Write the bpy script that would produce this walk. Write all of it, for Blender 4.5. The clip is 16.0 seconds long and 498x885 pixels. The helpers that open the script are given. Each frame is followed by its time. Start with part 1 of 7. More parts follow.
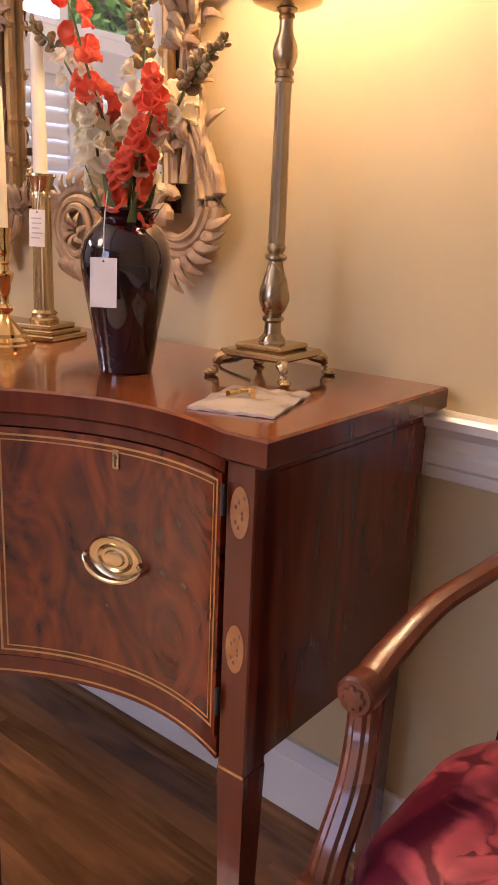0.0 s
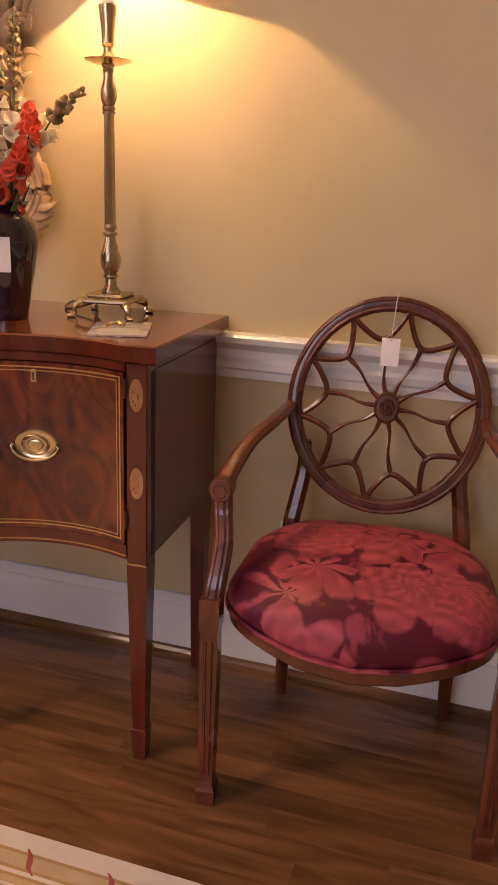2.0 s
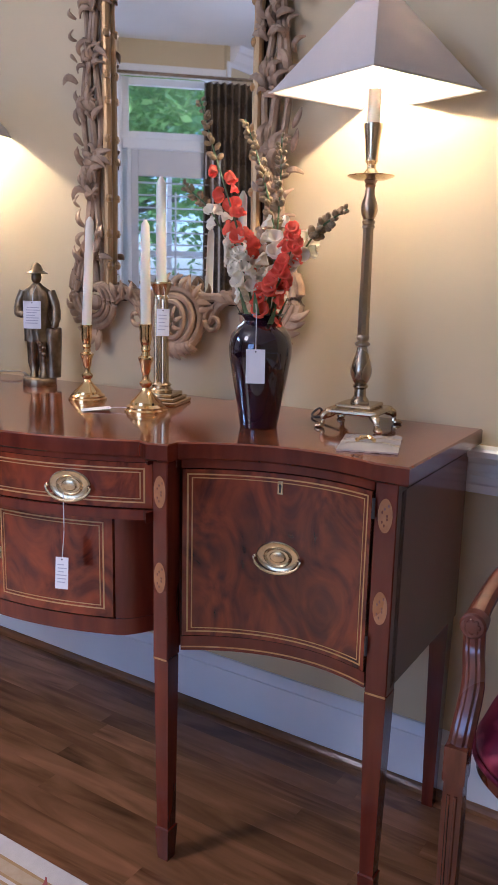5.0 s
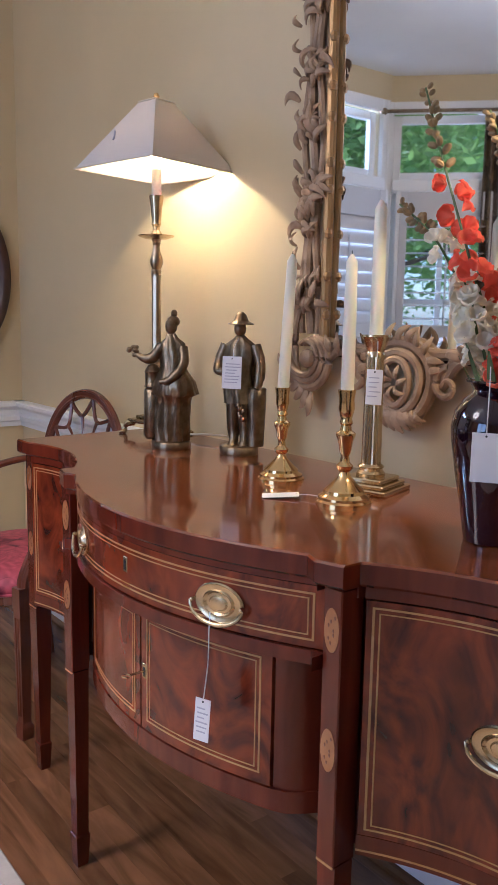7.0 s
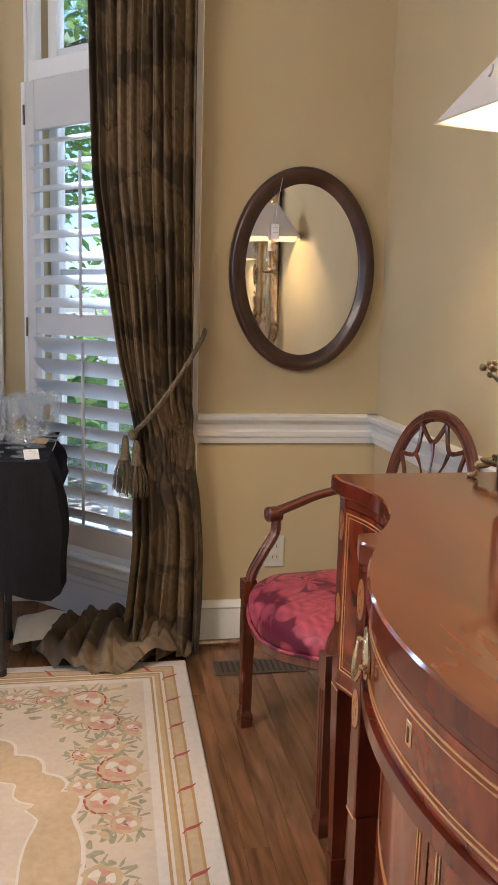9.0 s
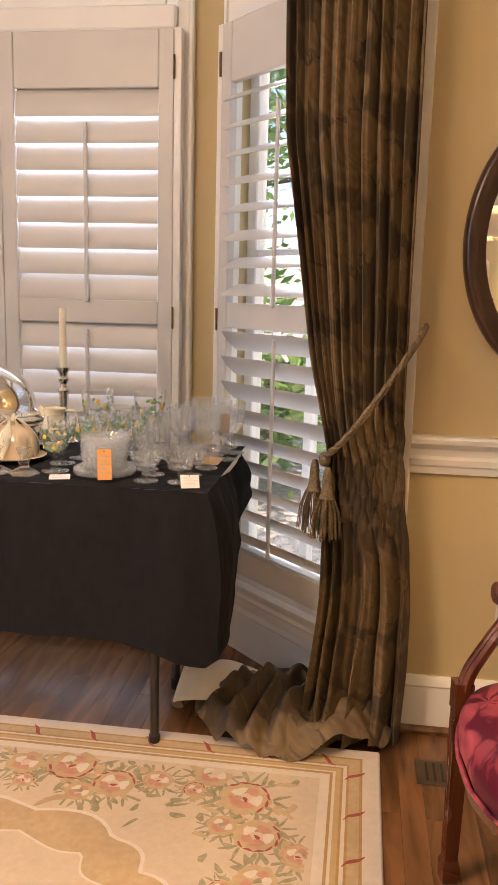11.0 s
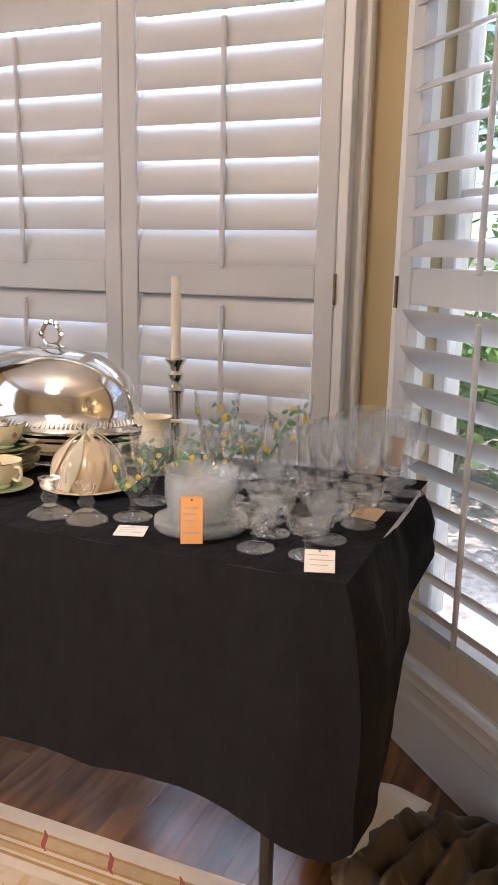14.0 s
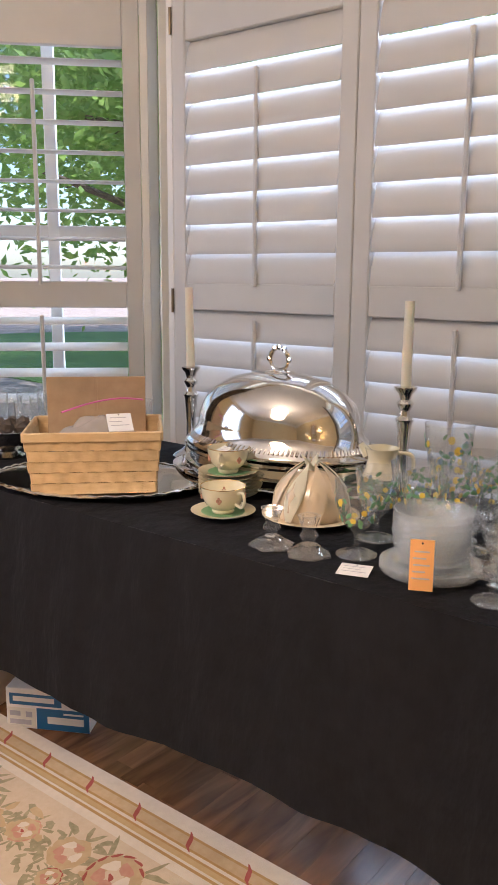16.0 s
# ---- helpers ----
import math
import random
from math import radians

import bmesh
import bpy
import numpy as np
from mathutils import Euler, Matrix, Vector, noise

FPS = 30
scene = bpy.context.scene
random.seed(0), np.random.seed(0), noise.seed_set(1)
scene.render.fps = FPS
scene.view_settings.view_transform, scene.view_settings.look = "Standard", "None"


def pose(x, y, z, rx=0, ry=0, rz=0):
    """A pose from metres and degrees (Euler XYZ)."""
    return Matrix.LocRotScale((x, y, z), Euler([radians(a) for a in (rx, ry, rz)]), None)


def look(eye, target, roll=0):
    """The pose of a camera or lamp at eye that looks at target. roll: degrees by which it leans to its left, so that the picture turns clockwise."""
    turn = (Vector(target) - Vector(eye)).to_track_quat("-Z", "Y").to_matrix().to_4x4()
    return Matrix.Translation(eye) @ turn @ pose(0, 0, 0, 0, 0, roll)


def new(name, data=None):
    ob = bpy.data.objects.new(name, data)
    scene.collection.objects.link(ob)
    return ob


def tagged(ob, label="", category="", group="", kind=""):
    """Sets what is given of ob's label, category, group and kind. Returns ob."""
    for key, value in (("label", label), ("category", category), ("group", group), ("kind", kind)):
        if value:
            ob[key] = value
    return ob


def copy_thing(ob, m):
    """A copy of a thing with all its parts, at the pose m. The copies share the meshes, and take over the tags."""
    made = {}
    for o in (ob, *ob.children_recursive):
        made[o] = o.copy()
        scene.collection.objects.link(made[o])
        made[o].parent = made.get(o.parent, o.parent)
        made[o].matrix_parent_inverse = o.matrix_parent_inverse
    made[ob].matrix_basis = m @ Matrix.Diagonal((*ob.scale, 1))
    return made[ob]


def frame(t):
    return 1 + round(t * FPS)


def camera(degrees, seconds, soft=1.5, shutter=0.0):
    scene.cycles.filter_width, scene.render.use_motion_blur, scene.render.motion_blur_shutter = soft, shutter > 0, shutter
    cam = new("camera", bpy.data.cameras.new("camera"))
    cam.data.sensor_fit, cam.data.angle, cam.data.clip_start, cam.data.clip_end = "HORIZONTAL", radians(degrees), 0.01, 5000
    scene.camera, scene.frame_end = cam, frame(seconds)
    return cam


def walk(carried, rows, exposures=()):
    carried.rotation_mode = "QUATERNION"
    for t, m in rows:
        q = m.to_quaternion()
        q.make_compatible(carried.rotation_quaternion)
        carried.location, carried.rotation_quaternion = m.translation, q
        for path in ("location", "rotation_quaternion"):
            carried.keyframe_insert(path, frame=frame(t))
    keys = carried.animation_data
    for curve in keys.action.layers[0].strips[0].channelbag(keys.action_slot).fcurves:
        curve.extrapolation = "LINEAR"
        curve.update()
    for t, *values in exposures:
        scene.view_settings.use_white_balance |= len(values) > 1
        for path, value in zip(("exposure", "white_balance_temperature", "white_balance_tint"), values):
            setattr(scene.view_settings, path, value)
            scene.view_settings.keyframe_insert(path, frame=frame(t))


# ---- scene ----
cam = camera(34.2, 16.0)
PATH = [
    (0, (0.494, 0.15, 1.1), (-0.741, 1.632, 0.574), 2.3),
    (0.5, (0.495, -0.022, 1.12), (-0.63, 1.534, 0.559), 2.3),
    (1, (0.48, -0.228, 1.126), (-0.45, 1.453, 0.571), 2.1),
    (1.5, (0.516, -0.385, 1.131), (-0.213, 1.389, 0.565), 2.1),
    (2, (0.559, -0.497, 1.145), (-0.001, 1.33, 0.555), 2.3),
    (2.5, (0.551, -0.53, 1.152), (0.093, 1.322, 0.55), 2.5),
    (3, (0.536, -0.583, 1.166), (0.054, 1.269, 0.584), 2.1),
    (3.5, (0.512, -0.618, 1.18), (-0.076, 1.218, 0.649), 1.8),
    (4, (0.494, -0.597, 1.181), (-0.258, 1.194, 0.702), 1.6),
    (4.2, (0.492, -0.573, 1.182), (-0.331, 1.191, 0.72), 1.5),
    (6.3, (0.375, -0.198, 1.198), (-1.023, 1.194, 0.87), 0.9),
    (6.5, (0.347, -0.155, 1.192), (-1.101, 1.188, 0.876), 0.8),
    (7, (0.285, -0.023, 1.191), (-1.291, 1.171, 0.888), 1.0),
    (7.5, (0.25, 0.11, 1.205), (-1.446, 1.126, 0.902), 1.3),
    (8, (0.147, 0.18, 1.199), (-1.657, 0.989, 0.895), 1.7),
    (8.5, (-0.019, 0.239, 1.202), (-1.915, 0.796, 0.895), 1.9),
    (9, (-0.147, 0.299, 1.193), (-2.094, 0.631, 0.875), 1.6),
    (9.5, (-0.311, 0.412, 1.195), (-2.281, 0.544, 0.874), 1.4),
    (10, (-0.425, 0.477, 1.199), (-2.397, 0.442, 0.872), 1.3),
    (10.2, (-0.486, 0.486, 1.193), (-2.456, 0.381, 0.866), 1.1),
    (12.3, (-1.205, 0.309, 1.198), (-3.131, -0.063, 0.81), 1.9),
    (12.5, (-1.26, 0.295, 1.179), (-3.182, -0.097, 0.791), 1.8),
    (13, (-1.375, 0.309, 1.175), (-3.27, -0.177, 0.76), 1.6),
    (13.5, (-1.485, 0.365, 1.182), (-3.338, -0.251, 0.75), 1.5),
    (14, (-1.533, 0.386, 1.181), (-3.333, -0.364, 0.738), 1.1),
    (14.5, (-1.569, 0.381, 1.176), (-3.316, -0.486, 0.736), 0.5),
    (15, (-1.581, 0.371, 1.177), (-3.272, -0.606, 0.745), 0.4),
    (15.5, (-1.584, 0.354, 1.18), (-3.213, -0.729, 0.762), 0.3),
    (16, (-1.582, 0.326, 1.188), (-3.128, -0.877, 0.785), 0.5),
]
EXPOSURES = [(0, 1.1, 5900, 36), (1.5, 0.75, 6900, 40), (3.5, 0.9, 5100, 34), (6.5, 0.65, 4300, 20), (8, 0.7, 5400, 26), (9, 0.88, 5000, 15), (9.5, 1.0, 6300, 25), (10, 1.1, 6900, 27), (12.5, 1.15, 5900, 20), (16, 0.92, 5700, 20)]
walk(cam, [(t, look(eye, target, roll)) for t, eye, target, roll in PATH], EXPOSURES)

# ---- world and large lights ----
world = bpy.data.worlds.new("sky")
scene.world = world
world.use_nodes = True
wn = world.node_tree
sky = wn.nodes.new("ShaderNodeTexSky")
sky.sky_type, sky.sun_disc = "NISHITA", False
sky.sun_elevation, sky.sun_rotation = radians(74), radians(-20)
wn.links.new(sky.outputs[0], wn.nodes["Background"].inputs[0])
wn.nodes["Background"].inputs[1].default_value = 0.15
scene.cycles.transparent_max_bounces = 48


def lamp(name, kind, m, energy, colour, **more):
    data = bpy.data.lights.new(name, kind)
    data.energy, data.color = energy, colour
    for key, value in more.items():
        if key == "size":
            data.shape, data.size, data.size_y = "RECTANGLE", value[0], value[1]
        if key == "radius":
            data.shadow_soft_size = value
        if key == "cone":
            data.spot_size, data.spot_blend = radians(value), 0.7
        if key == "angle":
            data.angle = value
    ob = new(name, data)
    ob.matrix_world = m
    return ob


lamp("sun", "SUN", look((0, 0, 0), (0.10, -0.25, -0.96)), 4.5, (1.0, 0.95, 0.86), angle=radians(0.5))
# sky light in the bay's openings; fill from a window added behind the walker
lamp("sky_over_bay", "AREA", look((-5.4, -0.72, 2.3), (-3.4, -0.72, 1.05)), 205, (0.76, 0.88, 1.0), size=(2.6, 1.8))
lamp("fill_in_south_window", "AREA", look((-0.6, -3.42, 1.55), (-0.6, 0, 1.2)), 15, (0.76, 0.88, 1.0), size=(1.5, 1.7))

# ---- small builders ----


class G:
    """Vertices and faces of one mesh."""

    def __init__(self):
        self.v, self.f = [], []

    def add(self, verts, faces, m=None):
        k = len(self.v)
        self.v += [tuple(m @ Vector(p)) for p in verts] if m else [tuple(p) for p in verts]
        self.f += [tuple(k + i for i in f) for f in faces]
        return self

    def box(self, x0, x1, y0, y1, z0, z1, b=0.0, m=None):
        if b <= 0:
            v = [(x, y, z) for z in (z0, z1) for y in (y0, y1) for x in (x0, x1)]
            return self.add(v, [(0, 2, 3, 1), (4, 5, 7, 6), (0, 1, 5, 4), (2, 6, 7, 3), (0, 4, 6, 2), (1, 3, 7, 5)], m)
        b = min(b, 0.49 * (x1 - x0), 0.49 * (y1 - y0), 0.49 * (z1 - z0))
        bm = bmesh.new()
        for x in (0, 1):
            for y in (0, 1):
                for z in (0, 1):
                    X, Y, Z = (x0, x1)[x], (y0, y1)[y], (z0, z1)[z]
                    dx, dy, dz = (1 - 2 * x) * b, (1 - 2 * y) * b, (1 - 2 * z) * b
                    for p in ((X, Y + dy, Z + dz), (X + dx, Y, Z + dz), (X + dx, Y + dy, Z)):
                        bm.verts.new(p)
        bmesh.ops.convex_hull(bm, input=bm.verts)
        bm.verts.index_update()
        self.add([v.co[:] for v in bm.verts], [[v.index for v in f.verts] for f in bm.faces], m)
        bm.free()
        return self

    def lathe(self, prof, n=24, m=None, flute=0.0, flutes=0):
        v, f = [], []
        for r, z in prof:
            for i in range(n):
                a = 2 * math.pi * i / n
                rr = r * (1 + flute * math.cos(flutes * a)) if flutes else r
                v.append((rr * math.cos(a), rr * math.sin(a), z))
        for k in range(len(prof) - 1):
            for i in range(n):
                j = (i + 1) % n
                f.append((k * n + i, k * n + j, (k + 1) * n + j, (k + 1) * n + i))
        if prof[0][0] > 1e-5:
            f.append(tuple(range(n - 1, -1, -1)))
        if prof[-1][0] > 1e-5:
            f.append(tuple((len(prof) - 1) * n + i for i in range(n)))
        return self.add(v, f, m)

    def tube(self, pts, r, n=8, m=None, flat=1.0, up=(0, 0, 1), closed=False):
        """A tube along pts; flat squeezes it along up."""
        pts = [Vector(p) for p in pts]
        up = Vector(up)
        N = len(pts)
        v, f = [], []
        for k, p in enumerate(pts):
            d = (pts[(k + 1) % N] - pts[k - 1]) if closed else (pts[min(k + 1, N - 1)] - pts[max(k - 1, 0)])
            d.normalize()
            s = d.cross(up)
            if s.length < 1e-3:
                s = d.cross(Vector((1, 0.3, 0)))
            s.normalize()
            w = s.cross(d)
            rad = r[k] if isinstance(r, (list, tuple)) else r
            for i in range(n):
                a = 2 * math.pi * (i + 0.5) / n
                v.append(p + s * rad * math.cos(a) + w * rad * flat * math.sin(a))
        for k in range(N if closed else N - 1):
            q = (k + 1) % N
            for i in range(n):
                j = (i + 1) % n
                f.append((k * n + i, k * n + j, q * n + j, q * n + i))
        if not closed:
            f.append(tuple(range(n - 1, -1, -1)))
            f.append(tuple((N - 1) * n + i for i in range(n)))
        return self.add(v, f, m)

    def grid(self, fn, nu, nv, thick=None, m=None):
        v = [Vector(fn(i / nu, j / nv)) for j in range(nv + 1) for i in range(nu + 1)]
        w = nu + 1
        f = [(j * w + i, j * w + i + 1, (j + 1) * w + i + 1, (j + 1) * w + i) for j in range(nv) for i in range(nu)]
        if thick is None:
            return self.add(v, f, m)
        t = Vector(thick)
        n = len(v)
        f2 = [tuple(n + i for i in reversed(q)) for q in f]
        edge = [i for i in range(w)] + [j * w + nu for j in range(1, nv + 1)] + [nv * w + i for i in range(nu - 1, -1, -1)] + [j * w for j in range(nv - 1, 0, -1)]
        side = [(edge[k], n + edge[k], n + edge[(k + 1) % len(edge)], edge[(k + 1) % len(edge)]) for k in range(len(edge))]
        return self.add(v + [p + t for p in v], f + f2 + side, m)

    def ell(self, c, r, n=10, m=None):
        k = max(4, n // 2)
        prof = [(max(1e-6, math.sin(math.pi * i / k)), -math.cos(math.pi * i / k)) for i in range(k + 1)]
        mm = Matrix.Translation(c) @ Matrix.Diagonal((r[0], r[1], r[2], 1)) if not m else Matrix.Translation(c) @ m @ Matrix.Diagonal((r[0], r[1], r[2], 1))
        return self.lathe(prof, n, mm)

    def prism(self, poly, z0, z1, m=None):
        n = len(poly)
        v = [(x, y, z0) for x, y in poly] + [(x, y, z1) for x, y in poly]
        f = [tuple(range(n - 1, -1, -1)), tuple(range(n, 2 * n))] + [(i, (i + 1) % n, n + (i + 1) % n, n + i) for i in range(n)]
        return self.add(v, f, m)

    def mesh(self, name, material, smooth=32):
        me = bpy.data.meshes.new(name)
        me.from_pydata(self.v, [], self.f)
        me.materials.append(material)
        if smooth:
            me.shade_smooth()
            me.set_sharp_from_angle(angle=radians(smooth))
        me.update()
        return me


def part(name, g, material, parent, label="", smooth=32):
    ob = new(name, g.mesh(name, material, smooth) if isinstance(g, G) else g)
    ob.parent = parent
    if label:
        ob["label"] = label
    return ob


def thing(name, m, label="", category="", group="", kind=""):
    ob = new(name)
    ob.empty_display_size = 0.1
    ob.matrix_basis = m
    return tagged(ob, label, category, group, kind)


def solid(name, g, material, m=None, label="", category="", group="", kind="", smooth=32):
    ob = new(name, g.mesh(name, material, smooth))
    if m:
        ob.matrix_basis = m
    return tagged(ob, label, category, group, kind)


def smoothstep(a, b, x):
    t = min(1, max(0, (x - a) / (b - a)))
    return t * t * (3 - 2 * t)


def piece(x, table):
    """Linear interpolation in rows of (x, value)."""
    if x <= table[0][0]:
        return table[0][1]
    for (a, p), (b, q) in zip(table, table[1:]):
        if x <= b:
            return p + (q - p) * (x - a) / (b - a)
    return table[-1][1]


def curve(pts, n):
    """Catmull-Rom through pts, n steps a span."""
    P = [Vector(p) for p in pts]
    P = [2 * P[0] - P[1]] + P + [2 * P[-1] - P[-2]]
    out = []
    for k in range(1, len(P) - 2):
        a, b, c, d = P[k - 1:k + 3]
        for i in range(n):
            t = i / n
            out.append(0.5 * (2 * b + (c - a) * t + (2 * a - 5 * b + 4 * c - d) * t * t + (3 * b - a - 3 * c + d) * t ** 3))
    return out + [P[-2]]


# ---- materials ----


def mat(name, c1, c2, scale=(8, 8, 8), rough=0.5, metal=0.0, bump=0.0, fine=None, coat=0.0, distort=0.0, detail=4.0, spread=0.25, stain=0.25, rvar=0.08, rand=0.0, sheen=0.0, trans=0.0, ior=1.5, sub=0.0, bdist=0.002):
    """Two colours mixed by stretched noise, a larger stain over them, uneven gloss and fine relief."""
    m = bpy.data.materials.new(name)
    m.use_nodes = True
    t = m.node_tree
    p = t.nodes["Principled BSDF"]
    L = t.links.new
    co = t.nodes.new("ShaderNodeTexCoord")
    mp = t.nodes.new("ShaderNodeMapping")
    mp.inputs["Scale"].default_value = scale
    source = co.outputs["Object"]
    if rand:
        info = t.nodes.new("ShaderNodeObjectInfo")
        add = t.nodes.new("ShaderNodeVectorMath")
        mul = t.nodes.new("ShaderNodeVectorMath")
        mul.operation = "SCALE"
        mul.inputs[0].default_value = (37, 19, 7)
        L(info.outputs["Random"], mul.inputs["Scale"])
        L(source, add.inputs[0]), L(mul.outputs[0], add.inputs[1])
        source = add.outputs[0]
    L(source, mp.inputs[0])
    nz = t.nodes.new("ShaderNodeTexNoise")
    nz.inputs["Scale"].default_value, nz.inputs["Detail"].default_value, nz.inputs["Distortion"].default_value = 1.0, detail, distort
    L(mp.outputs[0], nz.inputs["Vector"])
    rp = t.nodes.new("ShaderNodeValToRGB")
    rp.color_ramp.elements[0].position, rp.color_ramp.elements[1].position = 0.5 - spread, 0.5 + spread
    rp.color_ramp.elements[0].color, rp.color_ramp.elements[1].color = (*c1, 1), (*c2, 1)
    L(nz.outputs[0], rp.inputs[0])
    big = t.nodes.new("ShaderNodeTexNoise")
    big.inputs["Scale"].default_value, big.inputs["Detail"].default_value = 2.3, 3
    L(source, big.inputs["Vector"])
    mr = t.nodes.new("ShaderNodeMapRange")
    mr.inputs["From Min"].default_value, mr.inputs["From Max"].default_value = 0.3, 0.7
    mr.inputs["To Min"].default_value, mr.inputs["To Max"].default_value = 1 - stain, 1 + stain * 0.6
    L(big.outputs[0], mr.inputs[0])
    mx = t.nodes.new("ShaderNodeVectorMath")
    mx.operation = "SCALE"
    L(rp.outputs[0], mx.inputs[0])
    out = mr.outputs[0]
    if rand:
        mr2 = t.nodes.new("ShaderNodeMapRange")
        mr2.inputs["To Min"].default_value, mr2.inputs["To Max"].default_value = 1 - rand, 1 + rand
        L(info.outputs["Random"], mr2.inputs[0])
        mm = t.nodes.new("ShaderNodeMath")
        mm.operation = "MULTIPLY"
        L(out, mm.inputs[0]), L(mr2.outputs[0], mm.inputs[1])
        out = mm.outputs[0]
    L(out, mx.inputs["Scale"])
    L(mx.outputs[0], p.inputs["Base Color"])
    rr = t.nodes.new("ShaderNodeMapRange")
    rr.inputs["To Min"].default_value, rr.inputs["To Max"].default_value = max(0.02, rough - rvar), min(1, rough + rvar)
    L(big.outputs[0], rr.inputs[0])
    L(rr.outputs[0], p.inputs["Roughness"])
    p.inputs["Metallic"].default_value = metal
    p.inputs["Coat Weight"].default_value, p.inputs["Coat Roughness"].default_value = coat, 0.07
    p.inputs["Sheen Weight"].default_value = sheen
    p.inputs["Transmission Weight"].default_value, p.inputs["IOR"].default_value = trans, ior
    p.inputs["Subsurface Weight"].default_value = sub
    if bump:
        fn = t.nodes.new("ShaderNodeTexNoise")
        fn.inputs["Scale"].default_value, fn.inputs["Detail"].default_value = 1.0, 5
        mp2 = t.nodes.new("ShaderNodeMapping")
        mp2.inputs["Scale"].default_value = fine or tuple(s * 4 for s in scale)
        L(source, mp2.inputs[0]), L(mp2.outputs[0], fn.inputs["Vector"])
        bp = t.nodes.new("ShaderNodeBump")
        bp.inputs["Strength"].default_value, bp.inputs["Distance"].default_value = bump, bdist
        L(fn.outputs[0], bp.inputs["Height"]), L(bp.outputs[0], p.inputs["Normal"])
    return m


def floral(m, dark, light, scale, size):
    """Woven flowers: petalled discs scattered by cells, veined, with leafy shapes between them."""
    t = m.node_tree
    L = t.links.new

    def op(kind, a, b=None):
        n = t.nodes.new("ShaderNodeMath")
        n.operation = kind
        for i, v in enumerate((a, b)):
            if v is None:
                continue
            if isinstance(v, (int, float)):
                n.inputs[i].default_value = v
            else:
                L(v, n.inputs[i])
        return n.outputs[0]

    co = t.nodes.new("ShaderNodeTexCoord")
    wn = t.nodes.new("ShaderNodeTexNoise")
    wn.inputs["Scale"].default_value, wn.inputs["Detail"].default_value = scale * 2.2, 4
    L(co.outputs["Object"], wn.inputs["Vector"])
    wc = t.nodes.new("ShaderNodeVectorMath")
    wc.operation = "MULTIPLY_ADD"
    L(wn.outputs["Color"], wc.inputs[0])
    wc.inputs[1].default_value = (0.30 / scale,) * 3
    L(co.outputs["Object"], wc.inputs[2])
    vo = t.nodes.new("ShaderNodeTexVoronoi")
    vo.inputs["Scale"].default_value, vo.inputs["Randomness"].default_value = scale, 0.75
    L(wc.outputs[0], vo.inputs["Vector"])
    df = t.nodes.new("ShaderNodeVectorMath")
    df.operation = "SUBTRACT"
    L(wc.outputs[0], df.inputs[0]), L(vo.outputs["Position"], df.inputs[1])
    sp = t.nodes.new("ShaderNodeSeparateXYZ")
    L(df.outputs[0], sp.inputs[0])
    ang = op("ARCTAN2", op("ADD", sp.outputs[1], op("MULTIPLY", sp.outputs[2], 0.8)), sp.outputs[0])
    r = vo.outputs["Distance"]
    lobes = op("MULTIPLY", op("ABSOLUTE", op("COSINE", op("MULTIPLY", ang, 3.5))), 0.16)
    edge = op("SUBTRACT", op("ADD", op("MULTIPLY", lobes, size), 0.36 * size), r)
    flower = op("MULTIPLY", edge, 14.0)
    flower.node.use_clamp = True
    veins = op("ADD", op("MULTIPLY", op("SINE", op("ADD", op("MULTIPLY", ang, 11.0), op("MULTIPLY", r, 30.0))), 0.13), 0.87)
    rings = op("ADD", op("MULTIPLY", op("SINE", op("ADD", op("MULTIPLY", r, 34.0), op("MULTIPLY", lobes, 16.0))), 0.16), 0.84)
    ln = t.nodes.new("ShaderNodeTexNoise")
    ln.inputs["Scale"].default_value, ln.inputs["Detail"].default_value, ln.inputs["Distortion"].default_value = scale * 1.5, 3, 1.6
    L(co.outputs["Object"], ln.inputs["Vector"])
    leaf_ = op("MULTIPLY", op("SUBTRACT", ln.outputs[0], 0.56), 9.0)
    leaf_.node.use_clamp = True
    fac = op("MAXIMUM", op("MULTIPLY", op("MULTIPLY", flower, veins), rings), op("MULTIPLY", leaf_, 0.5))
    rp = t.nodes.new("ShaderNodeValToRGB")
    rp.color_ramp.elements[0].color, rp.color_ramp.elements[1].color = (*dark, 1), (*light, 1)
    L(fac, rp.inputs[0])
    scaled = t.nodes["Principled BSDF"].inputs["Base Color"].links[0].from_node
    L(rp.outputs[0], scaled.inputs[0])


def glowing(name, colour, strength):
    m = bpy.data.materials.new(name)
    m.use_nodes = True
    p = m.node_tree.nodes["Principled BSDF"]
    p.inputs["Base Color"].default_value = (0.9, 0.85, 0.75, 1)
    p.inputs["Emission Color"].default_value, p.inputs["Emission Strength"].default_value = (*colour, 1), strength
    return m


def thin_cloth(name, c, through_part, rough=0.9):
    """Shade cloth: diffuse with a little light passing through it."""
    m = mat(name, c, tuple(x * 0.93 for x in c), (300, 300, 300), rough, bump=0.15, stain=0.05)
    t = m.node_tree
    tr = t.nodes.new("ShaderNodeBsdfTranslucent")
    tr.inputs[0].default_value = (*c, 1)
    mix = t.nodes.new("ShaderNodeMixShader")
    mix.inputs[0].default_value = through_part
    t.links.new(t.nodes["Principled BSDF"].outputs[0], mix.inputs[1]), t.links.new(tr.outputs[0], mix.inputs[2])
    t.links.new(mix.outputs[0], t.nodes["Material Output"].inputs[0])
    return m


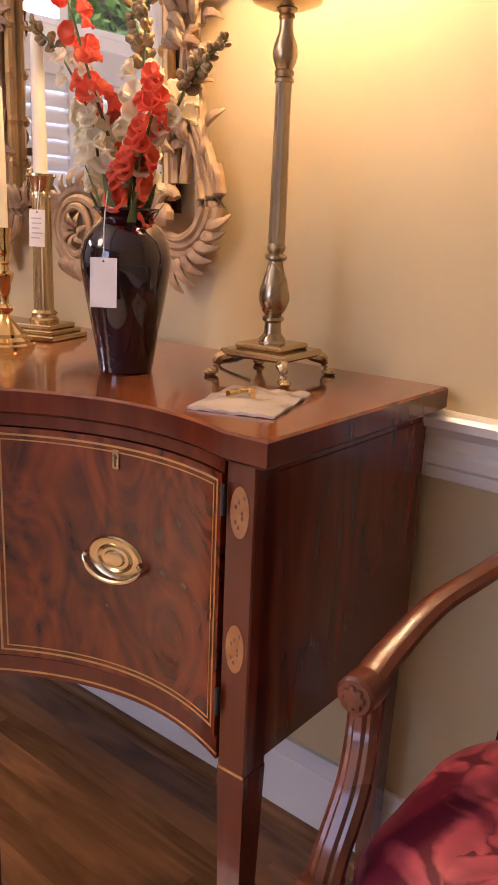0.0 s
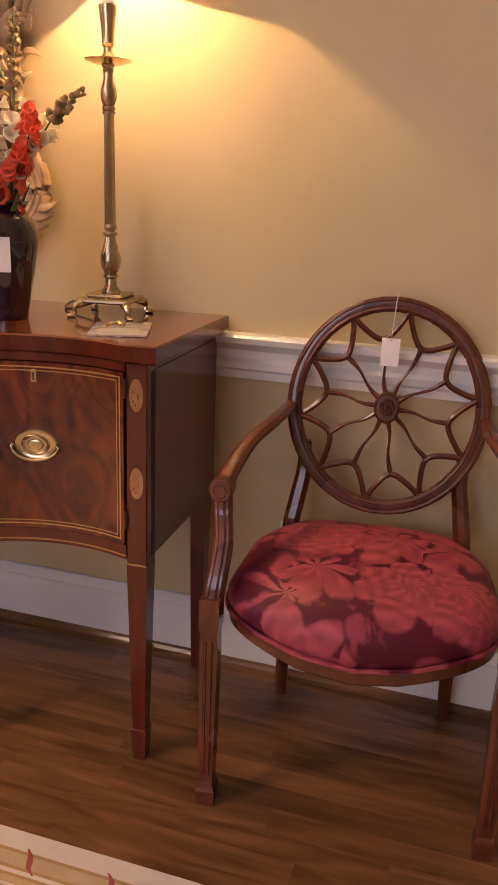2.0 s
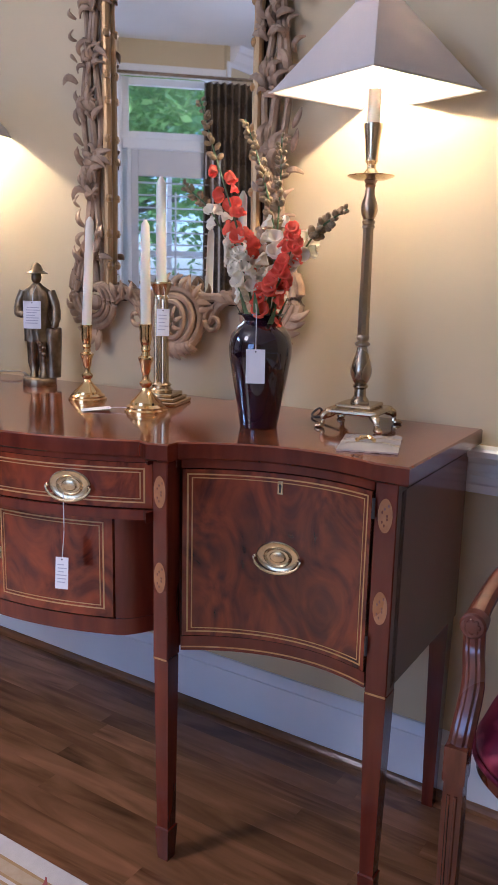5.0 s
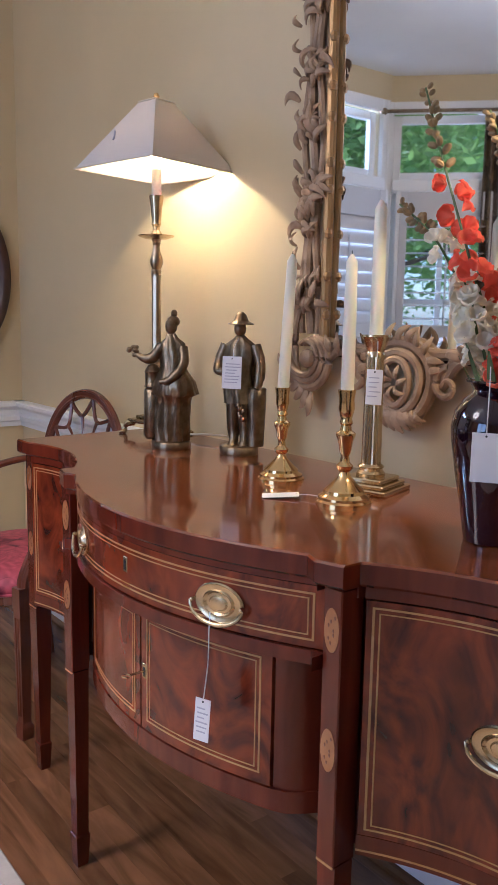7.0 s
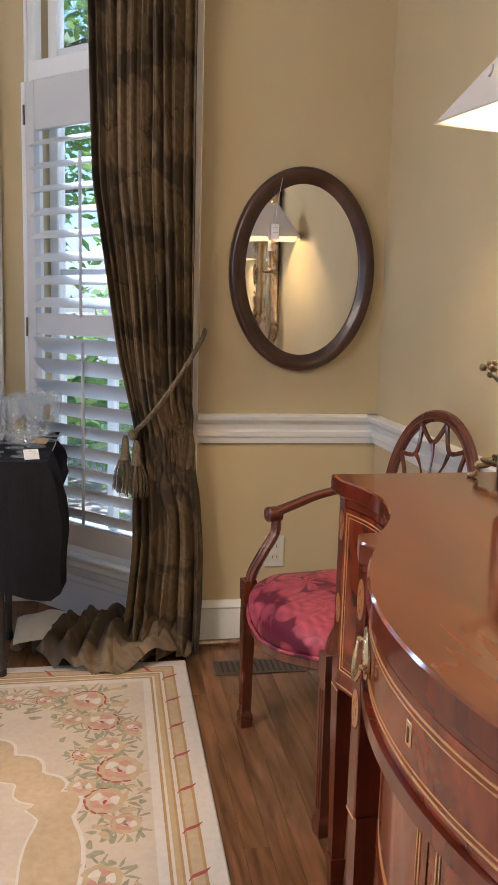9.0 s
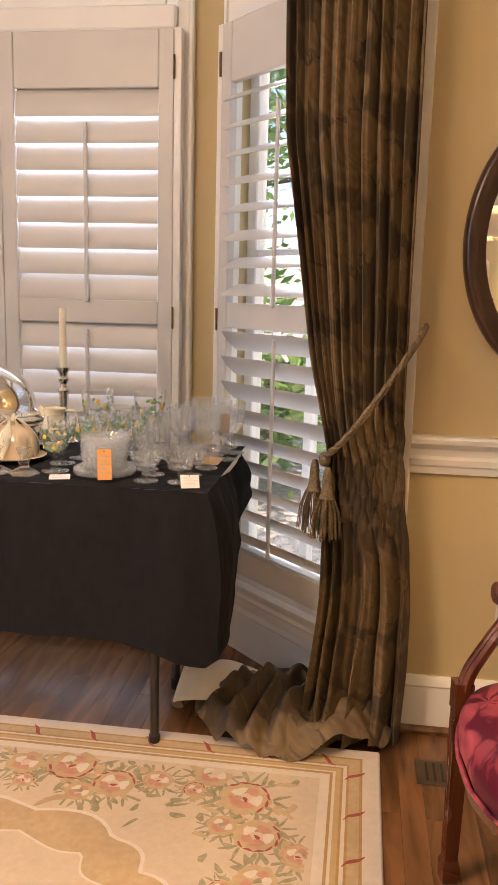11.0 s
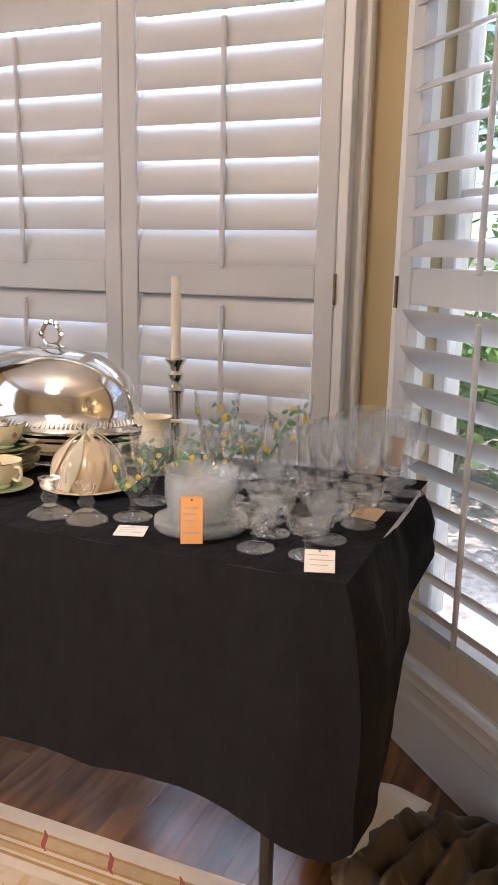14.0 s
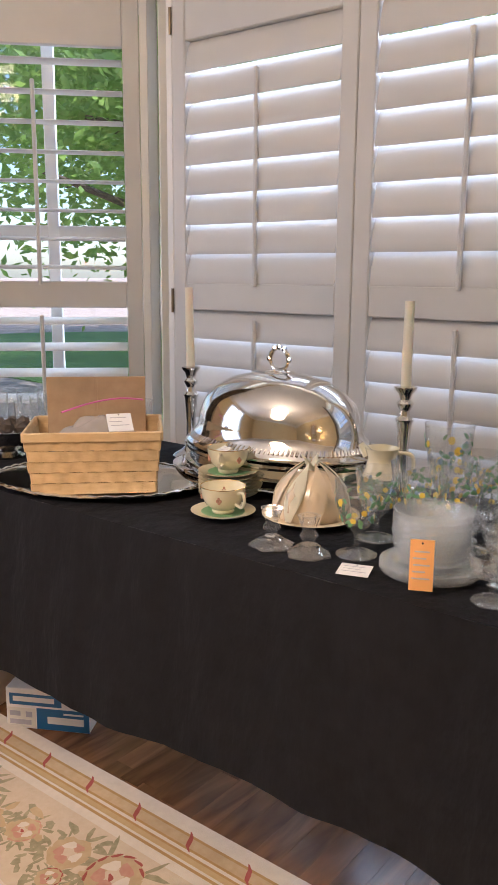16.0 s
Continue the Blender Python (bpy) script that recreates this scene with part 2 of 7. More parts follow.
def pane_glass(name, tint=(0.95, 0.97, 0.96), shine=0.02):
    m = bpy.data.materials.new(name)
    m.use_nodes = True
    t = m.node_tree
    t.nodes.remove(t.nodes["Principled BSDF"])
    a, b, mix, lw, pw, sc = (t.nodes.new("ShaderNode" + k) for k in ("BsdfTransparent", "BsdfGlossy", "MixShader", "LayerWeight", "Math", "MapRange"))
    lw.inputs[0].default_value = 0.5
    pw.operation, pw.inputs[1].default_value = "POWER", 3.0
    sc.inputs["To Min"].default_value, sc.inputs["To Max"].default_value = 0.03, 0.75
    a.inputs[0].default_value = (*tint, 1)
    b.inputs["Roughness"].default_value = shine
    t.links.new(lw.outputs["Facing"], pw.inputs[0]), t.links.new(pw.outputs[0], sc.inputs[0])
    t.links.new(sc.outputs[0], mix.inputs[0]), t.links.new(a.outputs[0], mix.inputs[1]), t.links.new(b.outputs[0], mix.inputs[2])
    t.links.new(mix.outputs[0], t.nodes["Material Output"].inputs[0])
    return m


WALL = mat("khaki_gold_wall_paint", (0.585, 0.472, 0.262), (0.615, 0.497, 0.282), (3, 3, 3), 0.62, bump=0.12, fine=(260, 260, 260), stain=0.05, bdist=0.001)
WHITE = mat("white_trim_paint", (0.80, 0.79, 0.76), (0.84, 0.83, 0.80), (5, 5, 5), 0.35, bump=0.06, fine=(60, 60, 60), stain=0.05, bdist=0.001)
SHUT = mat("white_shutter_paint", (0.60, 0.585, 0.565), (0.64, 0.625, 0.605), (6, 6, 6), 0.38, bump=0.05, fine=(30, 200, 200), stain=0.05, bdist=0.001)
CEIL = mat("white_ceiling_paint", (0.80, 0.80, 0.78), (0.83, 0.83, 0.81), (4, 4, 4), 0.8, bump=0.1, fine=(200, 200, 200), stain=0.04)
OAK = mat("dark_stained_oak", (0.078, 0.032, 0.013), (0.31, 0.142, 0.053), (2.6, 18, 18), 0.21, bump=0.12, fine=(14, 320, 200), stain=0.3, distort=1.3, detail=8, rand=0.16, spread=0.28, rvar=0.07, bdist=0.001)
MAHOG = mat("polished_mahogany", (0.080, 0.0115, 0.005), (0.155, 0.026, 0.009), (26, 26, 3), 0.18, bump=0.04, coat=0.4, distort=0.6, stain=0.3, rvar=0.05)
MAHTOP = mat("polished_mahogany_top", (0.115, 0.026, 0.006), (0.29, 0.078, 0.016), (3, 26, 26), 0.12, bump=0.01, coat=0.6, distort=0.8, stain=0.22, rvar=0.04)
FLAME = mat("flame_mahogany_veneer", (0.040, 0.005, 0.003), (0.27, 0.046, 0.011), (9, 9, 5.5), 0.18, bump=0.02, coat=0.5, distort=3.4, stain=0.35, detail=7, spread=0.22, rvar=0.05)
INLAY = mat("satinwood_inlay", (0.42, 0.20, 0.055), (0.52, 0.27, 0.08), (60, 60, 60), 0.28, coat=0.4, stain=0.15)
INLAYO = mat("amber_inlay", (0.30, 0.115, 0.035), (0.40, 0.17, 0.05), (60, 60, 60), 0.28, coat=0.4, stain=0.2)
INLAYD = mat("dark_inlay_dots", (0.16, 0.05, 0.02), (0.2, 0.07, 0.03), (60, 60, 60), 0.3, coat=0.4)
for red_wood in (MAHOG, FLAME):
    red_wood.node_tree.nodes["Principled BSDF"].inputs["Specular IOR Level"].default_value = 0.3
CHAIRW = mat("chair_mahogany", (0.085, 0.021, 0.009), (0.18, 0.048, 0.018), (30, 30, 6), 0.28, bump=0.08, coat=0.4, distort=0.8, stain=0.35)
BRASS = mat("aged_brass", (0.58, 0.45, 0.25), (0.68, 0.55, 0.33), (20, 20, 20), 0.24, 1.0, bump=0.02, stain=0.15)
GOLD = mat("polished_brass", (0.80, 0.56, 0.22), (0.86, 0.63, 0.28), (20, 20, 20), 0.12, 1.0, stain=0.12, rvar=0.05)
PEWTER = mat("antique_brass_lamp", (0.40, 0.31, 0.19), (0.50, 0.40, 0.26), (25, 25, 25), 0.28, 1.0, stain=0.2)
BRONZE = mat("bronze_statuette", (0.16, 0.115, 0.065), (0.34, 0.26, 0.16), (45, 45, 45), 0.34, 1.0, bump=0.7, fine=(90, 90, 30), stain=0.35, bdist=0.003)
SILVER = mat("polished_silver", (0.74, 0.71, 0.66), (0.82, 0.79, 0.74), (30, 30, 30), 0.09, 1.0, stain=0.12, rvar=0.04)
CARVED = mat("carved_gilt_wood", (0.27, 0.165, 0.085), (0.52, 0.36, 0.20), (28, 28, 28), 0.5, 0.15, bump=0.6, fine=(90, 90, 90), stain=0.35, bdist=0.004)
GILT = mat("worn_gilding", (0.44, 0.26, 0.09), (0.60, 0.38, 0.15), (30, 30, 8), 0.38, 0.5, bump=0.2, stain=0.3)
MIRROR = mat("mirror_silvering", (0.90, 0.91, 0.90), (0.92, 0.93, 0.92), (2, 2, 2), 0.02, 1.0, stain=0.01, rvar=0.0)
DARKW = mat("dark_oval_frame_wood", (0.040, 0.016, 0.009), (0.075, 0.030, 0.016), (14, 14, 14), 0.3, bump=0.08, coat=0.3)
VASE = mat("oxblood_glaze", (0.012, 0.002, 0.006), (0.022, 0.003, 0.010), (6, 6, 6), 0.05, coat=0.8, stain=0.4, rvar=0.02)
WAX = mat("ivory_wax", (0.78, 0.73, 0.58), (0.83, 0.78, 0.64), (8, 8, 8), 0.45, sub=0.15, stain=0.06)
TAG = mat("white_paper_tag", (0.80, 0.78, 0.77), (0.84, 0.82, 0.81), (40, 40, 40), 0.8, stain=0.05)
INK = mat("grey_ink", (0.46, 0.44, 0.49), (0.52, 0.5, 0.55), (60, 60, 60), 0.8)
STRING = mat("white_cotton_string", (0.72, 0.70, 0.65), (0.8, 0.78, 0.73), (200, 200, 200), 0.9)
DAMASK_D = (0.13, 0.010, 0.022)
DAMASK = mat("crimson_floral_damask", DAMASK_D, (0.42, 0.055, 0.065), (9, 9, 9), 0.45, bump=0.12, fine=(500, 500, 500), distort=1.8, detail=3.5, spread=0.065, stain=0.25)
floral(DAMASK, (0.115, 0.009, 0.026), (0.53, 0.100, 0.128), 6.0, 1.35)
VELVET = mat("olive_cut_velvet", (0.062, 0.040, 0.021), (0.20, 0.125, 0.052), (13, 13, 9), 0.6, bump=0.2, fine=(300, 300, 300), distort=2.2, detail=2, spread=0.09, stain=0.25)
floral(VELVET, (0.088, 0.066, 0.045), (0.215, 0.150, 0.082), 6.0, 1.15)
DAMASK.node_tree.nodes["Principled BSDF"].inputs["Specular IOR Level"].default_value = 0.25
VELVET.node_tree.nodes["Principled BSDF"].inputs["Specular IOR Level"].default_value = 0.12
LINER = mat("cream_curtain_lining", (0.62, 0.55, 0.42), (0.68, 0.6, 0.47), (20, 20, 20), 0.85, bump=0.1)
CORD = mat("olive_gold_cord", (0.10, 0.075, 0.045), (0.30, 0.22, 0.12), (160, 160, 160), 0.7, bump=0.5, stain=0.3)
CLOTH = mat("black_tablecloth", (0.007, 0.0065, 0.008), (0.011, 0.0105, 0.0125), (30, 30, 30), 0.9, bump=0.7, fine=(11, 11, 4), stain=0.25, bdist=0.03)
CLOTH.node_tree.nodes["Principled BSDF"].inputs["Specular IOR Level"].default_value = 0.2
STEEL = mat("dark_grey_steel", (0.06, 0.055, 0.05), (0.09, 0.085, 0.08), (20, 20, 20), 0.4, 0.6)
CREAM = mat("cream_porcelain", (0.80, 0.73, 0.52), (0.84, 0.77, 0.57), (10, 10, 10), 0.12, coat=0.5, stain=0.05)
PEACH = mat("peach_majolica", (0.72, 0.55, 0.36), (0.82, 0.70, 0.52), (14, 14, 14), 0.15, coat=0.6, stain=0.15)
LEAFG = mat("green_glaze", (0.04, 0.10, 0.035), (0.08, 0.17, 0.06), (14, 14, 14), 0.18, coat=0.5)
ORANGE = mat("orange_paper", (0.85, 0.42, 0.14), (0.9, 0.47, 0.18), (30, 30, 30), 0.8, stain=0.04)
WICKER = mat("pale_woven_wood", (0.62, 0.42, 0.21), (0.74, 0.54, 0.30), (30, 30, 90), 0.6, bump=0.3, stain=0.15)
CARD = mat("tan_cardboard", (0.45, 0.31, 0.19), (0.52, 0.37, 0.23), (40, 40, 40), 0.85, bump=0.1)
PINK = mat("pink_zip_strip", (0.65, 0.12, 0.38), (0.7, 0.16, 0.42), (30, 30, 30), 0.4)
POLY = pane_glass("clear_polythene", (0.93, 0.93, 0.94))
PANE = pane_glass("window_pane")
SHADE = thin_cloth("ivory_lampshade_silk", (0.66, 0.60, 0.54), 0.10)
BULB = glowing("lit_bulb", (1.0, 0.70, 0.36), 12)
PLASTIC = mat("ivory_plastic", (0.72, 0.68, 0.60), (0.75, 0.71, 0.63), (10, 10, 10), 0.4, stain=0.03)
SLOT = mat("dark_slots", (0.02, 0.018, 0.015), (0.03, 0.027, 0.022), (10, 10, 10), 0.6)
BROWNM = mat("brown_vent_metal", (0.10, 0.065, 0.04), (0.13, 0.085, 0.05), (20, 20, 20), 0.4, 0.5)
CORAL = mat("coral_silk_petals", (0.88, 0.10, 0.05), (0.95, 0.27, 0.12), (60, 60, 60), 0.6, stain=0.2, sub=0.1)
IVORYP = mat("ivory_silk_petals", (0.90, 0.86, 0.70), (0.93, 0.90, 0.78), (60, 60, 60), 0.6, stain=0.06)
BUD = mat("olive_brown_buds", (0.17, 0.12, 0.045), (0.42, 0.29, 0.13), (50, 50, 50), 0.6, stain=0.3)
STEM = mat("green_stems", (0.08, 0.13, 0.04), (0.14, 0.20, 0.07), (50, 50, 50), 0.6)
BLUE = mat("blue_carton_print", (0.02, 0.14, 0.33), (0.03, 0.17, 0.38), (20, 20, 20), 0.45)
LEAF1 = mat("foliage_green", (0.10, 0.20, 0.04), (0.20, 0.34, 0.09), (7, 7, 7), 0.5, stain=0.4, sub=0.0)
LEAF2 = mat("foliage_yellow_green", (0.12, 0.17, 0.03), (0.22, 0.26, 0.05), (7, 7, 7), 0.5, stain=0.4)
for leafy_through, leafy_tint in ((LEAF1, (0.34, 0.52, 0.12, 1)), (LEAF2, (0.34, 0.52, 0.12, 1)), (IVORYP, (0.88, 0.84, 0.66, 1)), (CORAL, (0.9, 0.2, 0.1, 1))):
    t = leafy_through.node_tree
    tr, mix = t.nodes.new("ShaderNodeBsdfTranslucent"), t.nodes.new("ShaderNodeMixShader")
    tr.inputs[0].default_value = leafy_tint
    mix.inputs[0].default_value = 0.45
    t.links.new(t.nodes["Principled BSDF"].outputs[0], mix.inputs[1]), t.links.new(tr.outputs[0], mix.inputs[2])
    t.links.new(mix.outputs[0], t.nodes["Material Output"].inputs[0])
BARK = mat("tree_bark", (0.08, 0.06, 0.045), (0.16, 0.12, 0.09), (12, 12, 3), 0.9, bump=0.6, bdist=0.01)
GRASS = mat("sunlit_grass", (0.10, 0.20, 0.04), (0.18, 0.30, 0.07), (9, 9, 9), 0.9, bump=0.5, bdist=0.02)
MULCH = mat("pale_gravel_ground", (0.20, 0.14, 0.11), (0.58, 0.48, 0.42), (16, 16, 16), 0.95, bump=0.8, detail=6, stain=0.3, bdist=0.02)


def thin_glass(name, whitening, white=(0.9, 0.92, 0.93), edge=0.6):
    """Blown glass as a thin wall: clear, with mirror-like glints that grow towards the edge, and some milkiness, which
    also brightens clear crystal.
    """
    m = pane_glass(name, (0.995, 0.998, 0.998), 0.03)
    t = m.node_tree
    t.nodes["Map Range"].inputs["To Max"].default_value = edge
    d, mix = t.nodes.new("ShaderNodeBsdfDiffuse"), t.nodes.new("ShaderNodeMixShader")
    tr, both = t.nodes.new("ShaderNodeBsdfTranslucent"), t.nodes.new("ShaderNodeMixShader")
    d.inputs[0].default_value = tr.inputs[0].default_value = (*white, 1)
    both.inputs[0].default_value, mix.inputs[0].default_value = 0.5, whitening
    t.links.new(d.outputs[0], both.inputs[1]), t.links.new(tr.outputs[0], both.inputs[2])
    t.links.new(t.nodes["Mix Shader"].outputs[0], mix.inputs[1]), t.links.new(both.outputs[0], mix.inputs[2])
    t.links.new(mix.outputs[0], t.nodes["Material Output"].inputs[0])
    return m


# a little white in the clear crystal stands in for its bright sparkle
GLASS = thin_glass("clear_crystal", 0.055, edge=0.85)
FROST = thin_glass("frosted_pressed_glass", 0.20)
YEL = mat("yellow_enamel", (0.80, 0.55, 0.04), (0.86, 0.62, 0.08), (40, 40, 40), 0.4)
GRN = mat("green_enamel", (0.10, 0.26, 0.10), (0.20, 0.40, 0.20), (40, 40, 40), 0.4)
BLU = mat("pale_blue_enamel", (0.18, 0.30, 0.36), (0.24, 0.36, 0.42), (40, 40, 40), 0.4)

# ---- the room ----
NX, NY = -2.925, 1.235          # west wall's and north wall's faces
EAST, SOUTH, CEIL_Z = 2.3, -3.3, 2.70
BAYX = -3.44                    # wall of the bay's middle side
Q = math.sqrt(0.5)


def structure(name, g, material, label, category, smooth=32):
    return solid(name, g, material, None, label, category, "", "structure", smooth)


structure("subfloor", G().box(-3.6, EAST, SOUTH, NY, -0.10, -0.006), OAK, "dark stained wooden floor of the dining room", "floor")
structure("wall_north", G().box(NX - 0.001, EAST + 0.12, NY, NY + 0.12, -0.1, 2.8), WALL, "khaki gold painted wall behind the sideboard", "wall")
structure("wall_west", G().box(NX - 0.12, NX, 0.50, NY + 0.02, -0.1, 2.8), WALL, "khaki gold painted wall with an oval mirror", "wall")
structure("wall_west_far", G().box(NX - 0.12, NX, SOUTH, -1.96, -0.1, 2.8), WALL, "khaki gold painted wall beyond the bay", "wall")
structure("wall_east", G().box(EAST, EAST + 0.12, SOUTH, NY - 0.002, -0.1, 2.8), WALL, "plain khaki gold painted wall", "wall")
g = G()
for x0, x1, z0, z1 in ((-3.05, -1.4, -0.1, 2.8), (0.2, EAST + 0.12, -0.1, 2.8), (-1.4, 0.2, -0.1, 0.65), (-1.4, 0.2, 2.45, 2.8)):
    g.box(x0, x1, SOUTH - 0.12, SOUTH - 0.002, z0, z1)
structure("wall_south", g, WALL, "khaki gold painted closing wall with an added tall window", "wall")
# unseen window, added so that fill light has an opening to enter by
g = G()
for x0, x1, z0, z1 in ((-1.48, -1.4, 0.57, 2.53), (0.2, 0.28, 0.57, 2.53), (-1.4, 0.2, 0.57, 0.65), (-1.4, 0.2, 2.45, 2.53), (-0.63, -0.57, 0.65, 2.45)):
    g.box(x0, x1, SOUTH - 0.06, SOUTH + 0.02, z0, z1, 0.004)
structure("window_4", g, WHITE, "white painted frame of an added window in the unseen far wall", "window")
structure("ceiling", G().box(-3.7, EAST, SOUTH, NY, CEIL_Z, CEIL_Z + 0.1), CEIL, "smooth white painted ceiling", "ceiling")
structure("roof_of_bay", G().box(-3.62, NX - 0.12, -2.2, 0.9, CEIL_Z + 0.11, CEIL_Z + 0.2), CEIL, "roof slab over the bay window", "roof")


def profile_run(a, b, prof):
    """A moulding from a to b on a wall to the left of that way; prof: rows of (out, z)."""
    a, b = Vector((*a, 0)), Vector((*b, 0))
    d = (b - a).normalized()
    n = Vector((d.y, -d.x, 0))
    ring = prof + [(0, prof[-1][1]), (0, prof[0][1])]
    v = [a + n * o + Vector((0, 0, z)) for o, z in ring] + [b + n * o + Vector((0, 0, z)) for o, z in ring]
    k = len(ring)
    f = [(i, (i + 1) % k, k + (i + 1) % k, k + i) for i in range(k)] + [tuple(range(k - 1, -1, -1)), tuple(range(k, 2 * k))]
    return v, f


RAIL = [(0.012, 0.740), (0.014, 0.758), (0.020, 0.764), (0.022, 0.780), (0.015, 0.788), (0.016, 0.806), (0.028, 0.816), (0.042, 0.824), (0.045, 0.837), (0.038, 0.843)]
BASE = [(0.020, 0.0), (0.020, 0.128), (0.018, 0.134), (0.022, 0.140), (0.016, 0.152), (0.008, 0.163)]
SHOE = [(0.034, 0.0), (0.034, 0.010), (0.028, 0.018), (0.020, 0.021)]
CROWN = [(0.008, 2.57), (0.014, 2.59), (0.04, 2.61), (0.06, 2.65), (0.075, 2.66), (0.085, 2.698)]
WALLS = [((EAST, NY), (NX, NY)), ((NX, NY), (NX, 0.585)), ((NX, -2.0), (NX, SOUTH)), ((NX, SOUTH), (EAST, SOUTH)), ((EAST, SOUTH), (EAST, NY))]
# the inward side is to the right of a way that runs against the clock, so each run goes the other way round
for name, prof, material, label, cat in (("chair_rail", RAIL, WHITE, "white painted moulded chair rail", "chair rail"), ("baseboard", BASE, WHITE, "white painted baseboard with a moulded top", "baseboard"),
                                         ("shoe_moulding", SHOE, OAK, "dark stained quarter round along the floor", "trim"), ("crown_moulding", CROWN, WHITE, "white crown moulding under the ceiling", "trim")):
    g = G()
    for a, b in WALLS:
        g.add(*profile_run(b, a, prof))
    structure(name, g, material, label, cat, 25)

# bay: three sides, each a local plane: s along the wall (to the right seen from the room), o into the room, z up


def bay_side(px, py, ang):
    """Local x along the wall, y into the room."""
    return Matrix.Translation((px, py, 0)) @ Matrix.Rotation(radians(ang), 4, "Z")


# origin, length, turn, panels (start, end), slat tilt above and below the middle rail
BAY_C = bay_side(BAYX, -1.425, 90)       # local x runs to +y, local y runs to -x
BAY_R = bay_side(BAYX + 0.005, -0.005, 45)
BAY_L = bay_side(NX - 0.03, -1.950, 135)
# local y is outwards for these turns, so inwards is -y
SIDES = [("middle", BAY_C, 1.42, 0.066, 1.262, ((0.074, 0.6800), (0.6815, 1.252)), 76, 75), ("right", BAY_R, 0.74, 0.045, 0.71, ((0.052, 0.703),), 25, -44), ("left", BAY_L, 0.74, 0.02, 0.69, ((0.03, 0.625),), 3, 10)]
BOT, MID0, MID1, UP1, TOP = 0.385, 1.090, 1.168, 1.822, 1.992
TR0, TR1 = 2.10, 2.42
for k, (side, M, length, w0, w1, panels, tilt_up, tilt_low) in enumerate(SIDES):
    g = G()
    for x0, x1, z0, z1 in ((-0.02, w0, -0.1, 2.8), (w1, length + 0.02, -0.1, 2.8), (w0, w1, -0.1, 0.29), (w0, w1, 2.50, 2.8)):
        g.box(x0, x1, 0.0, 0.12, z0, z1, m=M)
    structure("wall_bay_" + side, g, WALL, "khaki gold painted wall of the bay window", "wall")
    g = G()
    v, f = profile_run((0.0, 0), (length, 0), BASE)
    g.add(v, f, M)
    v, f = profile_run((0.0, 0), (length, 0), [(0.030, 0.195), (0.036, 0.205), (0.030, 0.215), (0.030, 0.225), (0.044, 0.236), (0.044, 0.246), (0.036, 0.256)])
    g.add(v, f, M)
    g.box(w0 - 0.02, w1 + 0.02, -0.024, 0.0, 0.163, 0.30, 0.003, m=M)
    structure("baseboard_bay_" + side, g, WHITE, "white panelled base under the bay window", "baseboard", 25)
    window = thing("window_%d" % (k + 1), M, "white framed bay window behind louvred plantation shutters", "window", "", "structure")
    g = G()
    cw = 0.072
    g.box(w0 - cw * 0.6, w0 + 0.010, -0.026, 0.01, 0.28, 2.54, 0.004)
    g.box(w0 - cw * 0.6, w0 - cw * 0.6 + 0.016, -0.034, -0.024, 0.28, 2.54, 0.004)
    g.box(w1 - 0.010, w1 + cw * 0.6, -0.026, 0.01, 0.28, 2.54, 0.004)
    g.box(w1 + cw * 0.6 - 0.016, w1 + cw * 0.6, -0.034, -0.024, 0.28, 2.54, 0.004)
    g.box(w0 + 0.01, w1 - 0.01, -0.026, 0.01, 2.47, 2.54, 0.004)
    part("casing", g, WHITE, window)
    # strips added beside the panels to stop light leaking past them
    g = G().box(panels[0][0] - 0.024, panels[0][0] - 0.0008, -0.070, -0.0262, 0.30, TOP + 0.004, 0.002)
    g.box(panels[-1][1] + 0.0008, panels[-1][1] + 0.024, -0.070, -0.0262, 0.30, TOP + 0.004, 0.002)
    part("shutter_light_stop", g, WHITE, window)
    g = G().box(w0 + 0.010, w1 - 0.010, -0.05, 0.03, TOP + 0.006, 2.07, 0.006)
    part("transom_bar", g, WHITE, window)
    g = G()
    for z0, z1 in ((0.30, 2.0), (TR0 - 0.03, TR1 + 0.05)):
        g.box(w0 + 0.011, w0 + 0.06, 0.035, 0.075, z0, z1, 0.004)
        g.box(w1 - 0.06, w1 - 0.011, 0.035, 0.075, z0, z1, 0.004)
        g.box(w0 + 0.061, w1 - 0.061, 0.036, 0.075, z0, z0 + 0.055, 0.004)
        g.box(w0 + 0.061, w1 - 0.061, 0.036, 0.075, z1 - 0.05, z1, 0.004)
    mid = 0.5 * (w0 + w1)
    g.box(mid - 0.018, mid + 0.018, 0.040, 0.07, 0.356, 1.949, 0.003)
    g.box(w0 + 0.061, w1 - 0.061, 0.041, 0.07, 1.30, 1.335, 0.003)
    if side == "middle":
        g.box(mid - 0.03, mid + 0.03, 0.038, 0.072, TR0 + 0.026, TR1, 0.003)
    part("window_frame", g, WHITE, window)
    for n, (z0, z1) in enumerate(((0.36, 1.945), (TR0 + 0.027, TR1))):
        pane = part("pane", G().box(w0 + 0.062, w1 - 0.062, 0.054, 0.058, z0, z1), PANE, window)
        pane.visible_shadow = False
    # louvred shutter panels
    for p0, p1 in panels:
        shutter = thing("shutter", M, "white louvred plantation shutter panel, closed" if side == "middle" else "white louvred plantation shutter panel, slats open", "shutter", "plantation shutters of the bay")
        st = 0.048
        y0, y1 = -0.072, -0.044
        part("stile", G().box(p0, p0 + st, y0, y1, 0.302, TOP, 0.003), SHUT, shutter)
        part("stile", G().box(p1 - st, p1, y0, y1, 0.302, TOP, 0.003), SHUT, shutter)
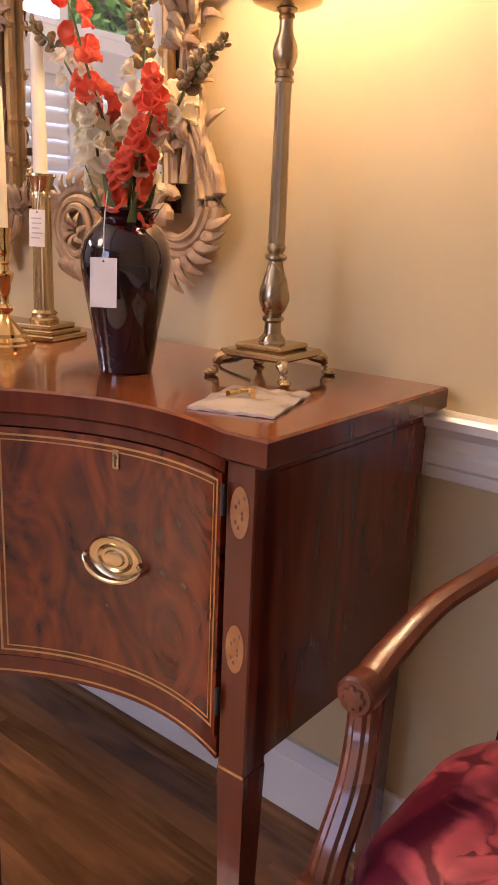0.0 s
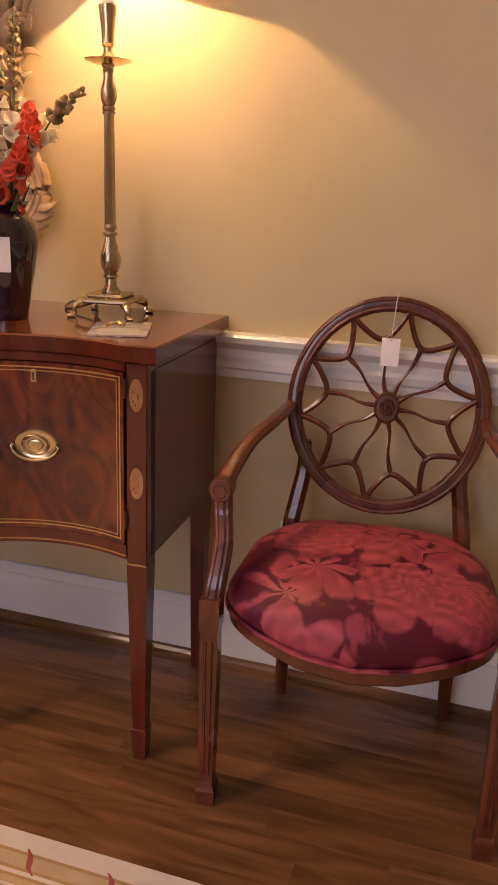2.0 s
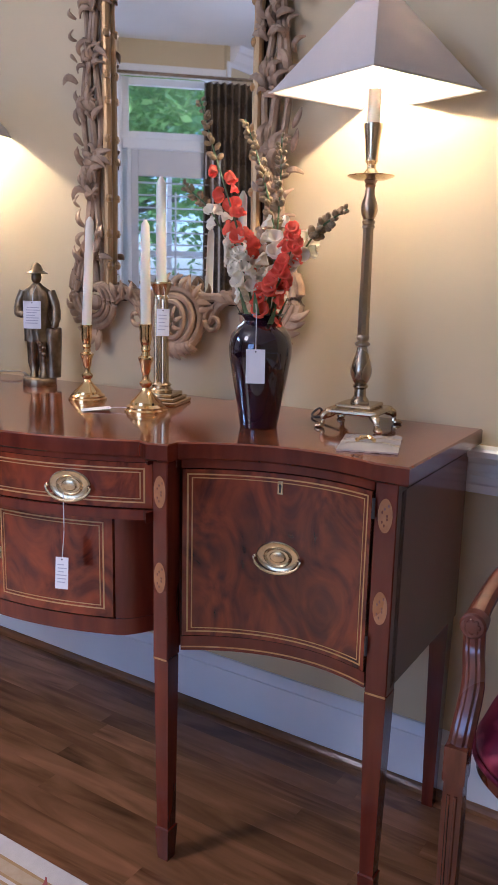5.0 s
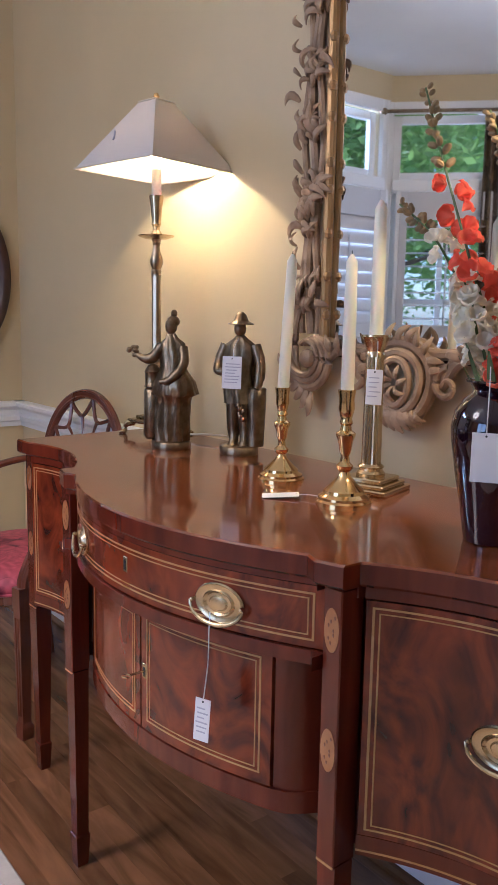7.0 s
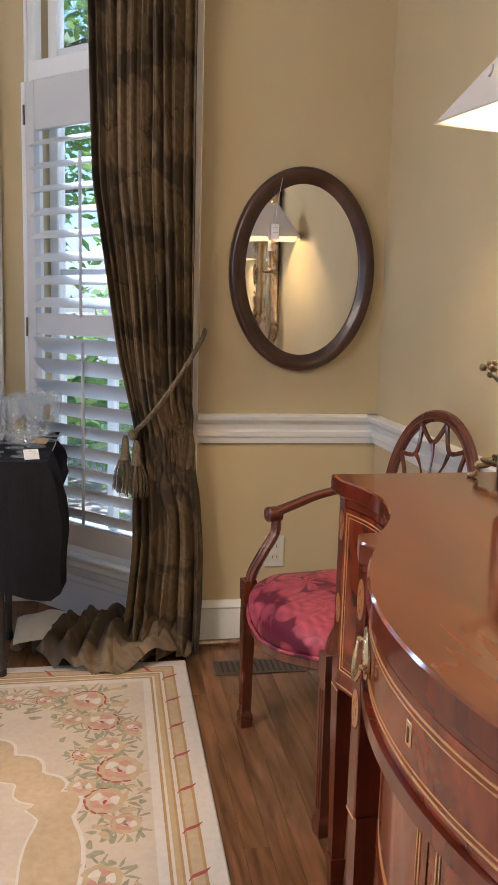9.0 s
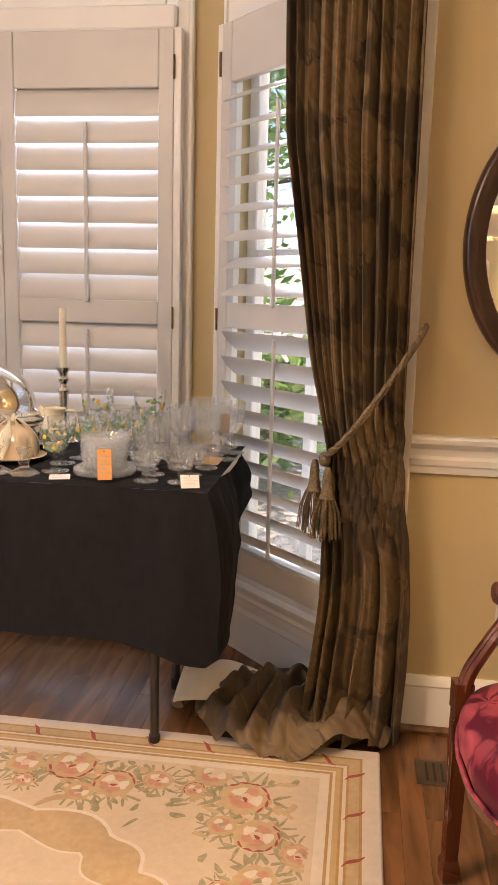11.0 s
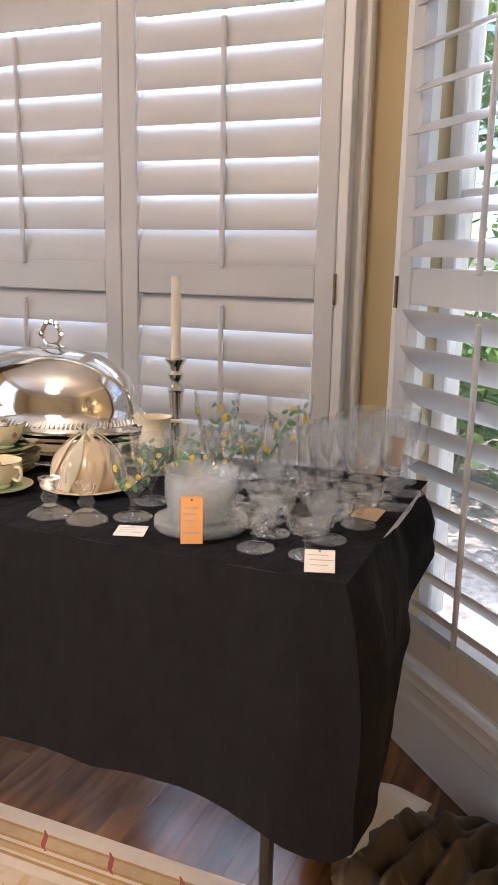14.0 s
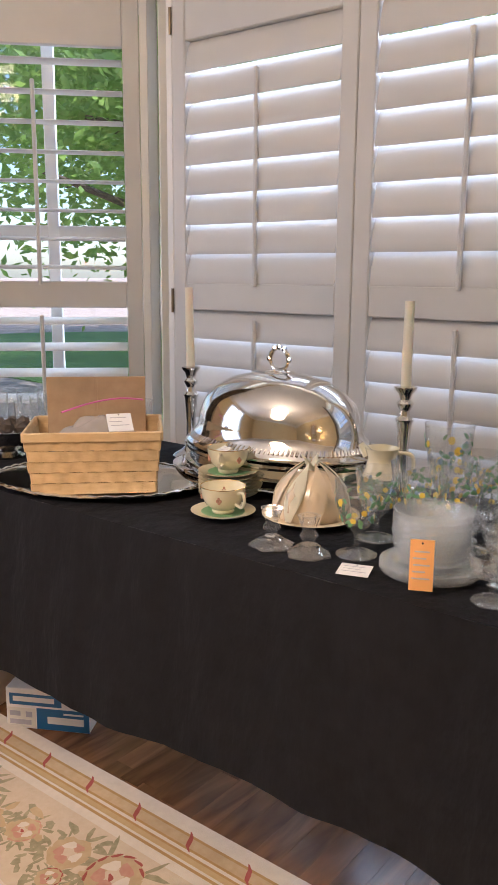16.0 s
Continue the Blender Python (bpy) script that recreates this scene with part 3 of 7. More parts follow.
        for z0, z1 in ((0.302, BOT), (MID0, MID1), (UP1, TOP)):
            part("rail", G().box(p0 + st + 0.0005, p1 - st - 0.0005, y0 + 0.002, y1 - 0.002, z0, z1, 0.003), SHUT, shutter)
        ym = 0.5 * (y0 + y1)
        sw, pitch = 0.089, 0.0795
        prof = [(0.0445 * math.cos(a) * 1.0, 0.0055 * math.sin(a)) for a in [2 * math.pi * i / 12 for i in range(12)]]
        wide = p1 - p0 - 2 * st - 0.004
        gs = G()
        gs.v = [(x, y, z) for x in (-wide / 2, wide / 2) for y, z in prof]
        gs.f = [tuple(range(11, -1, -1)), tuple(range(12, 24))] + [(i, (i + 1) % 12, 12 + (i + 1) % 12, 12 + i) for i in range(12)]
        slat = gs.mesh("slat", SHUT, 40)
        for z0, z1, tilt in ((BOT, MID0, tilt_low), (MID1, UP1, tilt_up)):
            count = round((z1 - z0) / pitch)
            gap = (z1 - z0) / count
            for i in range(count):
                s = part("slat", slat, SHUT, shutter)
                s.matrix_basis = Matrix.Translation((0.5 * (p0 + p1), ym, z0 + gap * (i + 0.5))) @ Matrix.Rotation(radians(tilt + random.uniform(-1.2, 1.2)), 4, "X")
            reach = 0.046 * math.cos(radians(tilt))
            part("tilt_rod", G().box(0.5 * (p0 + p1) - 0.006, 0.5 * (p0 + p1) + 0.006, ym - reach - 0.012, ym - reach - 0.001, z0 + 0.02 - (0.03 if z0 > 1 else 0), z1 - (0.10 if z0 > 1 else 0.02), 0.003), SHUT, shutter)
        for z in (0.55, 1.115, 1.88):
            x = p0 - 0.002 if p0 < 0.4 else p1 + 0.002
            part("hinge", G().lathe([(0.004, -0.035), (0.004, 0.035)], 8, Matrix.Translation((x, -0.075, z))), BRONZE, shutter)

# white trim where the bay meets the walls
structure("bay_casing", G().box(NX - 0.02, NX + 0.016, 0.552, 0.588, 0.0, 2.6, 0.004).box(NX - 0.02, NX + 0.016, -1.998, -1.962, 0.0, 2.6, 0.004), WHITE, "white casing at the edge of the bay", "trim")

# floor planks run along x
random.seed(4)
floor = thing("floor", Matrix(), "dark stained oak strip floor, worn satin finish", "floor", "", "structure")
row, y, made, far = 0.0585, NY - 0.001, 0, G()
shapes = {}


def plank_mesh(length):
    key = round(length, 2)
    if key not in shapes:
        shapes[key] = G().box(-key / 2, key / 2, -row / 2 + 0.0003, row / 2 - 0.0003, -0.010, 0.0).mesh("plank", OAK, 30)
    return shapes[key]


while y > SOUTH:
    near = y > 0.42
    x = -3.55 - random.uniform(0, 0.6)
    while x < EAST:
        length = random.choice((0.6, 0.8, 0.9, 1.1, 1.3))
        covered = (not near and x > -2.6)
        x0, x1 = max(x, -3.52 if -1.9 < y < 0.50 else NX - 0.05), min(x + length, EAST)
        if x1 - x0 < 0.03:
            pass
        elif not covered and made < 300:
            p = part("plank", plank_mesh(x1 - x0), OAK, floor)
            p.location = ((x0 + x1) / 2, y - row / 2, 0.0)
            made += 1
        else:
            far.box(x0 + 0.0005, x1 - 0.0005, y - row + 0.0004, y - 0.0004, -0.010, -0.0005)
        x += length
    y -= row
tagged(part("planks_under_rug", far, OAK, floor), kind="stuff")

# ---- sideboard ----
SBX, SBTOP = -0.8146, 0.881
sideboard = thing("sideboard", pose(SBX, 0.0, 0, 0, 0, 2.0), "polished mahogany serpentine sideboard with satinwood inlay and brass handles", "sideboard")


def front(u):
    """y of the serpentine front at u from the middle."""
    u = abs(u)
    if u < 0.362:
        return 0.575 + 0.102 * (u / 0.362) ** 2
    if u < 0.404:
        return 0.652 + 0.012 * (u - 0.362) / 0.042
    if u < 0.770:
        k = (u - 0.404) / 0.366
        return 0.694 + 0.0625 * k + 0.062 * 4 * k * (1 - k) * 0.8
    return 0.7565


def outline(back, inset, side):
    us = [-side] + [-0.770 + 0.366 * i / 14 for i in range(15)] + [-0.403, -0.363] + [-0.362 + 0.724 * i / 28 for i in range(29)] + [0.363, 0.403] + [0.404 + 0.366 * i / 14 for i in range(15)] + [side]
    return [(u, front(u) + inset) for u in us] + [(side, back), (-side, back)]


g = G()
rows = [outline(1.190 - ins, ins, 0.8315 - ins) for ins in (0.004, 0.0, 0.0, 0.003)]
K = len(rows[0])
v = [(x, y, z) for r, z in zip(rows, (SBTOP - 0.034, SBTOP - 0.030, SBTOP - 0.003, SBTOP)) for x, y in r]
band = lambda k0, k1: [(k * K + i, k * K + (i + 1) % K, (k + 1) * K + (i + 1) % K, (k + 1) * K + i) for k in range(k0, k1) for i in range(K)]
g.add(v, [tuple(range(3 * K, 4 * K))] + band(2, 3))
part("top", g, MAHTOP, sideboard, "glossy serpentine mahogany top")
# darker carcass mahogany here paints in the edge's reflection of the dark floor
part("top_edge", G().add(v, [tuple(range(K - 1, -1, -1))] + band(0, 2)), MAHOG, sideboard, "mahogany edge of the top, coloured darker for the floor it reflects")
ZB, ZT = 0.462, SBTOP - 0.0345
g = G()
poly = [(u, y) for u, y in outline(1.176, 0.03, 0.810)]
g.prism(poly, ZT - 0.014, ZT)
for s in (-1, 1):
    g.box(*sorted((s * 0.810, s * 0.790)), 0.785, 1.176, ZB, ZT - 0.0141, 0.002)
    g.box(*sorted((s * 0.392, s * 0.374)), 0.720, 1.156, ZB, ZT - 0.0141)
g.box(-0.789, 0.789, 1.156, 1.176, ZB, ZT - 0.0141)
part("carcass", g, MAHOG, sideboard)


def panel(name, u0, u1, z0, z1, out, thick, material, fn=front, label="", steps=None):
    n = steps or max(2, int(abs(u1 - u0) / 0.018))
    g = G()
    g.grid(lambda a, b: (u0 + (u1 - u0) * a, fn(u0 + (u1 - u0) * a) + 0.018 - out, z0 + (z1 - z0) * b), n, 1, (0, thick, 0))
    return part(name, g, material, sideboard, label, 40)


def string_frame(u0, u1, z0, z1, out, fn=front, both=True):
    """Inlaid stringing: one or two thin pale lines round a panel."""
    g = G()
    for off, w in ((0.0, 0.0028), (0.0075, 0.0018)) if both else ((0.0, 0.0022),):
        a0, a1, b0, b1 = u0 + off, u1 - off, z0 + off, z1 - off
        for p0, p1, q0, q1 in ((a0, a1, b0, b0 + w), (a0, a1, b1 - w, b1), (a0, a0 + w, b0 + w, b1 - w), (a1 - w, a1, b0 + w, b1 - w)):
            n = max(1, int(abs(p1 - p0) / 0.018))
            g.grid(lambda a, b: (p0 + (p1 - p0) * a, fn(p0 + (p1 - p0) * a) + 0.018 - out, q0 + (q1 - q0) * b), n, 1, (0, 0.002, 0))
    return part("inlay_stringing", g, INLAY, sideboard, "pale satinwood stringing", 40)


def lowfront(u):
    """The lower middle doors stand on the same bow; beyond them it falls back to the posts."""
    u = abs(u)
    base = front(min(u, 0.362)) + 0.028
    return base + (0.0 if u < 0.282 else 0.070 * math.sin(math.pi * 0.5 * (u - 0.282) / 0.082) ** 2)


for s in (-1, 1):
    a, b = (0.406, 0.768) if s > 0 else (-0.768, -0.406)
    panel("door_rail", a, b, ZT - 0.016, ZT, 0.010, 0.02, MAHOG)
    panel("door_rail", a, b, ZB, ZB + 0.030, 0.010, 0.02, MAHOG)
    panel("door", a + 0.003, b - 0.003, ZB + 0.032, ZT - 0.018, 0.012, 0.016, FLAME, label="flame mahogany concave door with inlaid border")
    string_frame(a + 0.010, b - 0.010, ZB + 0.040, ZT - 0.026, 0.0128)
    panel("inlay_line", a, b, ZB + 0.006, ZB + 0.009, 0.0106, 0.003, INLAY)
panel("drawer", -0.356, 0.356, 0.748, ZT - 0.010, 0.012, 0.018, FLAME, label="bowed mahogany drawer front with inlaid border")
string_frame(-0.344, 0.344, 0.758, ZT - 0.020, 0.0128)
panel("rail", -0.362, 0.362, 0.726, 0.746, 0.018, 0.03, MAHOG)
panel("rail", -0.362, 0.362, ZT - 0.009, ZT, 0.012, 0.02, MAHOG)
for a, b in ((-0.268, -0.002), (0.002, 0.268)):
    panel("cupboard_door", a, b, 0.510, 0.723, 0.012, 0.016, FLAME, lowfront, "small bowed mahogany cupboard door")
    string_frame(a + 0.016, b - 0.016, 0.526, 0.708, 0.0128, lowfront)
panel("rail", -0.364, 0.364, 0.474, 0.508, 0.014, 0.03, MAHOG, lowfront)
panel("cupboard_floor", -0.364, 0.364, 0.486, 0.496, 0.0, 0.40, MAHOG, lowfront)
for a, b in ((-0.362, -0.270), (0.270, 0.362)):
    panel("side_panel", a, b, 0.508, 0.725, 0.008, 0.012, MAHOG, lowfront, steps=14)

# posts with legs under them
for u in (0.789, -0.789, 0.3835, -0.3835):
    y0 = front(u) + 0.012 - (0.004 if abs(u) < 0.5 else 0)
    w = 0.017 if abs(u) < 0.5 else 0.021
    g = G().box(u - w, u + w, y0, y0 + 0.042, ZB - 0.01, ZT - 0.0005, 0.002)
    ring = lambda h, z: [(u - h, y0 + 0.021 - h, z), (u + h, y0 + 0.021 - h, z), (u + h, y0 + 0.021 + h, z), (u - h, y0 + 0.021 + h, z)]
    v = ring(w, ZB - 0.0105) + ring(0.0135, 0.075) + ring(0.0165, 0.073) + ring(0.0125, 0.0)
    g.add(v, [(4 * k + i, 4 * k + (i + 1) % 4, 4 * k + 4 + (i + 1) % 4, 4 * k + 4 + i) for k in range(3) for i in range(4)] + [(3, 2, 1, 0), (12, 13, 14, 15)])
    part("leg", g, MAHOG, sideboard, "square tapered mahogany leg with inlaid ovals")
    for zc in (0.788, 0.619):
        def oval(rx, rz, out, k=20):
            return [(u + rx * math.cos(2 * math.pi * i / k), y0 - out, zc + rz * math.sin(2 * math.pi * i / k)) for i in range(k)]
        go = G().add(oval(0.0135, 0.031, 0.0008) + oval(0.0135, 0.031, -0.002), [tuple(range(20))] + [(i, 20 + i, 20 + (i + 1) % 20, (i + 1) % 20) for i in range(20)])
        part("inlay_oval", go, INLAYO, sideboard, "oval satinwood patera", 40)
        gd = G()
        for i in range(7):
            a = 0.9 + i * 0.9
            gd.ell((u + 0.006 * math.cos(a * 2), y0 - 0.0009, zc - 0.018 + 0.006 * i), (0.0018, 0.0006, 0.003), 6)
        part("inlay_dot", gd, INLAYD, sideboard)
    part("inlay_band", G().box(u - w + 0.0015, u + w - 0.0015, y0 - 0.0006, y0 + 0.002, ZB - 0.012, ZB - 0.0085), INLAY, sideboard)
for u in (0.786, -0.786):
    g = G()
    ring = lambda h, z: [(u - h, 1.155 - h, z), (u + h, 1.155 - h, z), (u + h, 1.155 + h, z), (u - h, 1.155 + h, z)]
    v = ring(0.020, ZB + 0.02) + ring(0.0125, 0.0)
    g.add(v, [(i, (i + 1) % 4, 4 + (i + 1) % 4, 4 + i) for i in range(4)] + [(3, 2, 1, 0), (4, 5, 6, 7)])
    part("leg", g, MAHOG, sideboard)


def handle(u, z, fn):
    """An oval stamped brass backplate with a bail pull."""
    y = fn(u) + 0.018 - 0.0125
    slope = math.degrees(math.atan2(fn(u + 0.01) - fn(u - 0.01), 0.02))
    M = Matrix.Translation((u, y, z)) @ Matrix.Rotation(radians(slope), 4, "Z") @ Matrix.Rotation(radians(90), 4, "X")
    g = G()
    prof = [(1.0, -0.001), (1.0, 0.002), (0.94, 0.0045), (0.86, 0.0030), (0.66, 0.0028), (0.60, 0.0055), (0.5, 0.0028), (0.38, 0.003), (0.32, 0.0058), (0.2, 0.0066), (1e-4, 0.0068)]
    g.lathe(prof, 32, M @ Matrix.Diagonal((0.043, 0.030, 1, 1)))
    plate = part("handle", g, BRASS, sideboard, "oval brass drop handle")
    pts = [(0.046 * math.cos(a), 0.027 * math.sin(a) - 0.001, 0.010 + 0.006 * -math.sin(a)) for a in [math.pi + math.pi * i / 14 for i in range(15)]]
    b = G().tube([M @ Vector(p) for p in pts], [0.0022 + 0.0012 * math.sin(math.pi * i / 14) for i in range(15)], 8)
    for s in (-1, 1):
        b.ell(M @ Vector((0.043 * s, 0, 0.008)), (0.004, 0.004, 0.006), 8, M.to_3x3().to_4x4())
    part("bail", b, BRASS, plate)


handle(0.577, 0.668, front), handle(-0.577, 0.668, front)
handle(0.208, 0.786, front), handle(-0.208, 0.786, front)
for u, z, fn in ((0.577, 0.802, front), (0.0, 0.797, front), (-0.577, 0.802, front), (0.012, 0.612, lowfront)):
    y = fn(u) + 0.018 - 0.0135
    part("escutcheon", G().box(u - 0.006, u + 0.006, y, y + 0.002, z - 0.013, z + 0.013, 0.001), BRASS, sideboard)
    part("keyhole", G().box(u - 0.0015, u + 0.0015, y - 0.0006, y + 0.001, z - 0.009, z + 0.006).ell((u, y, z + 0.004), (0.0032, 0.0008, 0.0035), 10), SLOT, sideboard)
yk = lowfront(0.012)
part("key", G().tube([(0.012, yk + 0.004, 0.612), (0.012, yk - 0.022, 0.612)], 0.002, 8).tube([(0.012 + 0.007 * math.cos(a), yk - 0.029 + 0.007 * math.sin(a), 0.612) for a in [2 * math.pi * i / 12 for i in range(12)]], 0.0016, 6, closed=True), BRASS, sideboard, "small steel key in the lock")
for z in (0.80, 0.545):
    part("hinge", G().lathe([(0.003, -0.018), (0.003, 0.018)], 8, Matrix.Translation((0.7695, front(0.7695) + 0.005, z))), SLOT, sideboard)

# ---- armchairs with cobweb oval backs ----


def armchair(m, group):
    ch = thing("armchair", m, "carved mahogany armchair with oval cobweb back and crimson damask seat", "armchair", group)
    fx, fy, bx, by = 0.262, -0.19, 0.185, 0.195
    for s in (-1, 1):
        x = s * fx
        g = G()
        ring = lambda h, z, dx=0.0: [(x + dx - h, fy - h, z), (x + dx + h, fy - h, z), (x + dx + h, fy + h, z), (x + dx - h, fy + h, z)]
        lv = [(0.0185, 0.445), (0.0185, 0.385), (0.016, 0.38), (0.017, 0.30), (0.0135, 0.052), (0.0140, 0.047), (0.0170, 0.041), (0.0185, 0.030), (0.0165, 0.0)]
        v = sum([ring(h, z) for h, z in lv], [])
        g.add(v, [(4 * k + i, 4 * k + (i + 1) % 4, 4 * k + 4 + (i + 1) % 4, 4 * k + 4 + i) for k in range(len(lv) - 1) for i in range(4)] + [(3, 2, 1, 0), tuple(4 * len(lv) - 4 + i for i in range(4))])
        for d in (-0.006, 0.006):
            g.tube([(x + d, fy - 0.0172, 0.36), (x + d * 0.8, fy - 0.0145, 0.07)], 0.003, 6)
        part("leg", g, CHAIRW, ch, "tapered reeded front leg with a block foot")
        # arm support that sweeps back and up, then the arm with a scrolled end
        g = G()
        pts = curve([(x, fy + 0.004, 0.43), (x - s * 0.004, fy + 0.012, 0.47), (x - s * 0.006, fy + 0.045, 0.53), (x + s * 0.004, fy + 0.078, 0.575), (x + s * 0.006, fy + 0.082, 0.625)], 5)
        for d in (-0.008, 0.0, 0.008):
            g.tube([p + Vector((d, -0.004 if d == 0 else 0, 0)) for p in pts], [0.0125 - 0.002 * i / len(pts) for i in range(len(pts))], 8, up=(1, 0, 0))
        part("arm_support", g, CHAIRW, ch, "reeded arm support")
        g = G()
        pts = curve([(x + s * 0.004, fy + 0.075, 0.634), (x, fy + 0.125, 0.652), (x - s * 0.015, fy + 0.20, 0.682), (x - s * 0.045, fy + 0.285, 0.705), (s * 0.203, by + 0.012, 0.712)], 6)
        g.tube(pts, [0.019 - 0.004 * i / (len(pts) - 1) for i in range(len(pts))], 10, flat=0.75)
        roll = Matrix.Translation((x + s * 0.004, fy + 0.064, 0.629)) @ Matrix.Rotation(radians(90), 4, "X")
        g.lathe([(0.020, -0.03), (0.0225, -0.01), (0.0225, 0.010), (0.019, 0.014), (0.012, 0.0145), (0.010, 0.017), (1e-4, 0.018)], 16, roll)
        arm = part("arm", g, CHAIRW, ch, "curved arm with a carved rosette end")
        ro = G()
        for i in range(7):
            a = 2 * math.pi * i / 7
            ro.ell((x + s * 0.004 + 0.010 * math.cos(a), fy + 0.0495, 0.629 + 0.010 * math.sin(a)), (0.005, 0.003, 0.005), 6)
        part("rosette", ro, CHAIRW, arm)
        # back leg, splayed
        g = G()
        pts = curve([(s * 0.190, by + 0.012, 0.0), (s * 0.186, by - 0.012, 0.2), (s * 0.185, by - 0.02, 0.42), (s * 0.176, by - 0.004, 0.50), (s * 0.166, by + 0.012, 0.57), (s * 0.168, by + 0.018, 0.635)], 5)
        g.tube(pts, [0.014 + 0.005 * math.sin(math.pi * i / (len(pts) - 1)) for i in range(len(pts))], 8, up=(1, 0, 0))
        part("back_leg", g, CHAIRW, ch)
    # oval back on a leaning plane
    lean = radians(-8)
    B = Matrix.Translation((0, by + 0.018, 0.724)) @ Matrix.Rotation(lean, 4, "X")
    P = lambda a, k, y=0.0: B @ Vector((0.196 * k * math.cos(a), y, 0.215 * k * math.sin(a)))
    g = G().tube([P(2 * math.pi * i / 48, 1.0) for i in range(48)], 0.0165, 10, closed=True, up=(0, 1, 0), flat=0.8)
    for d in (-1, 1):
        g.tube([P(2 * math.pi * i / 48, 1.0 + 0.042 * d, -0.009) for i in range(48)], 0.005, 6, closed=True, up=(0, 1, 0))
    part("back_frame", g, CHAIRW, ch, "oval moulded back frame")
    n = 10
    for i in range(n):
        a0, a1 = 2 * math.pi * i / n + 0.16, 2 * math.pi * (i + 1) / n + 0.16
        # scalloped arcs between the spokes, opening to the rim
        pts = [P(a0 + (a1 - a0) * t, 0.95 - 0.285 * math.sin(math.pi * t) ** 0.75) for t in [j / 12 for j in range(13)]]
        part("scallop", G().tube(pts, 0.0065, 6, up=(0, 1, 0)), CHAIRW, ch)
        am = 0.5 * (a0 + a1)
        pts = [P(am + 0.10 * math.sin(2 * math.pi * t) * (1 - t), 0.10 + 0.56 * t) for t in [j / 8 for j in range(9)]]
        part("spoke", G().tube(pts, [0.0045 + 0.0015 * math.cos(2 * math.pi * j / 8) for j in range(9)], 6, up=(0, 1, 0)), CHAIRW, ch)
    R = B @ Matrix.Rotation(radians(90), 4, "X")
    g = G().lathe([(0.030, -0.008), (0.030, 0.006), (0.026, 0.010), (0.024, 0.006), (0.020, 0.006), (1e-4, 0.007)], 20, R @ Matrix.Diagonal((0.9, 1.15, 1, 1)))
    for i in range(7):
        a = 2 * math.pi * i / 7
        g.ell(R @ Vector((0.012 * math.cos(a), 0.013 * math.sin(a), 0.009)), (0.006, 0.004, 0.007), 7)
    g.ell(R @ Vector((0, 0, 0.011)), (0.005, 0.004, 0.005), 7)
    part("medallion", g, CHAIRW, ch, "carved flower medallion")
    # serpentine seat rail and cushion

    def rim(a):
        """Plan of the seat: wide and bowed in front, narrower behind."""
        c, s_ = math.cos(a), math.sin(a)
        w = 0.276 - 0.07 * (0.5 + 0.5 * s_)
        x = w * abs(c) ** 0.55 * (1 if c > 0 else -1)
        y = (0.205 if s_ > 0 else 0.205 + 0.045 * (1 - min(1, (x / 0.24) ** 2))) * abs(s_) ** 0.6 * (1 if s_ > 0 else -1)
        return x, y
    g = G()
    A = [2 * math.pi * i / 56 for i in range(56)]
    rows = []

    def dip(a):
        """The front rail hangs lowest in its middle."""
        x, y = rim(a)
        return 0.030 * smoothstep(0.0, -0.16, y) * (0.5 + 0.5 * math.cos(math.pi * min(1, abs(x) / 0.235)))
    for k, z in ((1.0, 0.378), (1.012, 0.382), (1.012, 0.402), (1.0, 0.406)):
        rows.append([(rim(a)[0] * k, rim(a)[1] * k, z - dip(a)) for a in A])
    rows.insert(0, [(rim(a)[0] * 0.85, rim(a)[1] * 0.85, 0.378) for a in A])
    v = sum(rows, [])
    g.add(v, [(k * 56 + i, k * 56 + (i + 1) % 56, (k + 1) * 56 + (i + 1) % 56, (k + 1) * 56 + i) for k in range(4) for i in range(56)])
    part("seat_rail", g, CHAIRW, ch)
    g = G()
    rows = []
    for k, z in ((0.985, 0.402), (1.02, 0.416), (1.025, 0.434), (0.99, 0.452), (0.90, 0.468), (0.75, 0.480), (0.5, 0.488), (0.25, 0.492)):
        rows.append([(rim(a)[0] * k, rim(a)[1] * k, z - dip(a) * max(0, 1 - (z - 0.40) / 0.06) + 0.004 * noise.noise(Vector((rim(a)[0] * k * 9, rim(a)[1] * k * 9, 1)))) for a in A])
    v = sum(rows, [])
    g.add(v, [(k * 56 + i, k * 56 + (i + 1) % 56, (k + 1) * 56 + (i + 1) % 56, (k + 1) * 56 + i) for k in range(7) for i in range(56)] + [tuple(7 * 56 + i for i in range(56))])
    part("seat_cushion", g, DAMASK, ch, "domed crimson floral damask seat", 60)
    g = G().tube([(rim(a)[0] * 1.028, rim(a)[1] * 1.028, 0.410 - dip(a)) for a in A], 0.0045, 6, closed=True)
    part("piping", g, DAMASK, ch)
    return ch


chair = armchair(pose(0.366, 0.955, 0, 0, 0, 4.6), "pair of cobweb armchairs")
chair2 = copy_thing(chair, pose(-2.100, 0.916, 0, 0, 0, 11))
chair2["label"] = "carved mahogany cobweb-back armchair in the corner under the oval mirror"

# ---- rug ----
RX0, RY1 = -2.765, 0.545
rug = thing("rug", Matrix(), "cream Aubusson style rug with gold border and rose sprays", "rug")
m = mat("cream_wool_pile", (0.60, 0.47, 0.33), (0.66, 0.53, 0.39), (60, 60, 60), 0.95, bump=0.35, fine=(420, 420, 420), stain=0.12, bdist=0.003)
RUG_CREAM = m
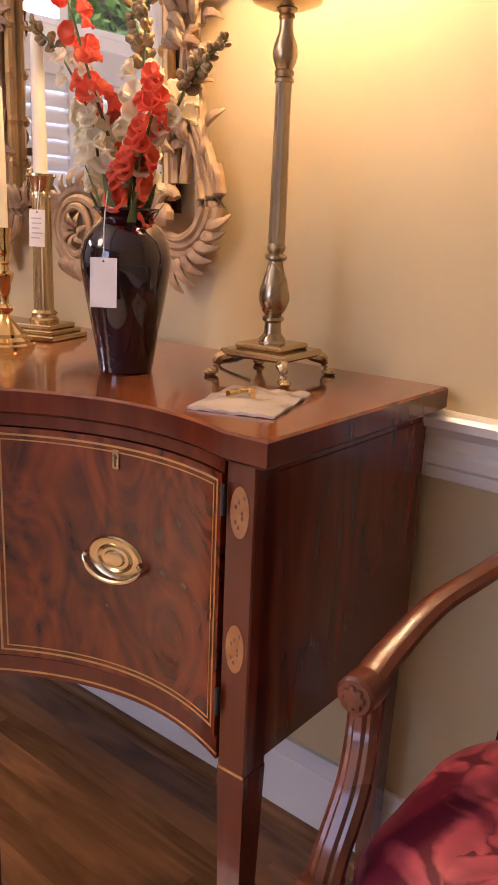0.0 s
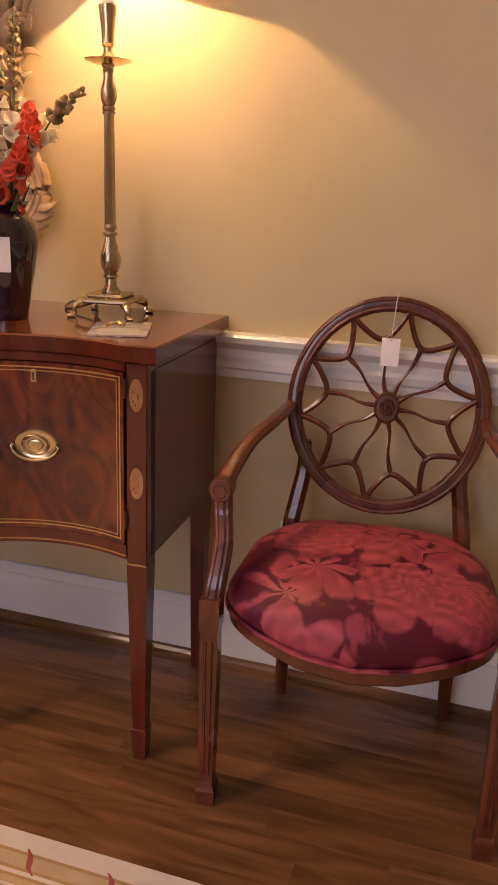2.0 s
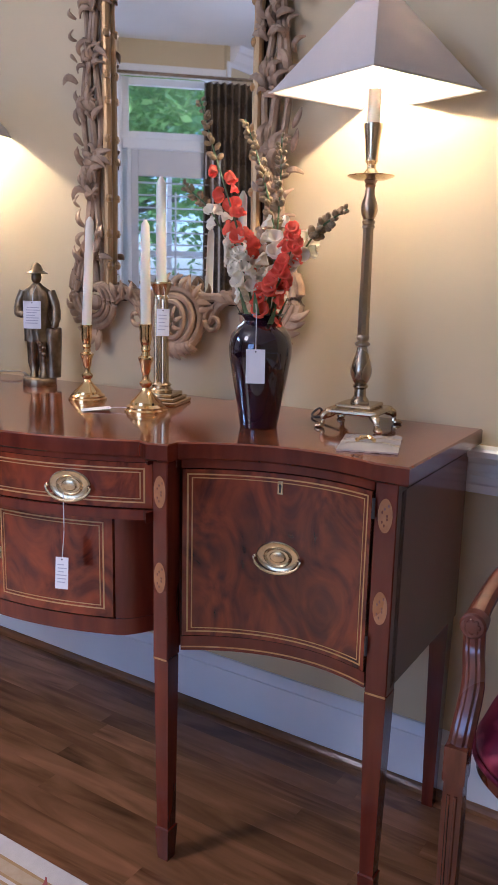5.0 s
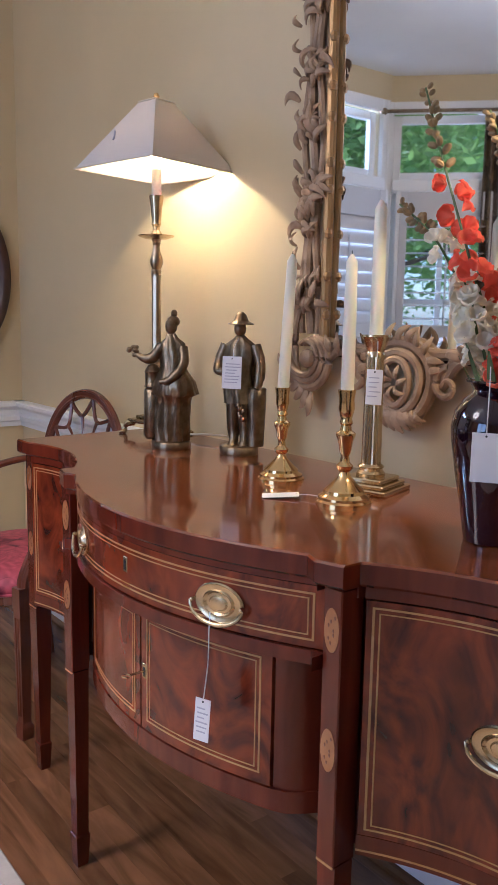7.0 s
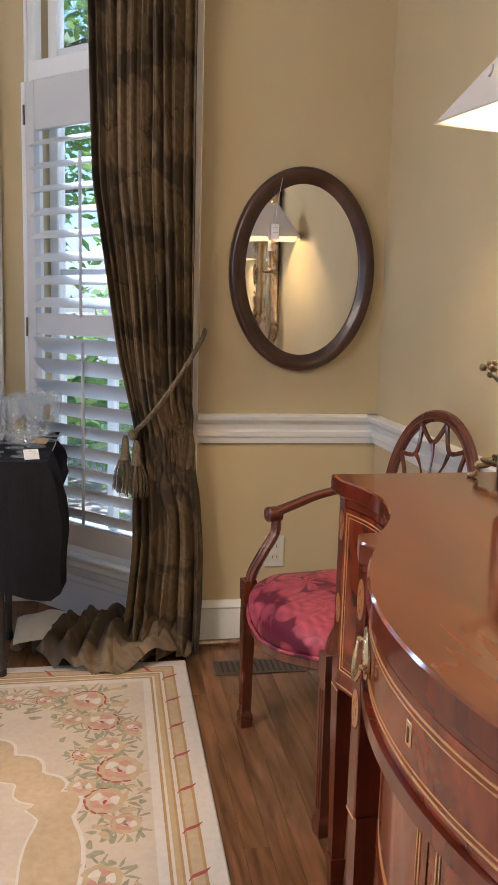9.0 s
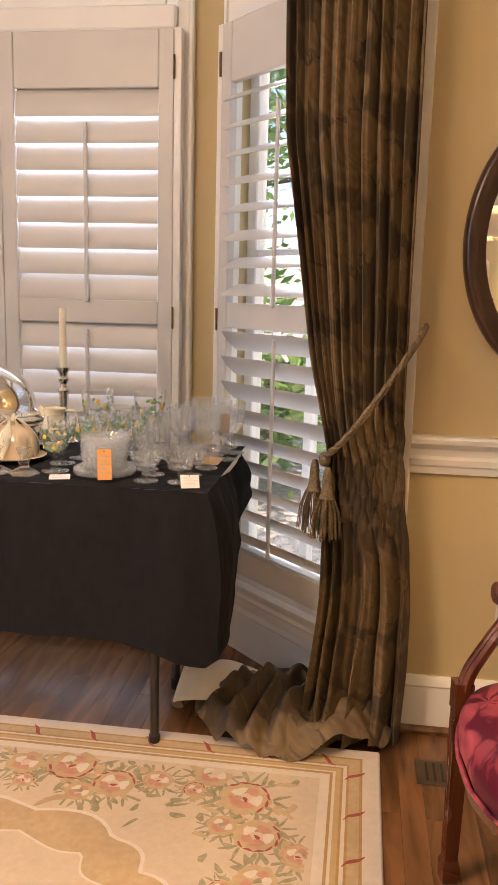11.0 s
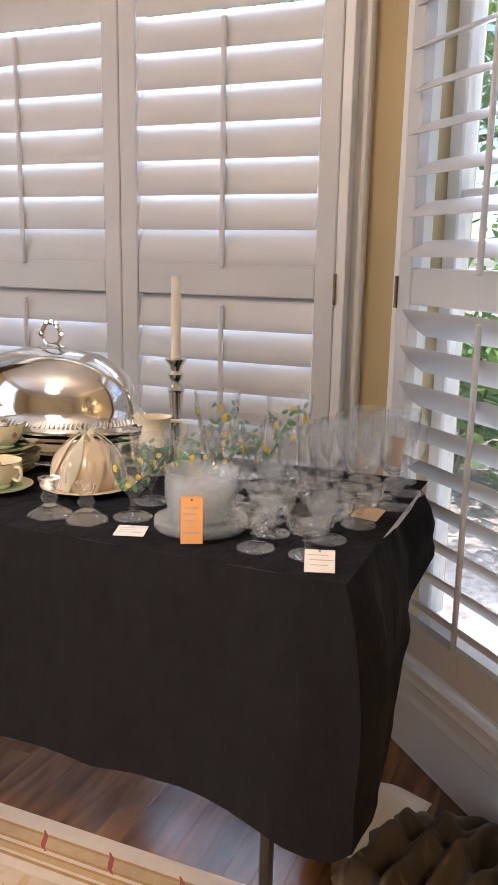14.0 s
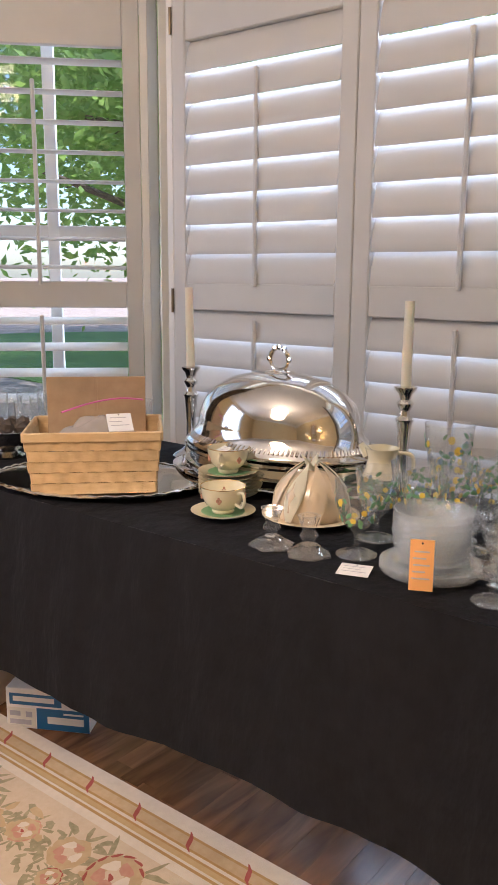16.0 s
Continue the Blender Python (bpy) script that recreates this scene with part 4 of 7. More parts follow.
RUG_GOLD = mat("gold_wool_pile", (0.42, 0.25, 0.085), (0.50, 0.31, 0.12), (60, 60, 60), 0.95, bump=0.35, fine=(420, 420, 420), stain=0.15, bdist=0.003)
RUG_TAN = mat("tan_wool_pile", (0.52, 0.35, 0.16), (0.57, 0.40, 0.20), (60, 60, 60), 0.95, bump=0.35, fine=(420, 420, 420), stain=0.12, bdist=0.003)
RUG_PALE = mat("ivory_wool_pile", (0.66, 0.57, 0.47), (0.72, 0.63, 0.53), (60, 60, 60), 0.95, bump=0.35, fine=(420, 420, 420), stain=0.1, bdist=0.003)
RUG_RED = mat("red_wool_pile", (0.36, 0.07, 0.05), (0.44, 0.11, 0.08), (60, 60, 60), 0.95, bump=0.3, fine=(420, 420, 420))
RUG_ROSE = mat("rose_wool_pile", (0.54, 0.25, 0.17), (0.62, 0.34, 0.24), (60, 60, 60), 0.95, bump=0.3, fine=(420, 420, 420))
RUG_GREEN = mat("olive_wool_pile", (0.27, 0.24, 0.13), (0.46, 0.39, 0.24), (60, 60, 60), 0.95, bump=0.3, fine=(420, 420, 420))
RUG_BEIGE = mat("honey_wool_pile", (0.52, 0.36, 0.19), (0.60, 0.44, 0.26), (60, 60, 60), 0.95, bump=0.3, fine=(420, 420, 420))
X1R, Y0R = 1.1, -3.0
part("ground_weave", G().box(RX0, X1R, Y0R, RY1, 0.0, 0.010, 0.004), RUG_PALE, rug, "ivory wool pile and edge")


def frame_band(name, d0, d1, z, material):
    """A flat band round the rug between two distances from its edge."""
    g = G()
    a = (RX0 + d0, X1R - d0, Y0R + d0, RY1 - d0)
    b = (RX0 + d1, X1R - d1, Y0R + d1, RY1 - d1)
    g.box(a[0], b[0], a[2], a[3], 0.009, z)
    g.box(b[0], b[1], b[3], a[3], 0.009, z)
    g.box(b[1], a[1], a[2], a[3], 0.009, z)
    g.box(b[0], b[1], a[2], b[2], 0.009, z)
    return part(name, g, material, rug)


for d0, d1, material in ((0.045, 0.052, RUG_GOLD), (0.052, 0.078, RUG_BEIGE), (0.078, 0.084, RUG_GOLD), (0.093, 0.099, RUG_GOLD), (0.099, 0.112, RUG_TAN), (0.119, 0.126, RUG_GOLD)):
    frame_band("border_band", d0, d1, 0.0108, material)
part("field", G().box(RX0 + 0.15, X1R - 0.15, Y0R + 0.15, RY1 - 0.15, 0.009, 0.0106), RUG_CREAM, rug, "cream wool field")
# red ribbon wraps along the border
step = 0.158
rib = G()
for i in range(24):
    for axis in (0, 1):
        c = (RX0 + 0.064, RY1 - 0.13 - step * i) if axis == 0 else (RX0 + 0.13 + step * i, RY1 - 0.064)
        pts = [(-0.026, -0.022), (-0.014, -0.010), (0.0, -0.004), (0.014, 0.002), (0.024, 0.016)]
        rows = [(c[0] + p, c[1] + q) if axis == 0 else (c[0] + q, c[1] - p) for p, q in pts]
        w = [0.002, 0.005, 0.006, 0.005, 0.002]
        v = [(x, y - a, 0.0116) for (x, y), a in zip(rows, w)] + [(x, y + a, 0.0116) for (x, y), a in zip(rows, w)] if axis == 0 else [(x - a, y, 0.0116) for (x, y), a in zip(rows, w)] + [(x + a, y, 0.0116) for (x, y), a in zip(rows, w)]
        rib.add(v, [(k, k + 1, 6 + k, 5 + k) for k in range(4)])
tagged(part("ribbon_wraps", rib, RUG_RED, rug, "", 0), kind="stuff")
# rose sprays woven into the field
random.seed(11)
petals = {k: G() for k in ("red", "rose", "green", "honey", "ivory")}
level = {"green": 0.0109, "honey": 0.0111, "rose": 0.0113, "red": 0.0117, "ivory": 0.0115}


def blot(key, x, y, rx, ry, turn, n=10, lump=0.25):
    if x < RX0 + 0.165 or y > RY1 - 0.165:
        return
    lev = level[key] + random.uniform(0, 0.00015)
    ph = random.uniform(0, 6)
    v = []
    for i in range(n):
        a = 2 * math.pi * i / n
        r = 1 + lump * math.sin(3 * a + ph) * random.uniform(0.5, 1)
        px, py = rx * r * math.cos(a), ry * r * math.sin(a)
        v.append((x + px * math.cos(turn) - py * math.sin(turn), y + px * math.sin(turn) + py * math.cos(turn), lev))
    petals[key].add(v, [tuple(range(n))])


def rose(x, y, r, key):
    """A peach and honey flower, outlined in red here and there, with leaves standing out round it."""
    r *= 1.25
    for i in range(8):
        a = i * 0.79 + random.uniform(-0.2, 0.2)
        for k in (-0.16, 0.16):
            blot("green", x + 1.25 * r * math.cos(a + k), y + 1.25 * r * math.sin(a + k), random.uniform(0.3, 0.5) * r, random.uniform(0.06, 0.12) * r, a + k * 3, 8)
    for i in range(8):
        a = i * 0.785 + random.uniform(-0.15, 0.15)
        blot("honey", x + 0.62 * r * math.cos(a), y + 0.62 * r * math.sin(a), 0.40 * r, 0.30 * r, a + 1.57)
    for i in range(5):
        a = i * 1.26 + random.random() * 0.4
        blot("ivory" if i % 2 else "rose", x + 0.42 * r * math.cos(a), y + 0.42 * r * math.sin(a), 0.30 * r, 0.20 * r, a + 1.57)
    if key != "honey":
        turn = random.random() * 6.28
        for i in range(7):
            a = turn + i * 0.5
            blot("red" if key == "red" else "rose", x + 0.86 * r * math.cos(a), y + 0.80 * r * math.sin(a), 0.21 * r, 0.055 * r, a + 1.57 + random.uniform(-0.3, 0.3), 8)
        blot("red", x + 0.1 * r, y, 0.16 * r, 0.08 * r, random.random() * 3)


def spray(x, y, along, size):
    """A spray of roses with leaves round it, lying along a direction."""
    ca, sa = math.cos(along), math.sin(along)
    for i in range(60):
        p, q = random.gauss(0, 0.17) * size, random.gauss(0, 0.075) * size
        blot("green", x + p * ca - q * sa, y + p * sa + q * ca, random.uniform(0.010, 0.026) * size, random.uniform(0.005, 0.010) * size, random.uniform(0, 3.1), 8)
    for i in range(26):
        p, q = random.gauss(0, 0.16) * size, random.gauss(0, 0.07) * size
        blot("honey", x + p * ca - q * sa, y + p * sa + q * ca, random.uniform(0.015, 0.03) * size, random.uniform(0.006, 0.012) * size, random.uniform(0, 3.1), 8)
    for p, q, r, k in ((-0.15, 0.01, 0.042, "honey"), (-0.03, 0.03, 0.055, "red"), (0.10, -0.02, 0.048, "red"), (0.20, 0.02, 0.034, "rose"), (0.03, -0.07, 0.032, "honey"), (-0.12, -0.06, 0.025, "red")):
        rose(x + (p * ca - q * sa) * size, y + (p * sa + q * ca) * size, r * size, k)


for x, y, a in ((-2.46, 0.22, 0.7), (-2.08, 0.29, 0.1), (-2.53, -0.20, 1.5), (-2.50, -0.72, 1.5), (-2.48, -1.20, 1.6), (-2.5, -1.7, 1.5), (-1.55, 0.28, 0.1), (-1.0, 0.29, 0), (-0.5, 0.28, 0.1), (0.05, 0.29, 0), (0.6, 0.28, 0.1), (-2.5, -2.2, 1.5)):
    spray(x, y, a, 1.0)
# scalloped honey scroll between the border and the middle of the rug
path = curve([(-2.32, -2.6, 0), (-2.33, -1.9, 0), (-2.32, -1.2, 0), (-2.34, -0.62, 0), (-2.31, -0.16, 0), (-2.18, 0.01, 0), (-2.03, 0.12, 0), (-1.86, 0.16, 0), (-1.1, 0.14, 0), (-0.4, 0.15, 0), (0.8, 0.14, 0)], 12)
for w, z, material in ((0.052, 0.0112, RUG_PALE), (0.042, 0.0114, RUG_BEIGE)):
    v = []
    for k, p in enumerate(path):
        d = (path[min(k + 1, len(path) - 1)] - path[max(k - 1, 0)]).normalized()
        nn = Vector((-d.y, d.x, 0))
        wob = 0.030 * abs(math.sin(k * 0.42))
        v += [p + nn * (w + wob) + Vector((0, 0, z)), p - nn * (w * 0.6 + wob) + Vector((0, 0, z))]
    part("scroll_band", G().add(v, [(2 * k, 2 * k + 1, 2 * k + 3, 2 * k + 2) for k in range(len(path) - 1)]), material, rug, "", 0)
for key, material in (("red", RUG_RED), ("rose", RUG_ROSE), ("green", RUG_GREEN), ("honey", RUG_BEIGE), ("ivory", RUG_PALE)):
    tagged(part(key + "_weft", petals[key], material, rug, "", 0), kind="stuff")

# ---- folding table under a black cloth ----
TX0, TX1, TY0, TY1, TZ = -3.165, -2.562, -1.74, 0.108, 0.738
table = thing("folding_table", Matrix(), "folding table on dark steel legs under a black cloth", "table")
part("tabletop", G().box(TX0 + 0.01, TX1 - 0.01, TY0 + 0.01, TY1 - 0.01, TZ - 0.035, TZ - 0.003, 0.006), PLASTIC, table)
for x, y in ((-2.707, -0.054), (-3.03, -0.070), (-2.707, -1.54), (-3.03, -1.54)):
    part("leg", G().tube(curve([(x, y, 0.0), (x, y, 0.30), (x, y - 0.01, 0.52), (x, y - 0.02, TZ - 0.036)], 4), 0.0125, 10, up=(1, 0, 0)), STEEL, table)
    part("foot", G().lathe([(0.0145, 0.0), (0.015, 0.004), (0.015, 0.03), (0.0125, 0.032)], 10, Matrix.Translation((x, y, 0))), SLOT, table)
for y in (-0.062, -1.54):
    part("crossbar", G().tube([(-2.707, y, 0.30), (-3.03, y, 0.30)], 0.010, 8), STEEL, table)
part("brace", G().tube([(-2.87, -0.07, 0.32), (-2.87, -0.50, TZ - 0.04)], 0.008, 8), STEEL, table)

peri = []
R = 0.02
corners = [(TX1, TY0), (TX1, TY1), (TX0, TY1), (TX0, TY0)]
NP = 150
edges = [((TX1, TY0), (TX1, TY1), (1, 0)), ((TX1, TY1), (TX0, TY1 - 0.045), (0, 1)), ((TX0, TY1 - 0.045), (TX0, TY0), (-1, 0)), ((TX0, TY0), (TX1, TY0), (0, -1))]
lens = [1.848, 0.605, 1.848, 0.605]
for (a, b, nrm), ln in zip(edges, lens):
    n = int(ln / 0.022)
    for i in range(n):
        t = i / n
        peri.append((a[0] + (b[0] - a[0]) * t, a[1] + (b[1] - a[1]) * t, nrm, t, ln, edges.index((a, b, nrm))))
N = len(peri)


def skirt(i, d):
    """Point of the cloth at perimeter step i, d from 0 at the table's edge to 1 at the hem."""
    x, y, nrm, t, ln, e = peri[i]
    s = t * ln
    near0, near1 = s, ln - s
    dc = min(near0, near1)
    corner = math.exp(-(dc / 0.09) ** 2)
    # outward way turns at the corners
    nx, ny = nrm
    nb = edges[(e + 1) % 4][2] if near1 < near0 else edges[(e - 1) % 4][2]
    w = 0.5 * math.exp(-(dc / 0.05) ** 2)
    nx, ny = nx * (1 - w) + nb[0] * w, ny * (1 - w) + nb[1] * w
    hem = 0.38 + 0.012 * math.sin(s * 4.0 + e)
    if e == 0:
        hem = 0.362 + 0.010 * math.sin(s * 5.5) - 0.035 * corner * (1 if near1 < near0 else 0.4)
    if e == 1:
        hem = piece(t, ((0, 0.345), (0.18, 0.37), (0.45, 0.50), (0.75, 0.575), (1, 0.62)))
    if e == 2:
        hem = piece(t, ((0, 0.62), (0.06, 0.56), (0.15, 0.47), (1, 0.45)))
    z = TZ + 0.002 - (TZ - hem) * d
    fold = 0.5 + 0.5 * noise.noise(Vector((x * 7.0, y * 7.0, 3.0 + e)))
    fine = 0.5 + 0.5 * noise.noise(Vector((x * 22.0, y * 22.0, 9.0)))
    out = 0.010 * min(1, d * 8) + d * (0.018 + 0.055 * fold * fold + 0.006 * fine) + 0.016 * min(1, d * 3.5) * noise.noise(Vector((x * 11, y * 11, 1.5 + d * 0.8))) + corner * 0.055 * math.sin(min(1, d * 1.3) * math.pi * 0.75) + 0.012 * math.sin(d * 3.0) * noise.noise(Vector((x * 4, y * 4, d * 2 + 5)))
    if e == 1:
        out += 0.022 * d * smoothstep(0.3, 1.0, t) + 0.012 * math.sin(math.pi * min(1, d * 1.1)) * (1 - smoothstep(0.0, 0.6, t))
    return (x + nx * out, y + ny * out, z)


cloth = G()
rows = [0.0, 0.012, 0.04, 0.10, 0.2, 0.32, 0.46, 0.6, 0.74, 0.88, 1.0]
v = [skirt(i, d) for d in rows for i in range(N)]
f = [(k * N + i, k * N + (i + 1) % N, (k + 1) * N + (i + 1) % N, (k + 1) * N + i) for k in range(len(rows) - 1) for i in range(N)]
cloth.add(v, f)
cloth.grid(lambda a, b: (TX0 + (TX1 - TX0) * a, TY0 + (TY1 - TY0) * b, TZ + 0.002 + 0.0012 * noise.noise(Vector((a * 9, b * 20, 0)))), 14, 40)
cl = solid("tablecloth", cloth, CLOTH, None, "plain black tablecloth hanging in soft folds over the folding table", "tablecloth", smooth=70)

# ---- curtain by the bay ----
random.seed(21)
curtain = thing("curtain", Matrix(), "olive brown cut velvet curtain tied back and pooling on the floor", "curtain", "curtains of the bay")
EDGE = ((0.0, 0.34), (0.15, 0.352), (0.42, 0.368), (0.80, 0.372), (1.04, 0.318), (1.59, 0.240), (2.05, 0.230), (2.45, 0.225))


def drape(a, b):
    """a from the left edge to the right edge, b from the floor to the rod."""
    z = 0.02 + 2.41 * b
    yl = piece(z, EDGE)
    xl = -2.80 - (0.58 - yl) * 0.20
    yl = 0.43 + (yl - 0.43) * (xl + 0.9) / -1.95
    xr, yr = -2.832, 0.560 + 0.045 * smoothstep(0.9, 0.3, z)
    x, y = xl + (xr - xl) * a, yl + (yr - yl) * a
    tie = math.exp(-((z - 0.86) / 0.16) ** 2)
    ph = 2 * math.pi * ((10.3 - 4.6 * smoothstep(0.9, 0.5, z)) * a + 0.30 * math.sin(5 * a + 1.5 * b) + 0.16 * noise.noise(Vector((a * 6, b * 5, 2))))
    amp = 0.017 + 0.014 * smoothstep(0.7, 0.1, z) + 0.008 * noise.noise(Vector((a * 9, b * 2, 5))) - 0.004 * tie
    w = math.sin(ph) + 0.30 * math.sin(2.3 * ph + 3 * b) + 0.8 * smoothstep(0.75, 0.3, z) * noise.noise(Vector((a * 7, z * 5, 8)))
    bulge = 0.035 * math.sin(math.pi * a) + 0.060 * smoothstep(0.40, 0.0, z) * (0.6 + 0.4 * math.sin(3 * a + 1)) + 0.02 * tie * math.sin(math.pi * a)
    o = amp * w + bulge
    return (x + 0.80 * o, y - 0.30 * o, z)


part("drop", G().grid(drape, 150, 56, (-0.003, 0.003, 0)), VELVET, curtain, "", 75)


def pool_height(x, y):
    """Height of the crumpled velvet over the floor: folds that swirl two ways, with creases between them."""
    q = Vector((x, y, 0))
    r = math.hypot((x + 2.862) / 0.190, (y - 0.300) / 0.305)
    p1 = 6.5 * noise.noise(q * 4.6 + Vector((0.4, 2.1, 0))) + 2 * math.pi * (0.50 * x + 0.85 * y) / 0.090
    p2 = 7.0 * noise.noise(q * 5.2 + Vector((7.3, 1.9, 4))) + 2 * math.pi * (0.90 * x - 0.45 * y) / 0.105
    f1, f2 = 0.080 * (0.5 + 0.5 * math.cos(p1)) ** 0.75, 0.065 * (0.5 + 0.5 * math.cos(p2)) ** 0.75
    folds = max(f1, f2) + 0.35 * min(f1, f2)
    body = 0.060 * max(0.0, 1 - r * r)
    return (body + folds + 0.004 * noise.noise(q * 30)) * max(0.0, 1 - r ** 7) ** 0.5 + 0.006


def pool(a, b):
    """The heap of velvet on the floor, as rings round its middle."""
    ang = 2 * math.pi * a
    ux, uy = math.cos(ang), math.sin(ang)
    r = (1 - b) * (1 + 0.10 * noise.noise(Vector((ux * 1.6, uy * 1.6, 4))))
    x, y = -2.862 + 0.178 * ux * r, 0.300 + 0.288 * uy * r
    return (x, y, pool_height(x, y))


part("pooled_hem", G().grid(pool, 220, 80), VELVET, curtain, "crumpled velvet hem heaped on the floor", 80)


def lining(a, b):
    x, y = -3.10 + 0.26 * a, -0.035 + 0.21 * b
    return (x, y, 0.012 + 0.110 * math.sin(math.pi * min(1, 0.1 + 0.75 * a)) ** 0.7 * (0.45 + 0.55 * math.sin(math.pi * (0.15 + 0.7 * b))) + 0.012 * noise.noise(Vector((x * 14, y * 14, 3))))


part("lining", G().grid(lining, 24, 20, (0, 0, -0.005)), LINER, curtain, "cream lining folded out at the hem", 70)
part("turned_edge", G().tube(curve([(-2.87, -0.03, 0.035), (-2.93, -0.012, 0.045), (-2.98, 0.02, 0.06), (-3.01, 0.08, 0.085)], 6), [0.014 + 0.016 * math.sin(math.pi * (0.15 + 0.8 * k / 18)) for k in range(19)], 12, flat=0.75), VELVET, curtain)
rope = curve([(-2.895, 0.605, 1.125), (-2.785, 0.575, 1.085), (-2.735, 0.50, 0.97), (-2.755, 0.42, 0.855), (-2.805, 0.36, 0.785)], 10)
for ph in (0, math.pi * 2 / 3, math.pi * 4 / 3):
    part("tieback_strand", G().tube([p + Vector((0.004 * math.cos(ph + k * 0.75), 0.004 * math.sin(ph + k * 0.75), 0.006 * math.sin(ph + k * 0.75 + 1))) for k, p in enumerate(rope)], 0.0062, 7), CORD, curtain, "twisted cord tieback")
for dx, dy, dz in ((0.0, 0.0, 0.0), (-0.03, -0.035, 0.012)):
    c = Vector((-2.790 + dx, 0.375 + dy, 0.728 + dz))
    tassel = part("tassel", G().lathe([(0.006, 0.04), (0.010, 0.03), (0.013, 0.01), (0.013, -0.005), (0.016, -0.030), (0.021, -0.040), (0.017, -0.046)], 14, Matrix.Translation(c)), CORD, curtain, "silk tassel with a cord head")
    fr = G()
    for i in range(90):
        a, r = random.uniform(0, 6.283), random.uniform(0.3, 1.0)
        top = c + Vector((0.021 * r * math.cos(a), 0.021 * r * math.sin(a), -0.04))
        end = c + Vector((0.044 * r * math.cos(a), 0.044 * r * math.sin(a), -0.145 + random.uniform(-0.008, 0.01)))
        fr.tube([top, (top + end) / 2 + Vector((0.004 * math.cos(a), 0.004 * math.sin(a), 0.01)), end], 0.0011, 4)
    tagged(part("fringe", fr, CORD, tassel), kind="stuff")
part("knot", G().ell((-2.805, 0.365, 0.785), (0.017, 0.017, 0.020), 10), CORD, curtain)


def rod(a, b):
    r = thing("curtain_rod", Matrix(), "dark metal curtain rod with ball finials", "curtain rod", "curtain rods")
    a, b = Vector(a), Vector(b)
    part("pole", G().tube([a, b], 0.011, 10), BRONZE, r)
    for p in (a, b):
        part("finial", G().ell(p, (0.022, 0.022, 0.022), 12), BRONZE, r)
    return r


rod((-3.40, -0.09, 2.47), (-2.86, 0.47, 2.47))
rod((-3.42, -1.36, 2.47), (-2.64, -2.14, 2.47))
curtain2 = thing("curtain", Matrix(), "dark olive velvet curtain hanging straight at the bay's far side", "curtain", "curtains of the bay")
part("drop", G().grid(lambda a, b: (-2.99 + 0.31 * a + 0.022 * math.sin(58 * a + 2 * b), -1.79 - 0.31 * a + 0.022 * math.sin(58 * a + 2 * b), 0.02 + 2.42 * b), 140, 20, (0.003, 0.003, 0)), VELVET, curtain2, "", 75)

# ---- table lamps ----


